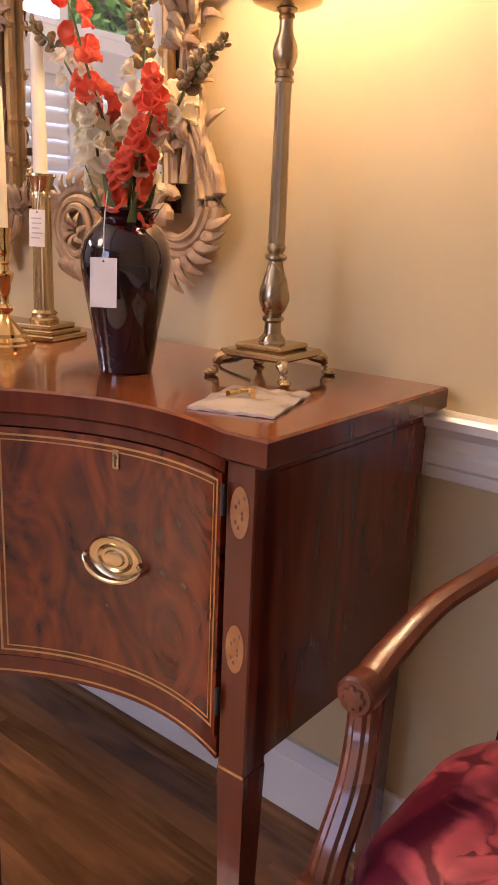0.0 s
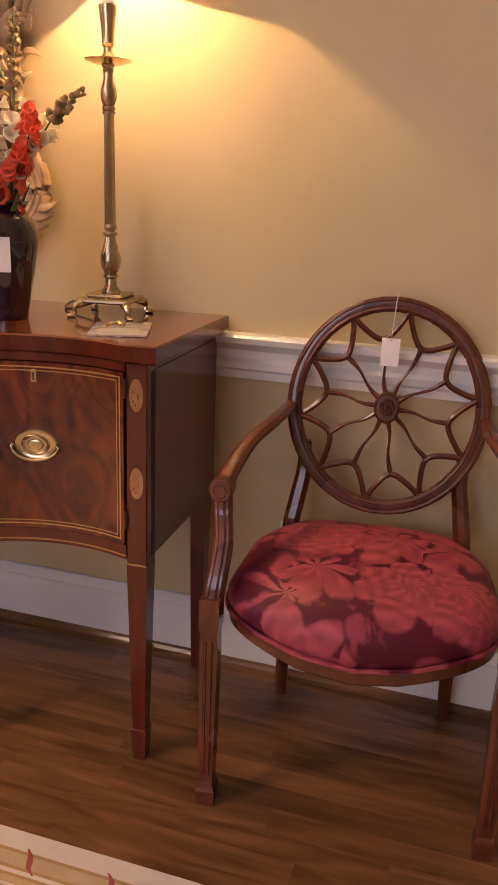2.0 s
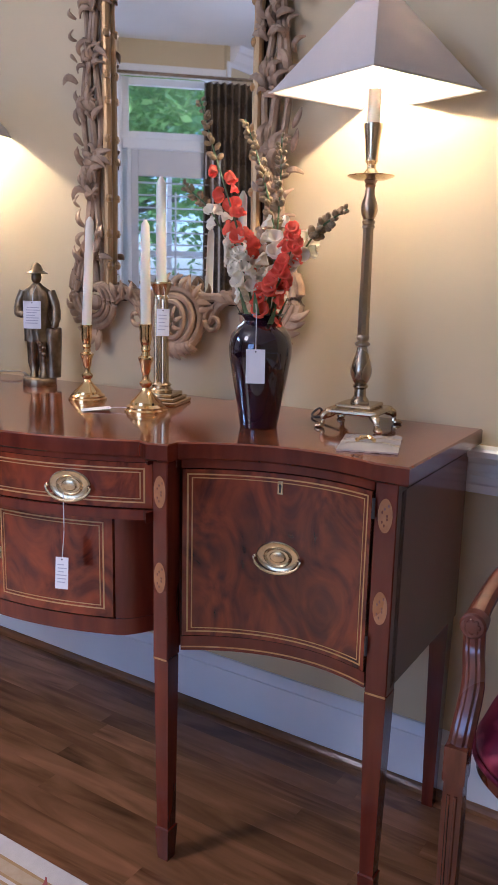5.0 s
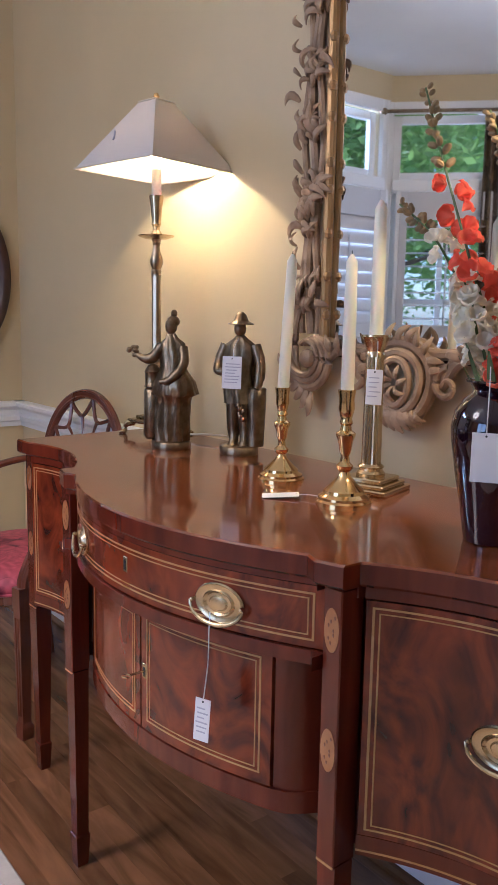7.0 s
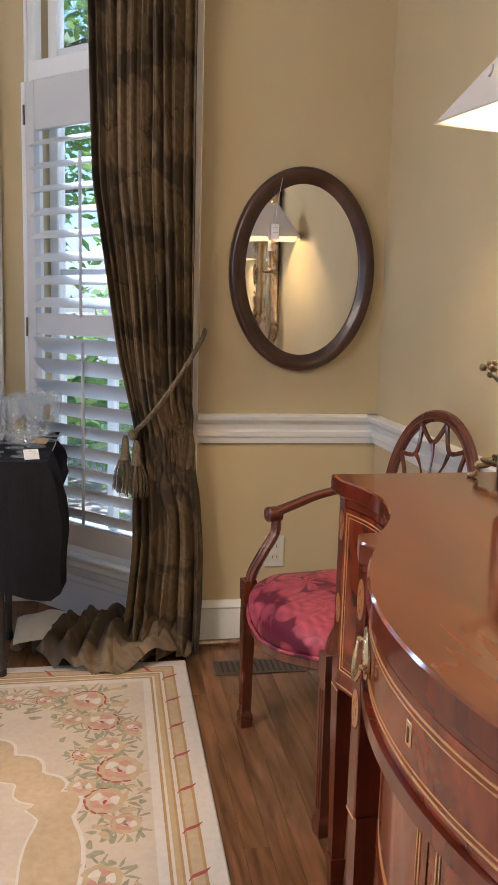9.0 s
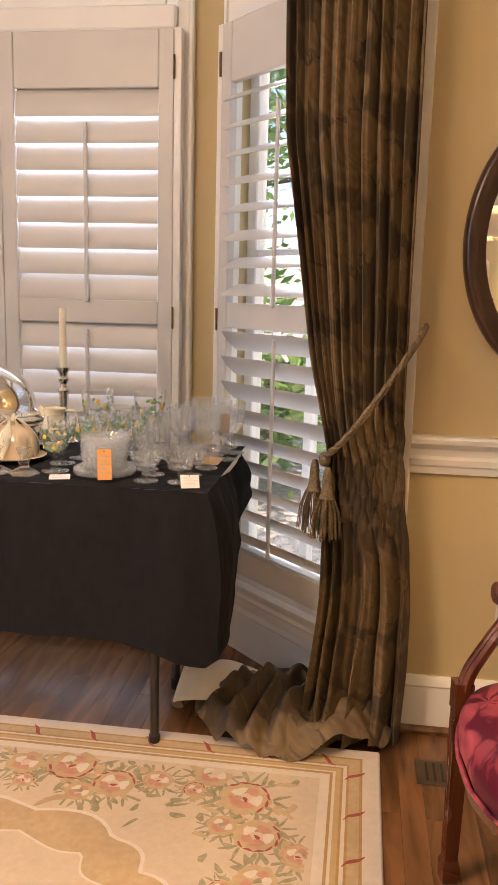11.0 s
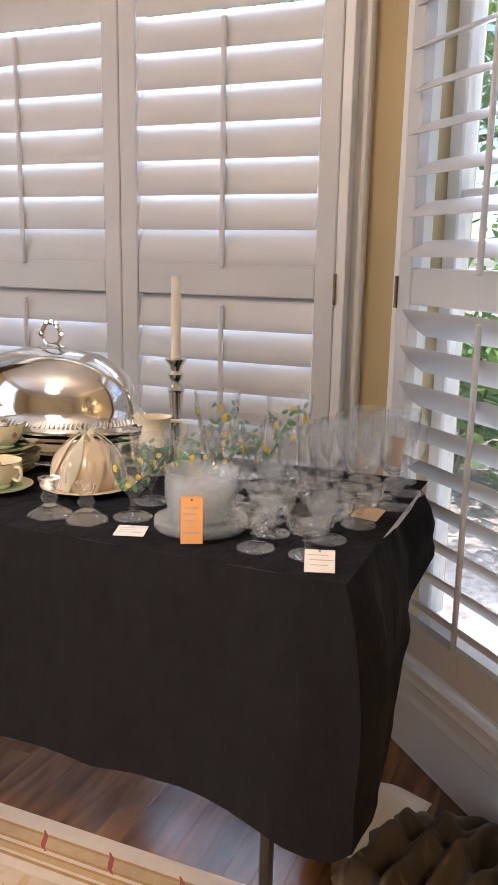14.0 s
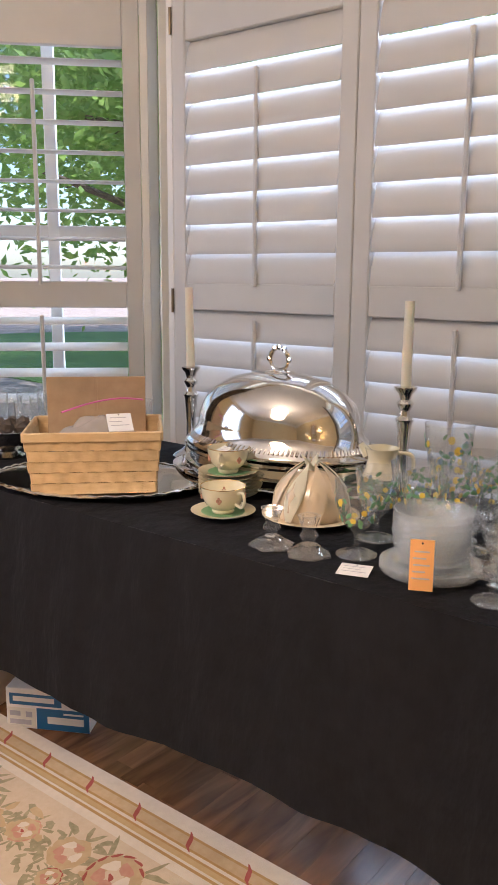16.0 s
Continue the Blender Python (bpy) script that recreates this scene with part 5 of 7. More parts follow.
def buffet_lamp(x, y, turn, shade_turn):
    L = thing("table_lamp", pose(x, y, SBTOP, 0, 0, turn), "tall brass candlestick lamp with a square ivory shade, lit", "lamp", "pair of buffet lamps")
    base = G().box(-0.056, 0.056, -0.056, 0.056, 0.030, 0.041, 0.003)
    part("base", base, BRASS, L, "square stepped brass base")
    part("base_step", G().box(-0.040, 0.040, -0.040, 0.040, 0.0412, 0.050, 0.003), BRASS, L)
    for sx in (-1, 1):
        for sy in (-1, 1):
            px, py = sx * 0.053, sy * 0.053
            g = G().tube(curve([(px * 0.75, py * 0.75, 0.030), (px * 1.02, py * 1.02, 0.027), (px * 1.10, py * 1.10, 0.017), (px * 1.08, py * 1.08, 0.007)], 4), [0.006, 0.0075, 0.009, 0.0095, 0.0095, 0.0088, 0.0075, 0.0065, 0.0055, 0.005, 0.0048, 0.0045, 0.0045], 8)
            g.ell((px * 1.18, py * 1.18, 0.0055), (0.010, 0.010, 0.0055), 10)
            for d in (-0.4, 0, 0.4):
                a = math.atan2(py, px) + d
                g.ell((px * 1.18 + 0.008 * math.cos(a), py * 1.18 + 0.008 * math.sin(a), 0.004), (0.0045, 0.0035, 0.004), 6)
            part("paw_foot", g, BRASS, L)
    part("stem", G().lathe([(0.020, 0.050), (0.019, 0.056), (0.013, 0.064), (0.012, 0.080), (0.016, 0.084), (0.016, 0.088), (0.012, 0.091), (0.017, 0.098), (0.022, 0.112), (0.0225, 0.122), (0.018, 0.140), (0.012, 0.160), (0.010, 0.170), (0.016, 0.174), (0.016, 0.178), (0.010, 0.182), (0.0135, 0.188), (0.0135, 0.192), (0.0115, 0.196)], 24), PEWTER, L, "turned brass baluster")
    part("shaft", G().lathe([(0.0118, 0.196), (0.0105, 0.415)], 32, None, 0.05, 8), PEWTER, L, "fluted brass shaft")
    part("upper_stem", G().lathe([(0.0135, 0.415), (0.0135, 0.419), (0.011, 0.421), (0.0135, 0.425), (0.0135, 0.429), (0.011, 0.432), (0.015, 0.440), (0.0175, 0.450), (0.016, 0.462), (0.010, 0.480), (0.009, 0.494), (0.0115, 0.498), (0.010, 0.502), (0.014, 0.508)], 24), PEWTER, L)
    part("drip_dish", G().lathe([(0.012, 0.5085), (0.030, 0.510), (0.046, 0.516), (0.047, 0.518), (0.045, 0.518), (0.028, 0.5135), (0.010, 0.5130)], 32), BRASS, L)
    part("candle_cup", G().lathe([(0.014, 0.514), (0.016, 0.522), (0.009, 0.532), (0.009, 0.540), (0.013, 0.546), (0.012, 0.552), (0.0145, 0.585), (0.0185, 0.612), (0.0185, 0.618), (0.013, 0.618)], 24), BRASS, L)
    part("candle_sleeve", G().lathe([(0.0125, 0.6185), (0.0125, 0.684)], 16), WAX, L)
    part("bulb", G().lathe([(0.008, 0.6845), (0.014, 0.700), (0.015, 0.714), (0.010, 0.734), (1e-4, 0.742)], 16), BULB, L)
    S = Matrix.Rotation(radians(shade_turn - turn), 4, "Z")
    z0, z1, h0, h1, t = 0.679, 0.846, 0.146, 0.031, 0.0022
    ring = lambda h, z: [(-h, -h, z), (h, -h, z), (h, h, z), (-h, h, z)]
    v = ring(h0, z0) + ring(h1, z1) + ring(h0 - t, z0) + ring(h1 - t, z1)
    f = [(i, (i + 1) % 4, 4 + (i + 1) % 4, 4 + i) for i in range(4)] + [(8 + (i + 1) % 4, 8 + i, 12 + i, 12 + (i + 1) % 4) for i in range(4)]
    f += [(i, 8 + i, 8 + (i + 1) % 4, (i + 1) % 4) for i in range(4)] + [(4 + (i + 1) % 4, 12 + (i + 1) % 4, 12 + i, 4 + i) for i in range(4)]
    part("shade", G().add(v, f, S), SHADE, L, "square tapering ivory silk shade", 20)
    piping = G()
    for h, z in ((h0, z0), (h1, z1)):
        piping.tube([S @ Vector(p) for p in ring(h + 0.001, z)], 0.0022, 6, closed=True)
    part("shade_trim", piping, LINER, L)
    part("finial", G().lathe([(0.010, 0.846), (0.010, 0.849), (0.004, 0.851), (0.005, 0.856), (0.008, 0.861), (0.005, 0.868), (1e-4, 0.870)], 14), GOLD, L)
    part("shade_carrier", G().tube([(0, 0, 0.742), (0, 0, 0.846)], 0.002, 6).tube([S @ Vector((-h1, 0, 0.845)), S @ Vector((h1, 0, 0.845))], 0.0015, 6), BRASS, L)
    lamp("bulb_light", "POINT", Matrix.Translation((x, y, SBTOP + 0.764)), 10.5, (1.0, 0.68, 0.28), radius=0.012)
    return L


buffet_lamp(-0.248, 1.084, 6, -21).scale = (1, 1, 0.972)
lamp2 = buffet_lamp(-1.584, 1.080, 12, 12)
lamp2["label"] = "tall brass candlestick lamp with a torn square ivory shade, lit"
part("tear", G().tube([Vector((-0.045, -0.104, 0.745)), Vector((-0.052, -0.0935, 0.757)), Vector((-0.06, -0.0855, 0.77))], 0.0025, 5), INK, lamp2, "small dark tear in the shade")
solid("lamp_cord", G().tube(curve([(-1.52, 1.09, SBTOP + 0.006), (-1.46, 1.10, SBTOP + 0.012), (-1.38, 1.14, SBTOP + 0.016), (-1.36, 1.17, SBTOP + 0.004), (-1.36, 1.205, SBTOP - 0.05)], 6), 0.0028, 6), PLASTIC, None, "thin cream electric cord of a table lamp", "cord")
solid("lamp_cord", G().tube(curve([(-0.30, 1.10, SBTOP + 0.02), (-0.345, 1.085, SBTOP + 0.006), (-0.38, 1.12, SBTOP + 0.004), (-0.40, 1.20, SBTOP + 0.004), (-0.40, 1.226, SBTOP - 0.05)], 6), 0.0025, 6), SLOT, None, "thin dark electric cord of a table lamp", "cord")

# ---- carved mirror ----
random.seed(5)
MCX, MY = -0.830, 1.226
mirror = thing("wall_mirror", pose(MCX, MY, 0), "tall wall mirror in a carved gilt rococo frame", "mirror")
part("mirror_glass", G().box(-0.232, 0.232, -0.012, -0.006, 1.125, 2.06), MIRROR, mirror, "silvered mirror glass")
part("backboard", G().box(-0.240, 0.240, -0.005, 0.006, 1.11, 2.07), DARKW, mirror)


def sweep(pts, r, depth=0.03, n=7, steps=6):
    """A carved member through points (x, z) of the frame's plane."""
    P = curve([(x, -depth, z) for x, z in pts], steps)
    N = len(P)
    rad = [r * (0.55 + 0.45 * math.sin(math.pi * min(1, 0.12 + 0.88 * k / (N - 1)))) for k in range(N)]
    return P, rad


def scroll(cx, cz, r0, r1, a0, turns, r, depth, hand=1):
    pts = []
    n = int(26 * abs(turns)) + 4
    for i in range(n + 1):
        t = i / n
        a = a0 + hand * 2 * math.pi * turns * t
        R_ = r0 + (r1 - r0) * t
        pts.append((cx + R_ * math.cos(a), -depth - 0.010 * t, cz + R_ * math.sin(a)))
    return pts, [r * (1 - 0.45 * i / n) for i in range(n + 1)]


def leaf(g, x, z, length, turn, depth=0.035, curl=0.3):
    """A carved acanthus lobe lying on the frame."""
    n = 6
    pts = []
    for i in range(n + 1):
        t = i / n
        a = turn + curl * (t - 0.3) * 2
        pts.append((x + length * t * math.cos(a), -depth - 0.012 * math.sin(math.pi * t), z + length * t * math.sin(a)))
    g.tube(pts, [max(0.002, 0.19 * length * math.sin(math.pi * (0.12 + 0.84 * i / n)) ** 0.8) for i in range(n + 1)], 7, flat=0.5, up=(0, 1, 0))


for s in (-1, 1):
    X = lambda x: s * x
    rodg = G()
    rodg.tube(curve([(X(0.236), -0.020, 1.13), (X(0.232), -0.022, 1.4), (X(0.232), -0.022, 1.7), (X(0.236), -0.020, 1.90)], 5), 0.012, 10, up=(0, 1, 0))
    for z in (1.20, 1.28, 1.37, 1.46, 1.52, 1.61, 1.69, 1.78, 1.86):
        rodg.ell((X(0.225), -0.027, z + random.uniform(-0.01, 0.01)), (0.009, 0.012, 0.012), 8)
    part("inner_moulding", rodg, GILT, mirror, "gilt inner rod of the frame")
    g = G()
    for off, r in ((0.262, 0.0095), (0.284, 0.0115), (0.306, 0.0085)):
        pts = [(X(off + 0.010 * math.sin(z * 17 + off * 60)), z) for z in [1.16 + 0.05 * i for i in range(17)]]
        P, rad = sweep(pts, r, 0.022)
        g.tube(P, r, 8, up=(0, 1, 0))
    part("stile", g, CARVED, mirror, "carved and fluted side of the frame")
    g = G()
    for zc in (1.235, 1.40, 1.455, 1.60, 1.72, 1.86):
        for i in range(16):
            leaf(g, X(0.285 + random.uniform(-0.035, 0.025)), zc + random.uniform(-0.03, 0.03), random.uniform(0.03, 0.058), math.pi / 2 + random.uniform(-1.3, 1.3), random.uniform(0.022, 0.040), random.uniform(-0.8, 0.8))
    for i in range(14):
        leaf(g, X(random.choice((0.315, 0.322, 0.33))), 1.2 + 0.052 * i, random.uniform(0.03, 0.055), math.pi / 2 - s * random.uniform(0.2, 1.2), 0.028, random.uniform(-0.6, 0.6))
    part("acanthus_leaf", g, CARVED, mirror, "carved acanthus leaves up the side")
    # corner scrolls
    g = G()
    hand = -1 if s > 0 else 1
    for k, (r0, r) in enumerate(((0.112, 0.013), (0.090, 0.011), (0.070, 0.010))):
        pts, rad = scroll(X(0.262 + 0.005 * k), 1.118, r0, 0.020, math.pi / 2 - s * 0.9, 0.95, r, 0.026 + 0.006 * k, hand)
        g.tube(pts, rad, 8)
    g.ell((X(0.255), -0.052, 1.105), (0.022, 0.016, 0.022), 10)
    for i in range(7):
        leaf(g, X(0.27 + 0.01 * i), 1.03 + 0.012 * i, 0.06, -math.pi / 2 + s * (0.25 * i - 0.5), 0.026, 0.5 * s)
    for off, r in ((0.345, 0.010), (0.330, 0.009), (0.315, 0.008)):
        P, rad = sweep([(X(off - 0.03), 1.26), (X(off + 0.002), 1.19), (X(off + 0.008), 1.12), (X(off - 0.01), 1.06), (X(off - 0.05), 1.02)], r)
        g.tube(P, rad, 8)
    part("corner_scroll", g, CARVED, mirror, "carved C-scroll at the bottom corner")
    g = G()
    for k, r in ((0.0, 0.011), (0.016, 0.009)):
        P, rad = sweep([(X(0.215), 1.10 + k), (X(0.18), 1.125 + k), (X(0.14), 1.112 + k), (X(0.115), 1.075 + k), (X(0.10), 1.06 + k)], r, 0.026)
        g.tube(P, rad, 8)
    pts, rad = scroll(X(0.125), 1.072, 0.034, 0.006, 0.5 * math.pi, 1.1, 0.009, 0.03, s)
    g.tube(pts, rad, 8)
    for i in range(4):
        leaf(g, X(0.16 + 0.02 * i), 1.115, 0.05, math.pi / 2 + s * (0.8 - 0.4 * i), 0.028, 0.4)
    part("bottom_scroll", g, CARVED, mirror)
    g = G()
    for k in range(3):
        pts, rad = scroll(X(0.26), 1.98, 0.10 - 0.02 * k, 0.02, -math.pi / 2 + s * 0.9, 0.95, 0.012, 0.026 + 0.006 * k, -hand)
        g.tube(pts, rad, 8)
    for i in range(8):
        leaf(g, X(0.20 - 0.02 * i), 2.05 + 0.012 * i, 0.08, math.pi / 2 + s * (0.9 - 0.2 * i), 0.03, 0.4)
    part("crest_scroll", g, CARVED, mirror)
P, rad = sweep([(-0.24, 1.90), (-0.20, 1.965), (-0.10, 2.01), (0.0, 2.03), (0.10, 2.01), (0.20, 1.965), (0.24, 1.90)], 0.02, 0.024)
part("top_rail", G().tube(P, 0.018, 10), GILT, mirror)
part("bottom_rail", G().tube(curve([(-0.225, -0.02, 1.142), (-0.1, -0.02, 1.128), (0, -0.02, 1.135), (0.1, -0.02, 1.128), (0.225, -0.02, 1.142)], 5), 0.012, 8), CARVED, mirror)
g = G()
for k, (rx, rz, r) in enumerate(((0.082, 0.080, 0.013), (0.060, 0.060, 0.010), (0.036, 0.046, 0.008))):
    g.tube([(rx * math.cos(a) * (1 + 0.12 * math.sin(a)), -0.026 - 0.008 * k, 1.070 + rz * math.sin(a)) for a in [2 * math.pi * i / 30 for i in range(30)]], r, 8, closed=True, up=(0, 1, 0))
for i in range(11):
    a = math.pi * (0.05 + 0.9 * i / 10)
    leaf(g, 0.075 * math.cos(a), 1.085 + 0.06 * math.sin(a), 0.045, a, 0.028, random.uniform(-0.5, 0.5))
for i in range(9):
    leaf(g, 0.012 * (i - 4), 1.03 - 0.003 * abs(i - 4), 0.065 - 0.008 * abs(i - 4), -math.pi / 2 + 0.16 * (i - 4), 0.03, 0.2)
for i in range(7):
    a = 2 * math.pi * i / 7
    leaf(g, 0.008 * math.cos(a), 1.07 + 0.008 * math.sin(a), 0.032, a, 0.045, 0.3)
part("cartouche", g, CARVED, mirror, "pierced carved cartouche at the bottom")

# ---- oval mirror ----
OC = Matrix.Translation((NX, 0.940, 1.338)) @ Matrix.Rotation(radians(90), 4, "Y")
oval = thing("oval_mirror", Matrix(), "oval wall mirror in a dark wooden frame", "mirror")
prof = [(0.198, 0.010), (0.204, 0.018), (0.212, 0.020), (0.218, 0.028), (0.236, 0.034), (0.248, 0.030), (0.254, 0.018), (0.255, 0.002)]
n = 72
v = []
for r, z in prof:
    for i in range(n):
        a = 2 * math.pi * i / n
        extra = 0.089
        v.append(OC @ Vector(((r + extra) * math.cos(a), r * math.sin(a), z)))
part("frame", G().add(v, [(k * n + i, (k + 1) * n + i, (k + 1) * n + (i + 1) % n, k * n + (i + 1) % n) for k in range(len(prof) - 1) for i in range(n)]), DARKW, oval, "moulded dark wood oval frame", 50)
part("mirror_glass", G().lathe([(1.0, 0.004), (1.0, 0.010)], 72, OC @ Matrix.Diagonal((0.291, 0.201, 1, 1))), MIRROR, oval, "silvered oval glass")


def tag_on(name, m, w, h, label, lines=4, material=TAG, string=None, parent=None):
    """A paper price tag with unreadable writing as bars, in its local x-z plane, facing -y."""
    t = thing(name, m, label, "price tag")
    part("card", G().box(-w / 2, w / 2, -0.0004, 0.0004, -h, 0.0), material, t)
    if lines:
        g = G()
        for i in range(lines):
            ww = w * random.uniform(0.45, 0.8)
            x0 = -w * 0.42 + random.uniform(0, w * 0.12)
            g.box(x0, x0 + ww, -0.0009, -0.0003, -h * (0.22 + 0.66 * i / lines) - h * 0.03, -h * (0.22 + 0.66 * i / lines))
        tagged(part("writing", g, INK, t), kind="stuff")
    part("eyelet", G().lathe([(0.0016, -0.0008), (0.0016, 0.0008)], 8, Matrix.Translation((0, 0, -h * 0.07)) @ Matrix.Rotation(radians(90), 4, "X")), SLOT, t)
    if string:
        part("string", G().tube(curve(string, 5), 0.0009, 5), STRING, t)
    return t


tag_on("price_tag", pose(NX + 0.038, 0.835, 1.487, 0, 0, 78), 0.026, 0.050, "white paper price tag hung on the oval mirror", 2, string=[(0, 0, -0.004), (0.004, 0, 0.05), (0.012, -0.01, 0.10), (0.02, 0, 0.15)])
tag_on("price_tag", pose(0.350, 1.132, 0.876, -9, 0, 4), 0.037, 0.056, "blank white price tag tied to the chair back", 0, string=[(0, 0, -0.004), (0.002, -0.006, 0.03), (0.004, 0.012, 0.085), (0.004, 0.045, 0.090)])
tag_on("price_tag", pose(-0.622, 0.590, 0.650, -6, 0, 22), 0.026, 0.062, "white price tag hanging from the drawer handle", 6, string=[(0, 0, -0.004), (0.001, 0.004, 0.05), (0.0, 0.003, 0.09), (-0.004, 0.008, 0.124)])

# ---- vase with flowers ----
vase = thing("vase", pose(-0.405, 0.938, SBTOP), "glossy oxblood black ceramic vase", "vase")
part("body", G().lathe([(0.034, 0.0), (0.0385, 0.002), (0.040, 0.010), (0.046, 0.05), (0.056, 0.10), (0.0635, 0.145), (0.0645, 0.165), (0.060, 0.187), (0.048, 0.204), (0.038, 0.212), (0.035, 0.217), (0.040, 0.224), (0.047, 0.228), (0.047, 0.231), (0.041, 0.230), (0.033, 0.222), (0.031, 0.21), (0.05, 0.18), (0.03, 0.05), (1e-4, 0.045)], 40), VASE, vase)
tag_on("price_tag", pose(-0.373, 0.871, 1.046, -4, 0, 34), 0.037, 0.066, "blank white price tag hanging against the vase", 0, string=[(0, 0, -0.004), (0, 0.002, 0.05), (-0.001, 0.018, 0.085), (-0.004, 0.04, 0.115)])
random.seed(8)


def spike(name, pts, colour, bloom, label):
    """A tall flower spike: stem, ruffled blooms below, buds towards the tip."""
    f = thing(name, pose(-0.405, 0.938, SBTOP + 0.20), label, "flower", "flowers in the vase")
    P = curve([(0, 0, -0.1)] + pts, 12)
    N = len(P)
    part("stem", G().tube(P, [0.0028 - 0.0014 * k / N for k in range(N)], 6), STEM, f)
    buds = G()
    k0 = int(N * bloom[0])
    k1 = int(N * bloom[1])
    k = k0
    while k < N:
        p = P[k]
        t = (k - k0) / max(1, N - k0)
        d = (P[min(k + 1, N - 1)] - P[max(k - 1, 0)]).normalized()
        for j in range(2):
            a = random.uniform(0, 6.283)
            side = d.orthogonal().normalized()
            side.rotate(Matrix.Rotation(a, 3, d))
            if k < k1:
                size = (0.0215 if colour is IVORYP else 0.0205) * (1.05 - 0.4 * t) * random.uniform(0.85, 1.15)
                c = p + side * size * 0.95
                b = G()
                up = (side * 0.8 + d * 0.45).normalized()
                q = Vector((0, 0, 1)).rotation_difference(up).to_matrix().to_4x4()
                for w in range(5):
                    aw = 2 * math.pi * w / 5 + random.random()

                    def petal(u, vv, aw=aw):
                        r = size * (0.03 + 1.05 * vv ** 0.8)
                        ang = aw + (u - 0.5) * 1.9
                        return (r * math.cos(ang) * (1 - 0.25 * vv), r * math.sin(ang) * (1 - 0.25 * vv), size * (0.9 * math.sin(2.2 * vv) - 0.25 + 0.13 * math.sin(7 * u + aw) * vv))
                    b.grid(petal, 5, 4, None, Matrix.Translation(c - up * size * 0.35) @ q)
                part("blossom", b, colour, f, "", 60)
            else:
                r = 0.0100 * (1.15 - 0.75 * t)
                q = Vector((0, 0, 1)).rotation_difference((side + d * 0.6).normalized()).to_matrix().to_4x4()
                buds.ell(p + side * (r * 1.1 + 0.002), (r * 0.85, r * 0.85, r * 1.3), 8, q)
        k += (3 if colour is IVORYP else 2) if k < k1 else 1
    tagged(part("bud_cluster", buds, BUD, f, "olive buds along the tip"), kind="stuff")
    return f


spike("flower_spike", [(-0.02, 0.0, 0.08), (-0.05, -0.02, 0.20), (-0.095, -0.03, 0.33), (-0.135, -0.03, 0.44)], CORAL, (0.34, 0.72), "coral artificial gladiolus spike with olive buds")
spike("flower_spike", [(-0.03, 0.01, 0.08), (-0.07, 0.0, 0.15), (-0.125, -0.01, 0.235), (-0.185, -0.02, 0.285)], IVORYP, (0.36, 0.74), "ivory artificial gladiolus spike leaning outward")
spike("flower_spike", [(0.01, 0.02, 0.08), (0.005, 0.03, 0.20), (-0.04, 0.04, 0.33), (-0.075, 0.04, 0.41)], IVORYP, (0.24, 0.36), "tall artificial bud spike")
spike("flower_spike", [(0.02, 0.0, 0.07), (0.03, 0.0, 0.16), (0.03, 0.01, 0.27), (0.025, 0.02, 0.37)], IVORYP, (0.30, 0.62), "ivory artificial gladiolus spike, upright")
spike("flower_spike", [(0.02, -0.01, 0.05), (0.05, -0.02, 0.09), (0.075, -0.02, 0.15), (0.085, -0.02, 0.20)], CORAL, (0.20, 0.98), "short coral artificial gladiolus")
spike("flower_spike", [(0.03, 0.01, 0.08), (0.08, 0.01, 0.145), (0.127, 0.0, 0.195), (0.182, 0.0, 0.228)], IVORYP, (0.42, 0.66), "ivory artificial gladiolus spike with dark buds")
spike("flower_spike", [(-0.01, -0.02, 0.05), (-0.02, -0.03, 0.09), (-0.03, -0.03, 0.13), (-0.05, -0.03, 0.17)], IVORYP, (0.3, 0.98), "short ivory artificial gladiolus")
fol = thing("leaf_blade_bunch", pose(-0.405, 0.938, SBTOP + 0.2), "narrow green artificial leaves at the vase's mouth", "leaves")
for i in range(9):
    a = i * 0.72
    L_ = random.uniform(0.07, 0.13)
    part("blade", G().grid(lambda u, vv: (math.cos(a) * (0.01 + 0.05 * vv) + math.sin(a) * 0.007 * (u - 0.5) * math.sin(math.pi * (0.15 + 0.8 * vv)) * 2, math.sin(a) * (0.01 + 0.05 * vv) - math.cos(a) * 0.007 * (u - 0.5) * math.sin(math.pi * (0.15 + 0.8 * vv)) * 2, -0.03 + L_ * vv), 2, 6, (0, 0.0006, 0)), STEM, fol)

# ---- candlesticks on the sideboard ----
ROUND = [(0.046, 0.0), (0.046, 0.004), (0.042, 0.007), (0.042, 0.011), (0.034, 0.016), (0.033, 0.021), (0.025, 0.028), (0.017, 0.036), (0.010, 0.044), (0.008, 0.050), (0.013, 0.055), (0.014, 0.060), (0.008, 0.066), (0.007, 0.076), (0.010, 0.084), (0.012, 0.098), (0.016, 0.108), (0.016, 0.112), (0.010, 0.116), (0.008, 0.124), (0.011, 0.128), (0.009, 0.134), (0.0105, 0.140), (0.013, 0.150), (0.0125, 0.165), (0.0145, 0.176), (0.0145, 0.180), (0.010, 0.180)]


def candlestick(name, x, y, prof, material, candle, lean, label, top, r=0.0112):
    c = thing(name, pose(x, y, SBTOP), label, "candlestick")
    part("stick", G().lathe(prof, 32), material, c)
    d = Vector((lean[0], lean[1], 1))
    b = Vector((0, 0, top - 0.012))
    part("candle", G().tube([b, b + d * candle * 0.5, b + d * (candle - 0.012), b + d * candle], [r, r * 0.97, r * 0.85, r * 0.25], 14), WAX, c, "tall ivory taper candle")
    part("wick", G().tube([b + d * (candle - 0.001), b + d * (candle + 0.006)], 0.0008, 5), SLOT, c)
    return c


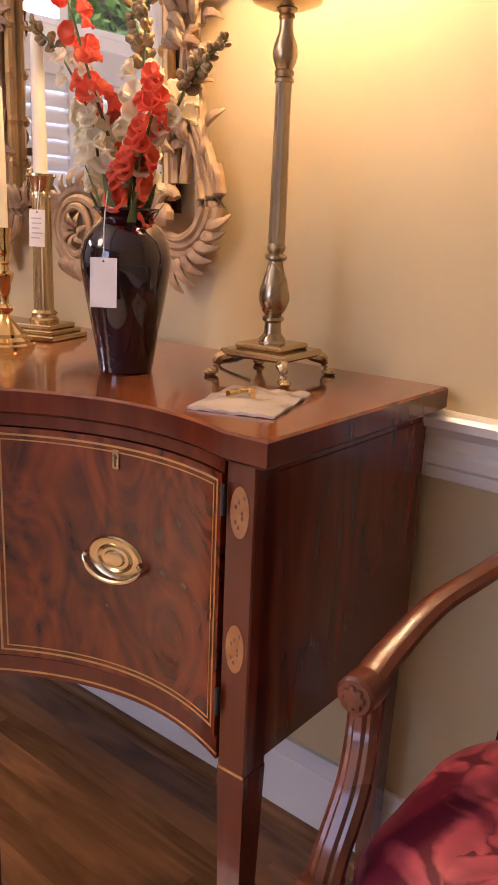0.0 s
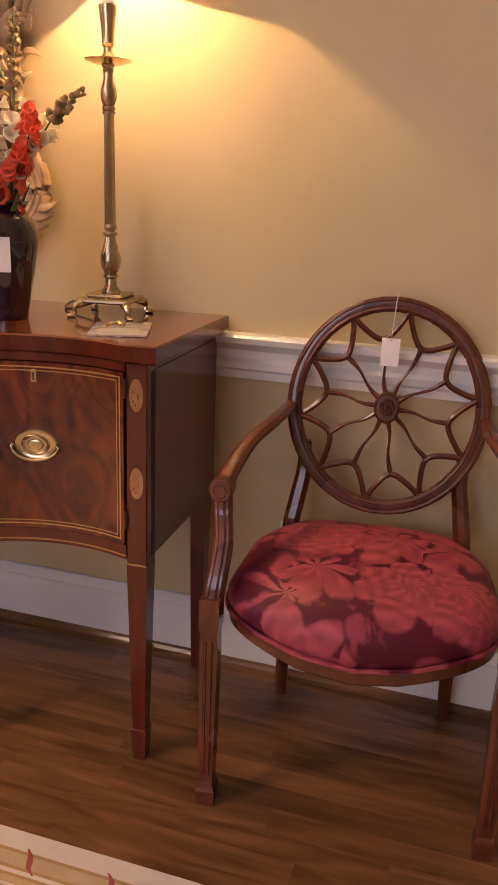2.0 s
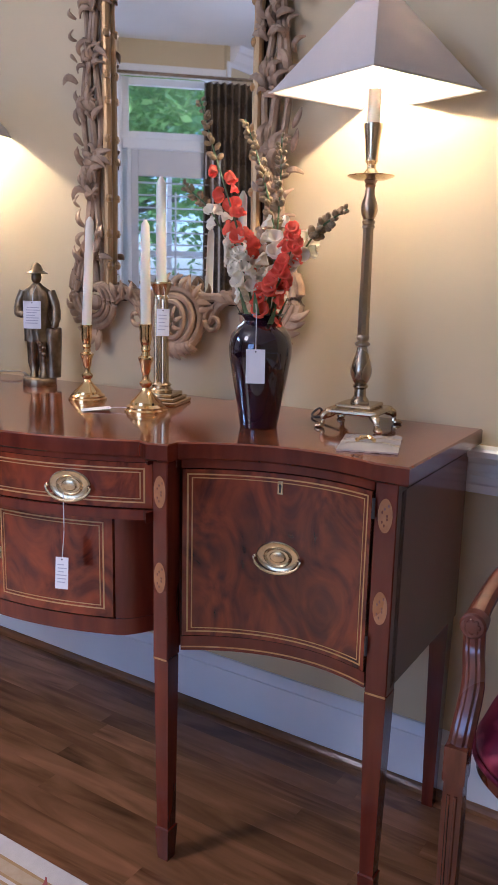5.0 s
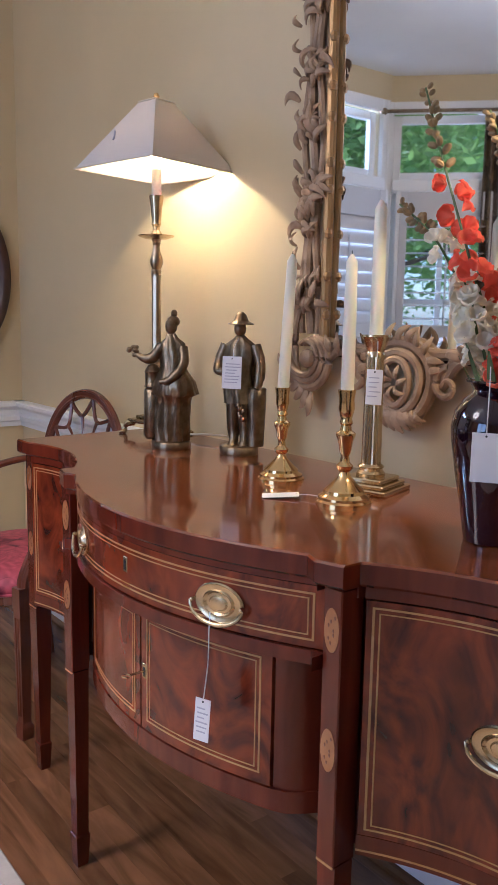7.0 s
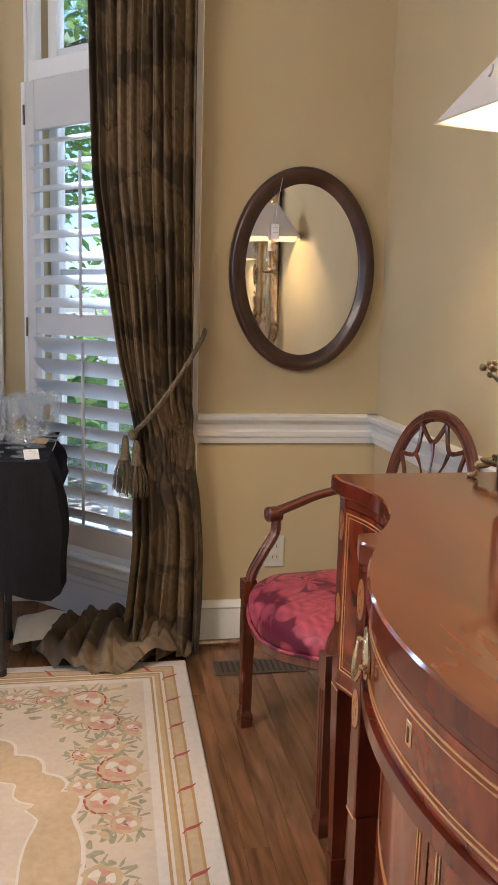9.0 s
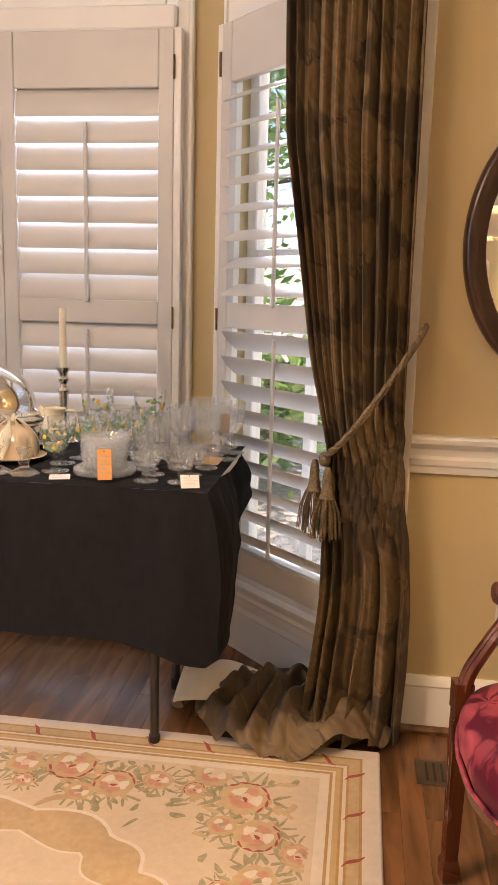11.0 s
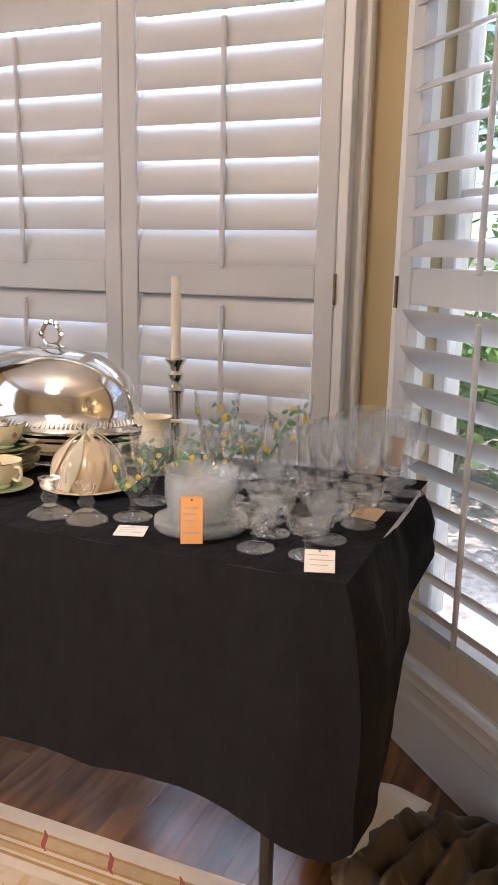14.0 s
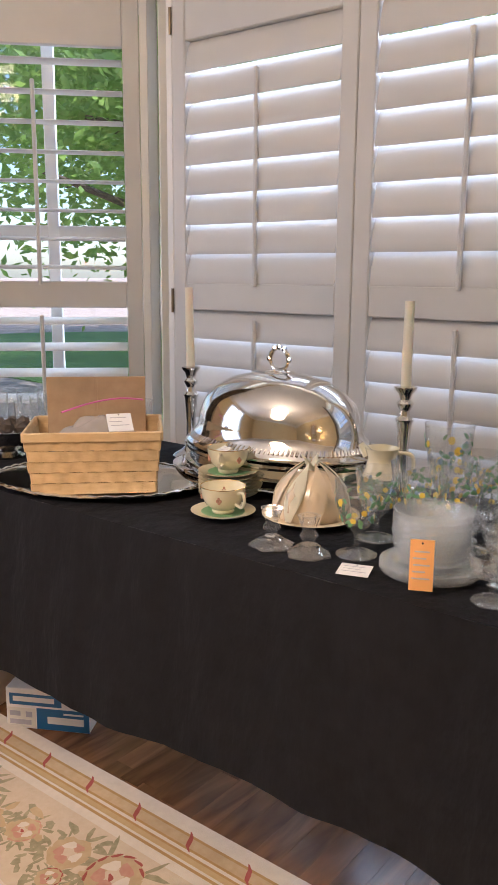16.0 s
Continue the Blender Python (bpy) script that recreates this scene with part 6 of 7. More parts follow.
candlestick("candlestick", -0.919, 0.969, ROUND, GOLD, 0.262, (0.05, 0.02), "round polished brass candlestick with a leaning taper", 0.180)
candlestick("candlestick", -0.701, 0.930, [(r * 1.05, z * 1.08) for r, z in ROUND], GOLD, 0.235, (0.0, 0.0), "round polished brass candlestick with an ivory taper", 0.194)
col = thing("column_candlestick", pose(-0.752, 1.046, SBTOP, 0, 0, 18), "brass column candlestick on a square stepped base", "candlestick")
for k, (h, z0, z1) in enumerate(((0.056, 0.0, 0.010), (0.048, 0.0102, 0.018), (0.040, 0.0182, 0.027))):
    part("base_step", G().box(-h, h, -h, h, z0, z1, 0.002), BRASS, col)
part("ring", G().lathe([(0.026, 0.0272), (0.027, 0.033), (0.022, 0.038), (0.022, 0.042), (0.025, 0.045), (0.019, 0.050)], 24), BRASS, col)
part("column", G().lathe([(0.0175, 0.050), (0.0155, 0.245)], 40, None, 0.05, 14), BRASS, col, "fluted brass column")
part("capital", G().lathe([(0.018, 0.245), (0.018, 0.250), (0.016, 0.255), (0.024, 0.278), (0.027, 0.281), (0.027, 0.285), (0.014, 0.285)], 24), BRASS, col)
part("candle", G().tube([(0, 0, 0.278), (0, 0, 0.40), (0, 0, 0.505), (0, 0, 0.52)], [0.0125, 0.012, 0.011, 0.003], 14), WAX, col, "tall ivory taper candle")
tag_on("price_tag", pose(-0.720, 1.014, SBTOP + 0.225, -3, 0, 22), 0.030, 0.062, "white price tag tied to the column candlestick", 5, string=[(0, 0, -0.004), (0, 0.006, 0.03), (-0.004, 0.015, 0.05)])
tag_on("price_tag", pose(-0.772, 0.890, SBTOP + 0.006, -86, 0, -40), 0.035, 0.065, "blank white price tag lying by the brass candlestick", 0, string=[(0, 0, -0.004), (0.01, 0.0, 0.02), (0.03, 0, 0.04)])

# ---- bag of lamp fittings ----
bag = thing("plastic_bag", pose(-0.142, 0.916, SBTOP, 0, 0, 20), "small clear plastic bag with brass fittings", "bag")
POLYM = mat("cloudy_polythene", (0.75, 0.68, 0.62), (0.80, 0.74, 0.69), (30, 30, 30), 0.2, trans=0.55, stain=0.1)
part("film", G().grid(lambda a, b: (-0.055 + 0.11 * a, -0.075 + 0.15 * b, 0.004 + 0.004 * noise.noise(Vector((a * 5, b * 5, 1))) + 0.004 * math.sin(math.pi * a) * math.sin(math.pi * b)), 16, 16, (0, 0, -0.003)), POLYM, bag, "", 60)
for i, (x, y, a) in enumerate(((-0.012, 0.005, 0.4), (0.004, -0.012, 2.0), (-0.02, -0.016, 1.2))):
    part("fitting", G().tube([(x - 0.009 * math.cos(a), y - 0.009 * math.sin(a), 0.013), (x + 0.009 * math.cos(a), y + 0.009 * math.sin(a), 0.013)], [0.004, 0.003], 8).ell((x + 0.009 * math.cos(a), y + 0.009 * math.sin(a), 0.0135), (0.0055, 0.0055, 0.004), 8), GOLD, bag)


# ---- statuettes ----
def robe(g, cx, cy, rows, flutes, amp, n=36, ph=0.0):
    """A draped body: rows of (z, half width, half depth, shift x, shift y)."""
    v = []
    for z, a, b, dx, dy in rows:
        for i in range(n):
            t = 2 * math.pi * i / n
            k = 1 + amp * math.sin(flutes * t + ph + 26 * z) + 0.5 * amp * math.sin(2 * flutes * t - 45 * z)
            v.append((cx + dx + a * k * math.cos(t), cy + dy + b * k * math.sin(t), z))
    R_ = len(rows)
    g.add(v, [(k * n + i, k * n + (i + 1) % n, (k + 1) * n + (i + 1) % n, (k + 1) * n + i) for k in range(R_ - 1) for i in range(n)] + [tuple(range(n - 1, -1, -1)), tuple((R_ - 1) * n + i for i in range(n))])


g = G().lathe([(0.046, 0.0), (0.047, 0.004), (0.047, 0.016), (0.044, 0.019)], 28)
robe(g, 0, 0, [(0.019, 0.040, 0.034, 0, 0), (0.05, 0.044, 0.036, 0, 0), (0.10, 0.042, 0.034, 0.004, 0), (0.122, 0.041, 0.034, 0.006, 0), (0.130, 0.053, 0.042, 0.010, 0), (0.16, 0.046, 0.036, 0.008, 0), (0.195, 0.028, 0.023, 0.004, 0), (0.225, 0.031, 0.022, 0.003, 0), (0.25, 0.030, 0.019, 0.002, 0), (0.262, 0.014, 0.012, 0.001, 0), (0.272, 0.009, 0.009, 0, 0)], 8, 0.10)
g.ell((0.0, -0.003, 0.289), (0.0145, 0.016, 0.020), 12).ell((0.003, 0.003, 0.300), (0.016, 0.016, 0.014), 12).ell((0.004, 0.005, 0.318), (0.0085, 0.0085, 0.010), 10).ell((0.008, -0.006, 0.322), (0.006, 0.006, 0.005), 8)
g.tube(curve([(-0.024, 0, 0.245), (-0.045, -0.006, 0.215), (-0.066, -0.012, 0.212), (-0.085, -0.014, 0.222)], 4), [0.012, 0.0125, 0.013, 0.0135, 0.014, 0.014, 0.013, 0.012, 0.010, 0.009, 0.008, 0.007, 0.006], 10)
for i in range(8):
    g.ell((-0.093 + 0.008 * math.cos(i * 1.9), -0.014 + 0.008 * math.sin(i * 2.3), 0.228 + 0.010 * math.sin(i * 1.3)), (0.0075, 0.006, 0.006), 7)
g.tube(curve([(0.028, 0, 0.24), (0.036, -0.014, 0.20), (0.012, -0.034, 0.165), (-0.012, -0.038, 0.160)], 4), [0.013] * 4 + [0.012] * 4 + [0.009] * 3 + [0.006] * 2, 10)
g.lathe([(0.021, 0.145), (0.021, 0.148), (0.019, 0.150), (0.019, 0.178), (0.021, 0.181), (0.012, 0.196), (0.003, 0.200)], 10, Matrix.Translation((-0.046, -0.006, 0)))
g.box(-0.066, -0.030, -0.022, 0.012, 0.019, 0.145, 0.008)
solid("statuette", g, BRONZE, pose(-1.358, 0.988, SBTOP, 0, 0, 34), "dark bronze statuette of a robed woman with flowers", "statuette", "pair of bronze statuettes", smooth=60)
g = G().lathe([(0.044, 0.0), (0.045, 0.004), (0.045, 0.018), (0.042, 0.021)], 28)
for s in (-1, 1):
    robe(g, 0.014 * s, 0, [(0.021, 0.011, 0.018, 0, -0.006), (0.035, 0.010, 0.011, 0, 0), (0.06, 0.016, 0.016, 0, 0), (0.10, 0.017, 0.018, 0, 0), (0.14, 0.018, 0.019, 0, 0)], 5, 0.06, 18)
robe(g, 0, 0, [(0.118, 0.040, 0.028, 0.002, 0), (0.15, 0.037, 0.027, 0, 0), (0.19, 0.032, 0.024, 0, 0), (0.225, 0.038, 0.024, 0, 0), (0.25, 0.036, 0.021, 0, 0), (0.264, 0.016, 0.013, 0, 0), (0.272, 0.009, 0.009, 0, 0)], 6, 0.10)
g.ell((0, -0.004, 0.287), (0.014, 0.016, 0.019), 12).lathe([(0.029, 0.296), (0.029, 0.298), (0.018, 0.304), (0.012, 0.318), (0.004, 0.325)], 16)
g.tube(curve([(-0.036, 0, 0.25), (-0.050, -0.006, 0.21), (-0.040, -0.028, 0.19), (-0.018, -0.034, 0.195)], 4), [0.013] * 4 + [0.012] * 4 + [0.009] * 3 + [0.007] * 2, 10)
g.tube(curve([(0.036, 0, 0.25), (0.050, -0.004, 0.21), (0.052, -0.014, 0.17), (0.048, -0.018, 0.155)], 4), [0.013] * 4 + [0.0125] * 4 + [0.010] * 3 + [0.008] * 2, 10)
g.lathe([(0.020, 0.021), (0.022, 0.08), (0.024, 0.125), (0.024, 0.152), (0.021, 0.155)], 14, Matrix.Translation((0.038, 0.004, 0)))
for i in range(6):
    g.ell((0.016 + 0.006 * math.cos(i * 2), -0.03 + 0.004 * math.sin(i), 0.085 + 0.006 * i), (0.007, 0.006, 0.007), 7)
solid("statuette", g, BRONZE, pose(-1.202, 1.075, SBTOP, 0, 0, 30), "dark bronze statuette of a robed man in a pointed hat", "statuette", "pair of bronze statuettes", smooth=60)
tag_on("price_tag", pose(-1.181, 1.037, SBTOP + 0.226, -3, 0, 30), 0.047, 0.072, "white price tag with writing on the statuette", 7, string=[(0, 0.004, -0.004), (0.002, 0.006, 0.02), (0.006, 0.02, 0.04)])

# ---- outlets, vent ----


def outlet(m, label):
    o = thing("wall_outlet", m, label, "outlet")
    part("plate", G().box(-0.036, 0.036, -0.006, 0.0, -0.058, 0.058, 0.003), PLASTIC, o)
    for z in (-0.02, 0.02):
        f = part("socket", G().box(-0.016, 0.016, -0.0085, -0.0061, z - 0.014, z + 0.014, 0.002), PLASTIC, o)
        part("slot", G().box(-0.008, -0.006, -0.0092, -0.008, z - 0.005, z + 0.006).box(0.006, 0.008, -0.0092, -0.008, z - 0.005, z + 0.006), SLOT, f)


outlet(pose(NX, 0.876, 0.341, 0, 0, 90), "ivory duplex wall outlet under the chair rail")
outlet(pose(0.150, NY, 0.345), "ivory duplex wall outlet behind the armchair")
vent = thing("floor_vent", pose(-2.705, 0.79, 0.0), "brown metal floor register in the oak floor", "vent")
part("frame", G().box(-0.055, 0.055, -0.155, 0.155, 0.0, 0.004, 0.001), BROWNM, vent)
for i in range(14):
    part("slat", G().box(-0.040, 0.040, -0.130 + i * 0.0195, -0.1235 + i * 0.0195, 0.0042, 0.0052), SLOT, vent)

# ---- on the black table ----
random.seed(31)
TT = TZ + 0.0035


def vessel(name, prof, material, x, y, label, category, group="", n=42, turn=0.0, cut=0.0):
    t = thing(name, pose(x, y, TT, 0, 0, turn), label, category, group)
    part("body", G().lathe(prof, n, None, cut, 14), material, t)
    return t


COUPE = [(0.030, 0.0), (0.030, 0.0015), (0.012, 0.004), (0.0055, 0.008), (0.005, 0.020), (0.009, 0.024), (0.005, 0.028), (0.012, 0.032), (0.030, 0.040), (0.037, 0.056), (0.039, 0.072), (0.0378, 0.072), (0.0355, 0.056), (0.028, 0.042), (0.010, 0.035), (1e-4, 0.034)]
coupe = vessel("coupe_glass", COUPE, GLASS, -2.640, -0.061, "stemmed cut crystal coupe glass", "glass", "crystal coupes", cut=0.025)
for x, y in ((-2.645, 0.023), (-2.715, -0.063), (-2.725, 0.031), (-2.800, -0.013), (-2.820, 0.055), (-2.770, -0.093)):
    copy_thing(coupe, pose(x, y, TT))
GOBLET = [(0.034, 0.0), (0.034, 0.0015), (0.014, 0.004), (0.0055, 0.010), (0.005, 0.034), (0.008, 0.040), (0.020, 0.050), (0.031, 0.070), (0.036, 0.095), (0.039, 0.125), (0.0378, 0.125), (0.0345, 0.095), (0.029, 0.071), (0.018, 0.053), (1e-4, 0.046)]
goblet = vessel("painted_goblet", GOBLET, GLASS, -2.690, -0.311, "clear goblet painted with green leaves and yellow flowers", "goblet", "painted goblets")
for key, material, count, r0, r1 in (("painted_leaf", GRN, 26, 0.006, 0.010), ("painted_flower", YEL, 9, 0.006, 0.0085), ("painted_berry", BLU, 9, 0.004, 0.006)):
    g = G()
    for i in range(count):
        z = random.uniform(0.056, 0.106)
        r = piece(z, ((0.05, 0.0205), (0.07, 0.0315), (0.095, 0.0365), (0.125, 0.0395))) + 0.0006
        a = random.uniform(0, 6.283)
        s = random.uniform(r0, r1)
        q = Matrix.Translation((r * math.cos(a), r * math.sin(a), z)) @ Matrix.Rotation(a, 4, "Z") @ Matrix.Rotation(random.uniform(0, 3), 4, "X")
        g.lathe([(1.0, -0.3), (0.6, 0.6), (1e-4, 1.0)], 6, q @ Matrix.Rotation(radians(90), 4, "Y") @ Matrix.Diagonal((s * (0.45 if key == "painted_leaf" else 0.8), s * 0.9, 0.0008, 1)))
    tagged(part(key, g, material, goblet), kind="stuff")
for x, y in ((-2.785, -0.328), (-2.800, -0.248), (-2.865, -0.303), (-2.864, -0.212), (-2.950, -0.267), (-2.965, -0.187), (-3.030, -0.242)):
    copy_thing(goblet, pose(x, y, TT, 0, 0, random.uniform(0, 360)))
for x, y in ((-3.075, -0.167), (-3.045, -0.317)):
    c = copy_thing(goblet, pose(x, y, TT, 0, 0, random.uniform(0, 360)))
    c.scale = (1.25, 1.25, 1.35)
TUMBLER = [(0.028, 0.0), (0.030, 0.001), (0.031, 0.01), (0.036, 0.120), (0.0348, 0.120), (0.0298, 0.012), (1e-4, 0.010)]
tumbler = vessel("tumbler", TUMBLER, GLASS, -3.020, -0.092, "plain clear glass tumbler", "glass", "clear tumblers")
for x, y in ((-2.950, -0.107), (-3.090, -0.082), (-3.100, -0.192), (-2.98, -1.36), (-3.05, -1.30), (-3.06, -1.42), (-2.96, -1.46), (-3.03, -1.52), (-2.88, -1.42), (-2.90, -1.53), (-3.11, -1.36), (-3.11, -1.50), (-3.09, -1.22), (-3.02, -1.60), (-2.92, -1.62)):
    copy_thing(tumbler, pose(x, y, TT))
SMALL = [(0.026, 0.0), (0.026, 0.0012), (0.010, 0.003), (0.0045, 0.008), (0.0042, 0.036), (0.008, 0.041), (0.020, 0.052), (0.023, 0.066), (0.0235, 0.085), (0.0225, 0.085), (0.0218, 0.066), (0.018, 0.053), (1e-4, 0.043)]
small = vessel("liqueur_glass", SMALL, GLASS, -2.770, -0.158, "small stemmed liqueur glass", "glass", "liqueur glasses")
for x, y in ((-2.815, -0.108), (-2.830, -0.168), (-2.870, -0.118), (-2.900, -0.147), (-2.765, -0.218)):
    copy_thing(small, pose(x, y, TT))
WINE = [(0.033, 0.0), (0.033, 0.0015), (0.013, 0.004), (0.0055, 0.010), (0.005, 0.055), (0.008, 0.062), (0.018, 0.068), (0.029, 0.085), (0.033, 0.110), (0.0335, 0.150), (0.0323, 0.150), (0.0315, 0.110), (0.027, 0.086), (0.015, 0.071), (1e-4, 0.065)]
wine = thing("wine_glass", pose(-2.930, 0.028, TT), "tall cut crystal wine glass", "wine glass", "cut crystal wine glasses")
part("body", G().lathe(WINE, 28, None, 0.018, 14), GLASS, wine)
for x, y in ((-2.900, -0.032), (-2.970, -0.032), (-3.000, 0.038), (-3.040, -0.022), (-3.080, 0.043), (-2.870, 0.042), (-3.115, -0.012), (-3.130, 0.058), (-2.950, 0.083), (-3.050, 0.088)):
    copy_thing(wine, pose(x, y, TT, 0, 0, random.uniform(0, 360)))
# stack of frosted plates and bowls with an orange tag
plates = thing("plate_stack", pose(-2.690, -0.180, TT), "stack of frosted pressed glass plates", "plates")
for i in range(4):
    part("plate", G().lathe([(0.045, 0.004 * i), (0.076, 0.004 * i + 0.005), (0.078, 0.004 * i + 0.007), (0.074, 0.004 * i + 0.007), (0.044, 0.004 * i + 0.0025), (1e-4, 0.004 * i + 0.0025)], 40), FROST, plates)
bowls = thing("bowl_stack", pose(-2.690, -0.180, TT + 0.0165), "stack of frosted pressed glass bowls", "bowls")
for i in range(6):
    z = 0.010 * i
    part("bowl", G().lathe([(0.038, z), (0.052, z + 0.008), (0.058, z + 0.030), (0.0605, z + 0.036), (0.058, z + 0.036), (0.055, z + 0.030), (0.048, z + 0.010), (1e-4, z + 0.004)], 40, None, 0.012, 20), FROST, bowls)
tag_on("orange_price_tag", pose(-2.606, -0.155, TT + 0.080, -8, 0, 116), 0.034, 0.074, "orange paper price tag against the plate stack", 5, ORANGE)
tag_on("price_tag", pose(-2.598, 0.057, TT + 0.030, -38, 0, 108), 0.044, 0.034, "white paper price tag propped on a coupe glass", 3)
tag_on("price_tag", pose(-2.640, -0.279, TT + 0.004, -87, 0, 108), 0.050, 0.044, "white paper price tag lying by a goblet", 3)
tag_on("kraft_price_tag", pose(-3.000, 0.073, TT + 0.12, -6, 0, 75), 0.030, 0.055, "brown paper price tag among the wine glasses", 0, CARD)
tag_on("kraft_price_tag", pose(-2.860, 0.069, TT + 0.022, -70, 0, 75), 0.05, 0.035, "brown paper price tag lying by the wine glasses", 0, CARD)
# glass candle holders
holder = thing("glass_candle_holder", pose(-2.640, -0.447, TT, 0, 0, 15), "clear faceted glass candle holder", "candle holder", "pair of glass candle holders")
part("foot", G().lathe([(0.040, 0.0), (0.040, 0.003), (0.026, 0.010), (0.015, 0.017)], 6), GLASS, holder)
part("stem", G().lathe([(0.013, 0.0172), (0.010, 0.022), (0.016, 0.032), (0.010, 0.042), (0.013, 0.048), (0.018, 0.062), (0.020, 0.066), (0.012, 0.066), (0.011, 0.052), (1e-4, 0.050)], 8), GLASS, holder)
copy_thing(holder, pose(-2.642, -0.373, TT, 0, 0, 40))


# silver dome on its tray
def oval_ring(prof, ax, ay, n=64):
    v = []
    for r, z in prof:
        for i in range(n):
            a = 2 * math.pi * i / n
            v.append((ax * r * math.cos(a), ay * r * math.sin(a), z))
    R_ = len(prof)
    f = [(k * n + i, k * n + (i + 1) % n, (k + 1) * n + (i + 1) % n, (k + 1) * n + i) for k in range(R_ - 1) for i in range(n)]
    f += [tuple(range(n - 1, -1, -1)), tuple((R_ - 1) * n + i for i in range(n))]
    return v, f


DM = pose(-3.005, -0.700, TT)
tray = thing("silver_tray", DM, "oval silver tray with a reeded rim under the dish cover", "tray")
part("plate", G().add(*oval_ring([(0.70, 0.0), (0.96, 0.010), (1.0, 0.014), (1.0, 0.017), (0.96, 0.014), (0.70, 0.005)], 0.152, 0.285)), SILVER, tray)
dome = thing("dish_cover", DM @ Matrix.Translation((0, 0, 0.0145)), "oval domed silver dish cover with a ring handle", "dish cover")
part("well", G().add(*oval_ring([(0.80, 0.0), (0.96, 0.004), (1.02, 0.020), (1.02, 0.026), (0.97, 0.030), (0.95, 0.045), (1.0, 0.052), (1.0, 0.058), (0.94, 0.062)], 0.155, 0.232)), SILVER, dome)
part("dome", G().add(*oval_ring([(0.985, 0.063), (1.0, 0.068), (0.985, 0.073), (0.95, 0.078), (0.93, 0.084), (0.905, 0.092), (0.87, 0.100), (0.855, 0.115), (0.83, 0.140), (0.77, 0.168), (0.66, 0.192), (0.5, 0.212), (0.3, 0.224), (0.12, 0.229)], 0.155, 0.236)), SILVER, dome, "polished silver dome", 60)
gad = G()
for i in range(130):
    a = 2 * math.pi * i / 130
    gad.tube([(0.1475 * math.cos(a), 0.224 * math.sin(a), 0.079), (0.140 * math.cos(a + 0.03), 0.213 * math.sin(a + 0.03), 0.089)], 0.0028, 6)
tagged(part("gadroon_band", gad, SILVER, dome, "gadrooned silver band"), kind="stuff")
part("handle_leaf", G().add(*oval_ring([(1.0, 0.226), (0.8, 0.231), (0.4, 0.235)], 0.030, 0.042)), SILVER, dome)
g = G().tube([(0, 0.024 * math.cos(a), 0.256 + 0.024 * math.sin(a)) for a in [2 * math.pi * i / 28 for i in range(28)]], [0.0045 + 0.001 * math.sin(3 * 2 * math.pi * i / 28) for i in range(28)], 8, closed=True, up=(1, 0, 0))
for a in (math.pi / 2, math.pi / 2 - 0.5, math.pi / 2 + 0.5, 0, math.pi):
    g.ell((0, 0.026 * math.cos(a), 0.256 + 0.026 * math.sin(a)), (0.006, 0.007, 0.007), 8)
part("ring_handle", g, SILVER, dome, "silver leaf-wrapped ring handle")

# silver candlesticks with short tapers
SST = [(0.045, 0.0), (0.046, 0.004), (0.040, 0.010), (0.028, 0.016), (0.016, 0.026), (0.012, 0.034), (0.018, 0.040), (0.012, 0.046), (0.012, 0.100), (0.016, 0.150), (0.020, 0.158), (0.012, 0.166), (0.010, 0.176), (0.015, 0.184), (0.018, 0.192), (0.011, 0.200), (0.015, 0.212), (0.022, 0.220), (0.024, 0.226), (0.012, 0.228)]
for x, y, lean, h in ((-3.085, -0.436, (0, 0), 0.178), (-3.065, -1.012, (0.01, 0.035), 0.196)):
    c = thing("silver_candlestick", pose(x, y, TT), "silver candlestick with a pale green taper candle", "candlestick", "pair of silver candlesticks")
    part("stick", G().lathe(SST, 32), SILVER, c)
    d = Vector((-lean[0], -lean[1], 1))
    b = Vector((0, 0, 0.222))
    part("candle", G().tube([b, b + d * h * 0.5, b + d * h], [0.0108, 0.0105, 0.0100], 12), WAX, c, "pale green taper candle")
# tea things
CUP = [(0.020, 0.0), (0.022, 0.004), (0.021, 0.008), (0.034, 0.018), (0.041, 0.034), (0.044, 0.052), (0.0425, 0.052), (0.039, 0.034), (0.032, 0.020), (1e-4, 0.012)]
SAUCER = [(0.022, 0.0), (0.030, 0.003), (0.058, 0.009), (0.062, 0.012), (0.058, 0.0115), (0.030, 0.006), (1e-4, 0.005)]


def teacup(x, y, z, turn, label):
    c = thing("teacup", pose(x, y, z, 0, 0, turn), label, "teacup", "cream teacups")
    part("bowl", G().lathe(CUP, 32), CREAM, c)
    part("gilt_rim", G().tube([(0.0433 * math.cos(a), 0.0433 * math.sin(a), 0.052) for a in [2 * math.pi * i / 32 for i in range(32)]], 0.0009, 5, closed=True), GOLD, c)
    part("handle", G().tube(curve([(0.040, 0, 0.044), (0.056, 0, 0.046), (0.060, 0, 0.032), (0.052, 0, 0.020), (0.036, 0, 0.022)], 5), 0.003, 8, up=(0, 1, 0)), CREAM, c)
    g = G()
    for a in (-2.4, -0.9, 0.9, 2.4):
        for k in range(4):
            g.ell((0.0405 * math.cos(a + 0.07 * math.cos(k * 1.6)), 0.0405 * math.sin(a + 0.07 * math.cos(k * 1.6)), 0.032 + 0.004 * math.sin(k * 1.6)), (0.003, 0.003, 0.0035), 6)
    tagged(part("painted_rose", g, RUG_ROSE, c), kind="stuff")


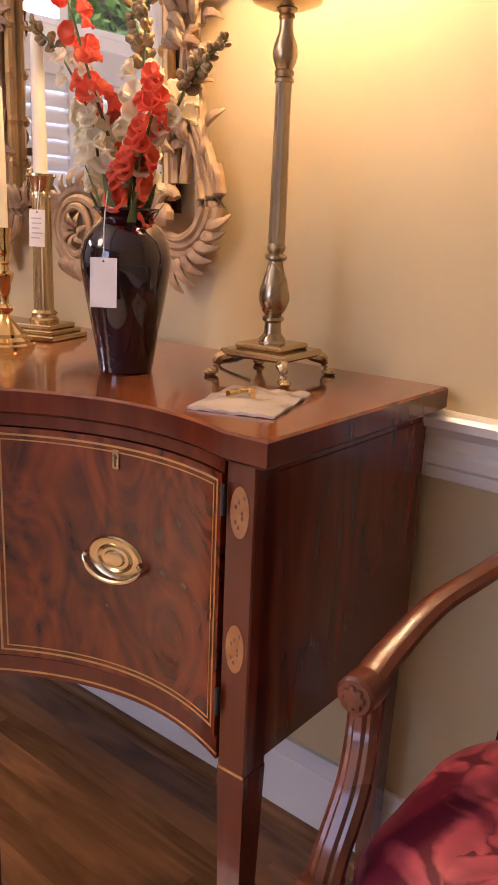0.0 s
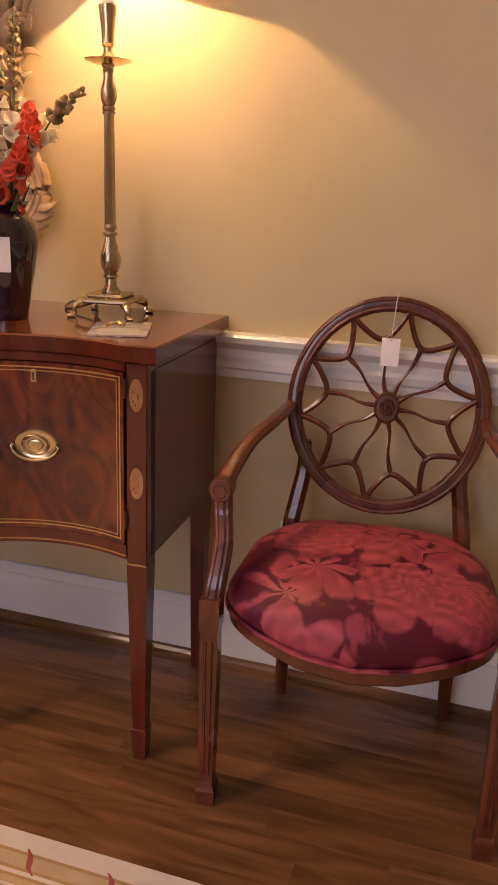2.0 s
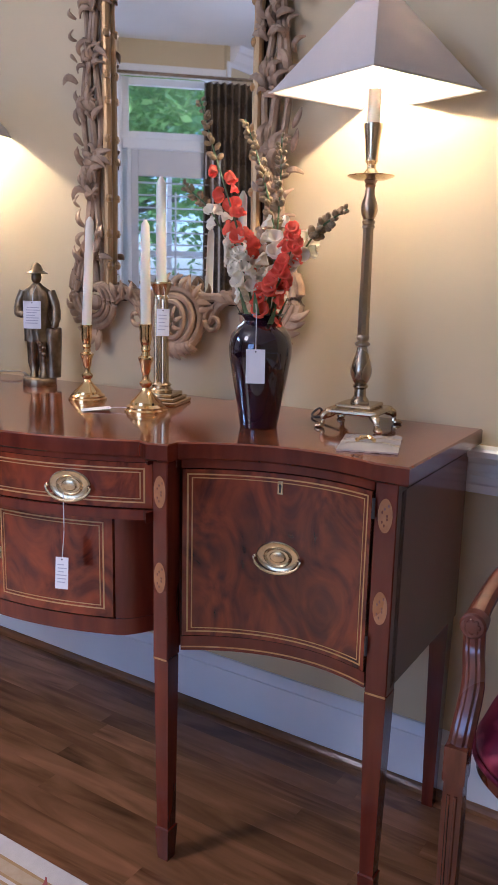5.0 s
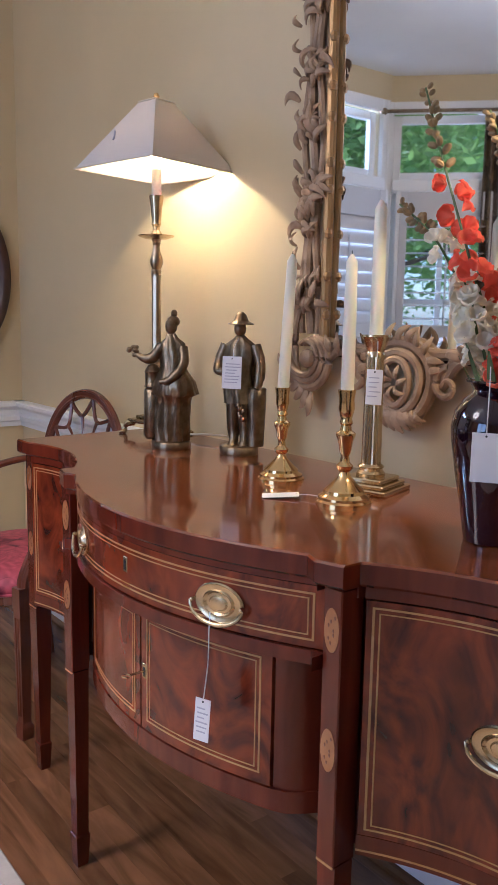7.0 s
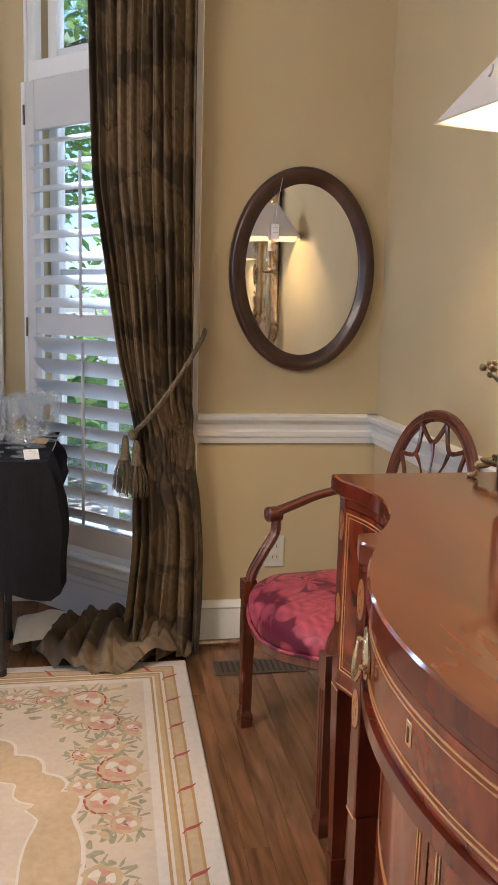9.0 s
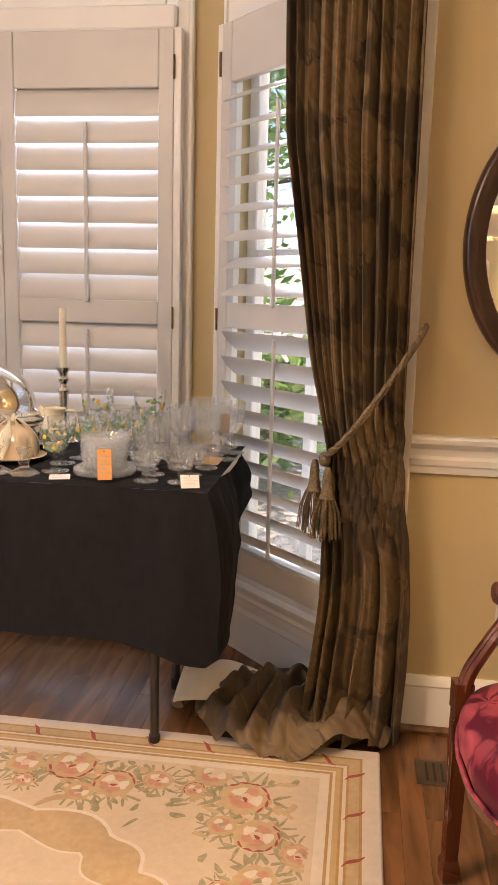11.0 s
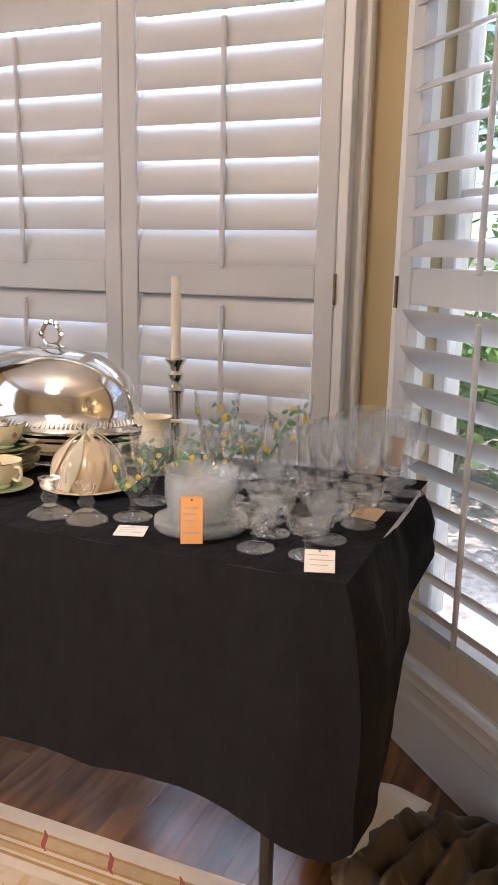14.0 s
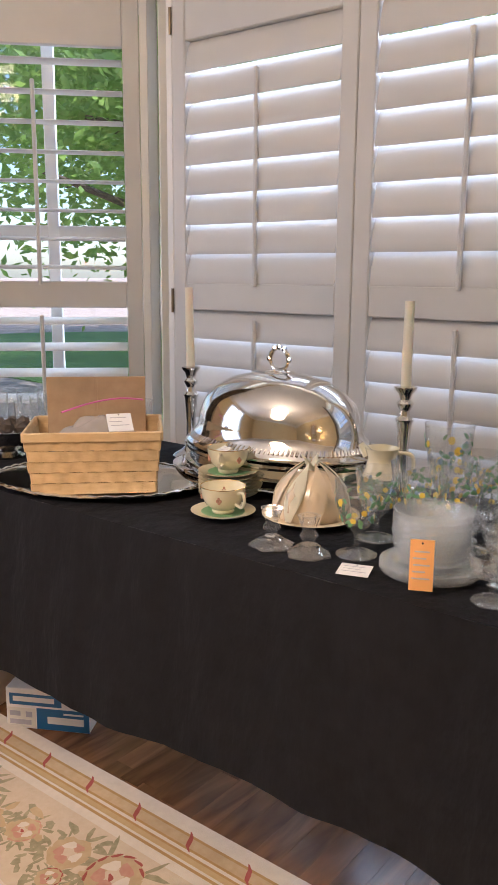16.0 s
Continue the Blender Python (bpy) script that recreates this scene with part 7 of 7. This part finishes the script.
def saucer(x, y, z):
    s = thing("saucer", pose(x, y, z), "cream porcelain saucer with a green band", "saucer", "cream saucers")
    part("dish", G().lathe(SAUCER, 36), CREAM, s)
    part("green_band", G().lathe([(0.034, 0.0068), (0.042, 0.0084), (0.042, 0.0087), (0.034, 0.0072)], 36), GRN, s)


saucer(-2.722, -0.622, TT), teacup(-2.722, -0.622, TT + 0.0065, 80, "cream porcelain teacup with painted roses on its saucer")
for i in range(7):
    saucer(-2.832, -0.700, TT + 0.0076 * i)
teacup(-2.832, -0.700, TT + 0.0076 * 6 + 0.0065, 20, "cream porcelain teacup on a stack of saucers")
tag_on("price_tag", pose(-2.82, -0.69, TT + 0.108, -70, 0, 70), 0.03, 0.025, "white price tag lying in the stacked teacup", 2)
# covered majolica dish in leaf shape
dish = thing("covered_dish", pose(-2.805, -0.478, TT), "peach and green leaf-moulded covered china dish", "dish")
part("under_plate", G().lathe([(0.05, 0.0), (0.085, 0.010), (0.092, 0.013), (0.086, 0.014), (0.05, 0.005), (1e-4, 0.005)], 36), PEACH, dish)
g = G()
v, f = [], []
g.lathe([(0.060, 0.006), (0.070, 0.030), (0.066, 0.060), (0.050, 0.082), (0.028, 0.094), (1e-4, 0.097)], 40, None, 0.06, 9)
part("bowl", g, PEACH, dish, "ribbed peach bowl", 60)
for i in range(9):
    a = 2 * math.pi * i / 9
    lf = G().grid(lambda u, w: ((0.074 - 0.058 * w ** 2.2) * math.cos(a + (u - 0.5) * 0.55 * math.sin(math.pi * (0.1 + 0.85 * w)) + 0.25 * w), (0.074 - 0.058 * w ** 2.2) * math.sin(a + (u - 0.5) * 0.55 * math.sin(math.pi * (0.1 + 0.85 * w)) + 0.25 * w), 0.012 + 0.098 * w ** 0.8), 5, 8, (0, 0, 0.002))
    part("leaf", lf, LEAFG if i in (4, 6) else IVORYP if i % 3 == 0 else PEACH, dish, "", 60)
for i in range(4):
    a = i * 1.6
    part("finial_leaf", G().tube(curve([(0, 0, 0.092), (0.012 * math.cos(a), 0.012 * math.sin(a), 0.112), (0.022 * math.cos(a), 0.022 * math.sin(a), 0.122)], 4), [0.009 - 0.0009 * k for k in range(9)], 8, flat=0.5), IVORYP, dish)
jug = thing("creamer", pose(-2.965, -0.420, TT, 0, 0, 110), "small cream and green china jug", "jug")
part("body", G().lathe([(0.026, 0.0), (0.030, 0.004), (0.040, 0.030), (0.040, 0.055), (0.030, 0.085), (0.027, 0.100), (0.034, 0.120), (0.0325, 0.120), (0.025, 0.100), (0.028, 0.085), (1e-4, 0.02)], 32), CREAM, jug)
part("handle", G().tube(curve([(0.029, 0, 0.112), (0.058, 0, 0.108), (0.060, 0, 0.075), (0.038, 0, 0.045)], 5), 0.004, 8, up=(0, 1, 0)), CREAM, jug)
part("spout", G().tube([(-0.026, 0, 0.104), (-0.042, 0, 0.126)], [0.012, 0.006], 8), CREAM, jug)
part("leaf_relief", G().lathe([(0.0405, 0.028), (0.0415, 0.04), (0.041, 0.055), (0.0385, 0.062)], 24), LEAFG, jug)
# basket on a silver tray
BM = pose(-2.715, -0.968, TT, 0, 0, 135)
tray2 = thing("silver_tray", pose(-2.735, -0.985, TT, 0, 0, 115), "large oval silver tray with a rope edge", "tray")
part("plate", G().add(*oval_ring([(0.72, 0.0), (0.94, 0.006), (1.0, 0.012), (1.0, 0.015), (0.93, 0.010), (0.72, 0.004)], 0.235, 0.165)), SILVER, tray2)
rim = G().tube([(0.235 * math.cos(a) * 1.0, 0.165 * math.sin(a) * 1.0, 0.015 + 0.0012 * math.sin(40 * a)) for a in [2 * math.pi * i / 160 for i in range(160)]], 0.0035, 6, closed=True)
part("rope_rim", rim, SILVER, tray2)
basket = thing("basket", BM @ Matrix.Translation((0, 0, 0.008)), "rectangular basket of pale woven wood strips", "basket")
bw, bd, bh = 0.122, 0.092, 0.118
for k in range(5):
    z0 = 0.002 + k * 0.0225
    for axis in range(4):
        half, dist = ((bw, bd) if axis % 2 == 0 else (bd, bw))
        flare = 1 + 0.10 * (k + 0.5) / 5
        g = G()
        nseg = 14
        M_ = Matrix.Rotation(math.pi / 2 * axis, 4, "Z")
        g.grid(lambda a, b: (-half * flare + 2 * half * flare * a, -dist * flare - 0.0022 * math.cos(math.pi * (nseg / 2 * a * 2 + k)) - 0.002 * b, z0 + 0.0215 * b), nseg * 2, 2, (0, 0.002, 0), M_)
        part("weaver", g, WICKER, basket)
for axis in range(4):
    half, dist = ((bw, bd) if axis % 2 == 0 else (bd, bw))
    part("rim_strip", G().box(-half * 1.12, half * 1.12, -dist * 1.12 - 0.004, -dist * 1.12 + 0.003, 0.110, 0.130, 0.002, Matrix.Rotation(math.pi / 2 * axis, 4, "Z")), WICKER, basket)
part("bottom", G().box(-bw, bw, -bd, bd, 0.0, 0.004), WICKER, basket)
bag2 = thing("zip_bag", BM @ Matrix.Translation((0, 0, 0.012)), "clear zip bag with a pink closing strip in the basket", "bag")
part("film", G().grid(lambda a, b: (-0.10 + 0.2 * a, -0.075 + 0.15 * b, 0.085 + 0.050 * math.sin(math.pi * a) * math.sin(math.pi * b) + 0.022 * noise.noise(Vector((a * 6, b * 6, 2)))), 24, 20, (0, 0, -0.002)), POLYM, bag2, "", 60)
part("zip_strip", G().tube(curve([(-0.07, 0.0, 0.150), (-0.01, 0.03, 0.165), (0.05, 0.045, 0.172), (0.10, 0.05, 0.168)], 6), 0.005, 6, flat=0.4), PINK, bag2, "pink closing strip")
tag_on("price_tag", BM @ pose(0.05, -0.06, 0.168, -55, 0, 10), 0.05, 0.05, "white price tag in the basket", 3)
solid("cardboard_flap", G().box(-0.11, 0.105, 0.088, 0.094, 0.10, 0.226, 0.001, BM).box(-0.006, 0.0, 0.0865, 0.0885, 0.15, 0.226, 0.0004, BM), CARD, None, "tan cardboard sheet standing behind the basket", "cardboard")
bowl = thing("silver_bowl", pose(-2.77, -1.36, TT), "fluted silver bowl on a foot", "bowl")
part("body", G().lathe([(0.040, 0.0), (0.042, 0.004), (0.020, 0.014), (0.05, 0.030), (0.085, 0.055), (0.098, 0.075), (0.095, 0.076), (0.08, 0.058), (0.045, 0.034), (1e-4, 0.028)], 60, None, 0.02, 20), SILVER, bowl)
for i in range(7):
    solid("pine_cone", G().lathe([(0.004, -0.018), (0.016, -0.008), (0.018, 0.004), (0.010, 0.018), (1e-4, 0.024)], 14, None, 0.12, 7), BARK, pose(-2.77 + 0.042 * math.cos(i * 0.95), -1.36 + 0.042 * math.sin(i * 0.95), TT + 0.075 + 0.006 * (i % 2), 80, 20 * i, 50 * i), "brown dried pod in the silver bowl", "dried pod", "dried pods in the bowl")
# carton under the table
carton = thing("paper_carton", pose(-2.800, -1.290, 0.0, 0, 0, 119), "blue and white printed carton on the floor", "carton")
part("box", G().box(-0.115, 0.115, 0.0, 0.16, 0.0, 0.115, 0.002), TAG, carton)
part("blue_print", G().box(-0.03, 0.1152, -0.0008, 0.0, 0.002, 0.062).box(-0.105, 0.04, -0.0008, 0.0, 0.068, 0.100), BLUE, carton)
part("plain_lettering", G().box(0.0, 0.10, -0.0014, -0.0007, 0.020, 0.040).box(0.045, 0.10, -0.0014, -0.0007, 0.048, 0.053).box(-0.095, 0.02, -0.0014, -0.0007, 0.078, 0.092), TAG, carton)
part("label_sheet", G().box(-0.112, -0.032, -0.0016, -0.0006, 0.004, 0.060), PLASTIC, carton)
part("label_print", G().box(-0.105, -0.045, -0.0022, -0.0015, 0.012, 0.026).box(-0.105, -0.075, -0.0022, -0.0015, 0.036, 0.050).box(-0.06, -0.042, -0.0022, -0.0015, 0.034, 0.050), INK, carton)
solid("cardboard_box", G().box(-0.15, 0.15, -0.10, 0.10, 0.0, 0.13, 0.002), CARD, pose(-2.86, -1.66, 0.0, 0, 0, 100), "plain tan cardboard box under the table", "box")

# ---- chandelier over the middle of the room ----
ch = thing("chandelier", pose(-1.3, -0.75, 2.0), "brass chandelier with lit candle bulbs", "chandelier")
part("stem", G().lathe([(0.01, -0.16), (0.03, -0.14), (0.012, -0.10), (0.045, -0.04), (0.03, 0.02), (0.010, 0.06), (0.008, 0.60), (0.05, 0.66), (0.06, 0.70)], 20), GOLD, ch)
for i in range(6):
    a = math.pi * i / 3
    c, s = math.cos(a), math.sin(a)
    part("arm", G().tube(curve([(0.03 * c, 0.03 * s, -0.03), (0.12 * c, 0.12 * s, -0.10), (0.24 * c, 0.24 * s, -0.06), (0.28 * c, 0.28 * s, 0.02)], 6), 0.006, 8), GOLD, ch)
    part("candle_tube", G().lathe([(0.03, 0.02), (0.03, 0.024), (0.011, 0.025), (0.011, 0.10)], 14, Matrix.Translation((0.28 * c, 0.28 * s, 0))), WAX, ch)
    part("bulb", G().lathe([(0.007, 0.10), (0.014, 0.118), (0.012, 0.135), (1e-4, 0.155)], 12, Matrix.Translation((0.28 * c, 0.28 * s, 0))), BULB, ch)
lamp("chandelier_light", "SPOT", look((-1.3, -0.75, 1.80), (-1.3, -0.75, 0)), 54, (1.0, 0.78, 0.52), radius=0.22, cone=140)
lamp("chandelier_glow", "POINT", Matrix.Translation((-1.3, -0.75, 2.22)), 21, (1.0, 0.78, 0.52), radius=0.28)

# ---- outside ----
random.seed(3)
ground = G().box(-300, 300, -300, 300, -0.75, -0.45)
structure("ground", ground, MULCH, "ground strewn with pale dry leaves and mulch", "ground")
lawn = G().prism([(-14 + 6.0 * math.cos(a) * (1.3 if math.cos(a) < 0 else 0.8), -7 + 12 * math.sin(a)) for a in [2 * math.pi * i / 40 for i in range(40)]], -0.449, -0.43)
structure("lawn", lawn, GRASS, "sunny grass lawn beyond the bay window", "lawn")


def leaf_cloud(g, c, r, count, size):
    """Loose leaves in an uneven crown of clumps."""
    clumps = [(Vector((random.gauss(0, 0.5) * r[0], random.gauss(0, 0.5) * r[1], random.gauss(0, 0.45) * r[2])) + Vector(c), random.uniform(0.25, 0.5)) for _ in range(max(6, count // 90))]
    for i in range(count):
        p, k = random.choice(clumps)
        d = Vector((random.gauss(0, 1), random.gauss(0, 1), random.gauss(0, 0.8)))
        p = p + Vector((d.x * r[0], d.y * r[1], d.z * r[2])) * k * 0.6
        s = size * random.uniform(0.6, 1.3)
        a = Vector((random.gauss(0, 1), random.gauss(0, 1), random.gauss(0, 0.5))).normalized()
        b = a.cross(Vector((random.gauss(0, 1), random.gauss(0, 1), random.gauss(0, 1)))).normalized()
        g.add([p - a * s, p - a * s * 0.1 + b * s * 0.42, p + a * s, p - a * s * 0.1 - b * s * 0.42], [(0, 1, 2, 3)])


def tree(x, y, h, r, count, leafy, size, label):
    t = thing("tree", pose(x, y, -0.45), label, "tree", "trees outside")
    part("trunk", G().tube(curve([(0, 0, 0), (0.1, 0.05, h * 0.4), (-0.05, 0.1, h * 0.75), (0.1, 0.0, h)], 5), [0.16 - 0.008 * i for i in range(16)], 10, up=(1, 0, 0)), BARK, t)
    for i in range(7):
        a = i * 2.4
        z = h * (0.30 + 0.09 * i)
        part("limb", G().tube(curve([(0, 0, z), (r * 0.4 * math.cos(a), r * 0.4 * math.sin(a), z + 0.4), (r * 0.85 * math.cos(a), r * 0.85 * math.sin(a), z + 0.7)], 4), [0.06 - 0.004 * k for k in range(9)], 7), BARK, t)
    g = G()
    leaf_cloud(g, (0, 0, h * 0.72), (r, r, h * 0.42), count, size)
    tagged(part("crown", g, leafy, t, "", 0), kind="stuff")


def bush(x, y, r, h, count, leafy, size, label):
    t = thing("bush", pose(x, y, -0.45), label, "bush", "bushes outside")
    for i in range(5):
        a = i * 1.3
        part("branch", G().tube([(0.03 * math.cos(a), 0.03 * math.sin(a), 0), (r * 0.5 * math.cos(a), r * 0.5 * math.sin(a), h * 0.7)], [0.02, 0.008], 6), BARK, t)
    g = G()
    leaf_cloud(g, (0, 0, h * 0.55), (r, r, h * 0.5), count, size)
    tagged(part("foliage", g, leafy, t, "", 0), kind="stuff")


tree(-9.5, -6.5, 6.5, 3.0, 20000, LEAF1, 0.085, "broadleaf tree in full green leaf")
tree(-13.0, -10.0, 8.0, 3.6, 14000, LEAF1, 0.12, "tall green tree beyond the lawn")
tree(-12.5, -2.0, 7.5, 3.4, 13000, LEAF1, 0.11, "green tree beyond the bay")
tree(-11.0, 3.5, 7.5, 3.4, 13000, LEAF2, 0.11, "yellow green tree beside the house")
tree(-18.0, -15.0, 10.0, 5.0, 12000, LEAF1, 0.2, "large green tree in the distance")
tree(-17.0, 6.0, 10.0, 5.0, 9000, LEAF1, 0.2, "large dark green tree in the distance")
bush(-6.2, 0.9, 0.75, 2.4, 3200, LEAF2, 0.075, "leafy yellow green shrub by the window")
bush(-6.6, 2.3, 0.8, 1.8, 2600, LEAF1, 0.07, "dark green leafy shrub")
bush(-7.4, -0.5, 0.8, 1.7, 2200, LEAF1, 0.07, "green leafy shrub in front of the bay")
bush(-8.2, -4.0, 0.9, 1.5, 2200, LEAF1, 0.08, "low green shrub beside the lawn")
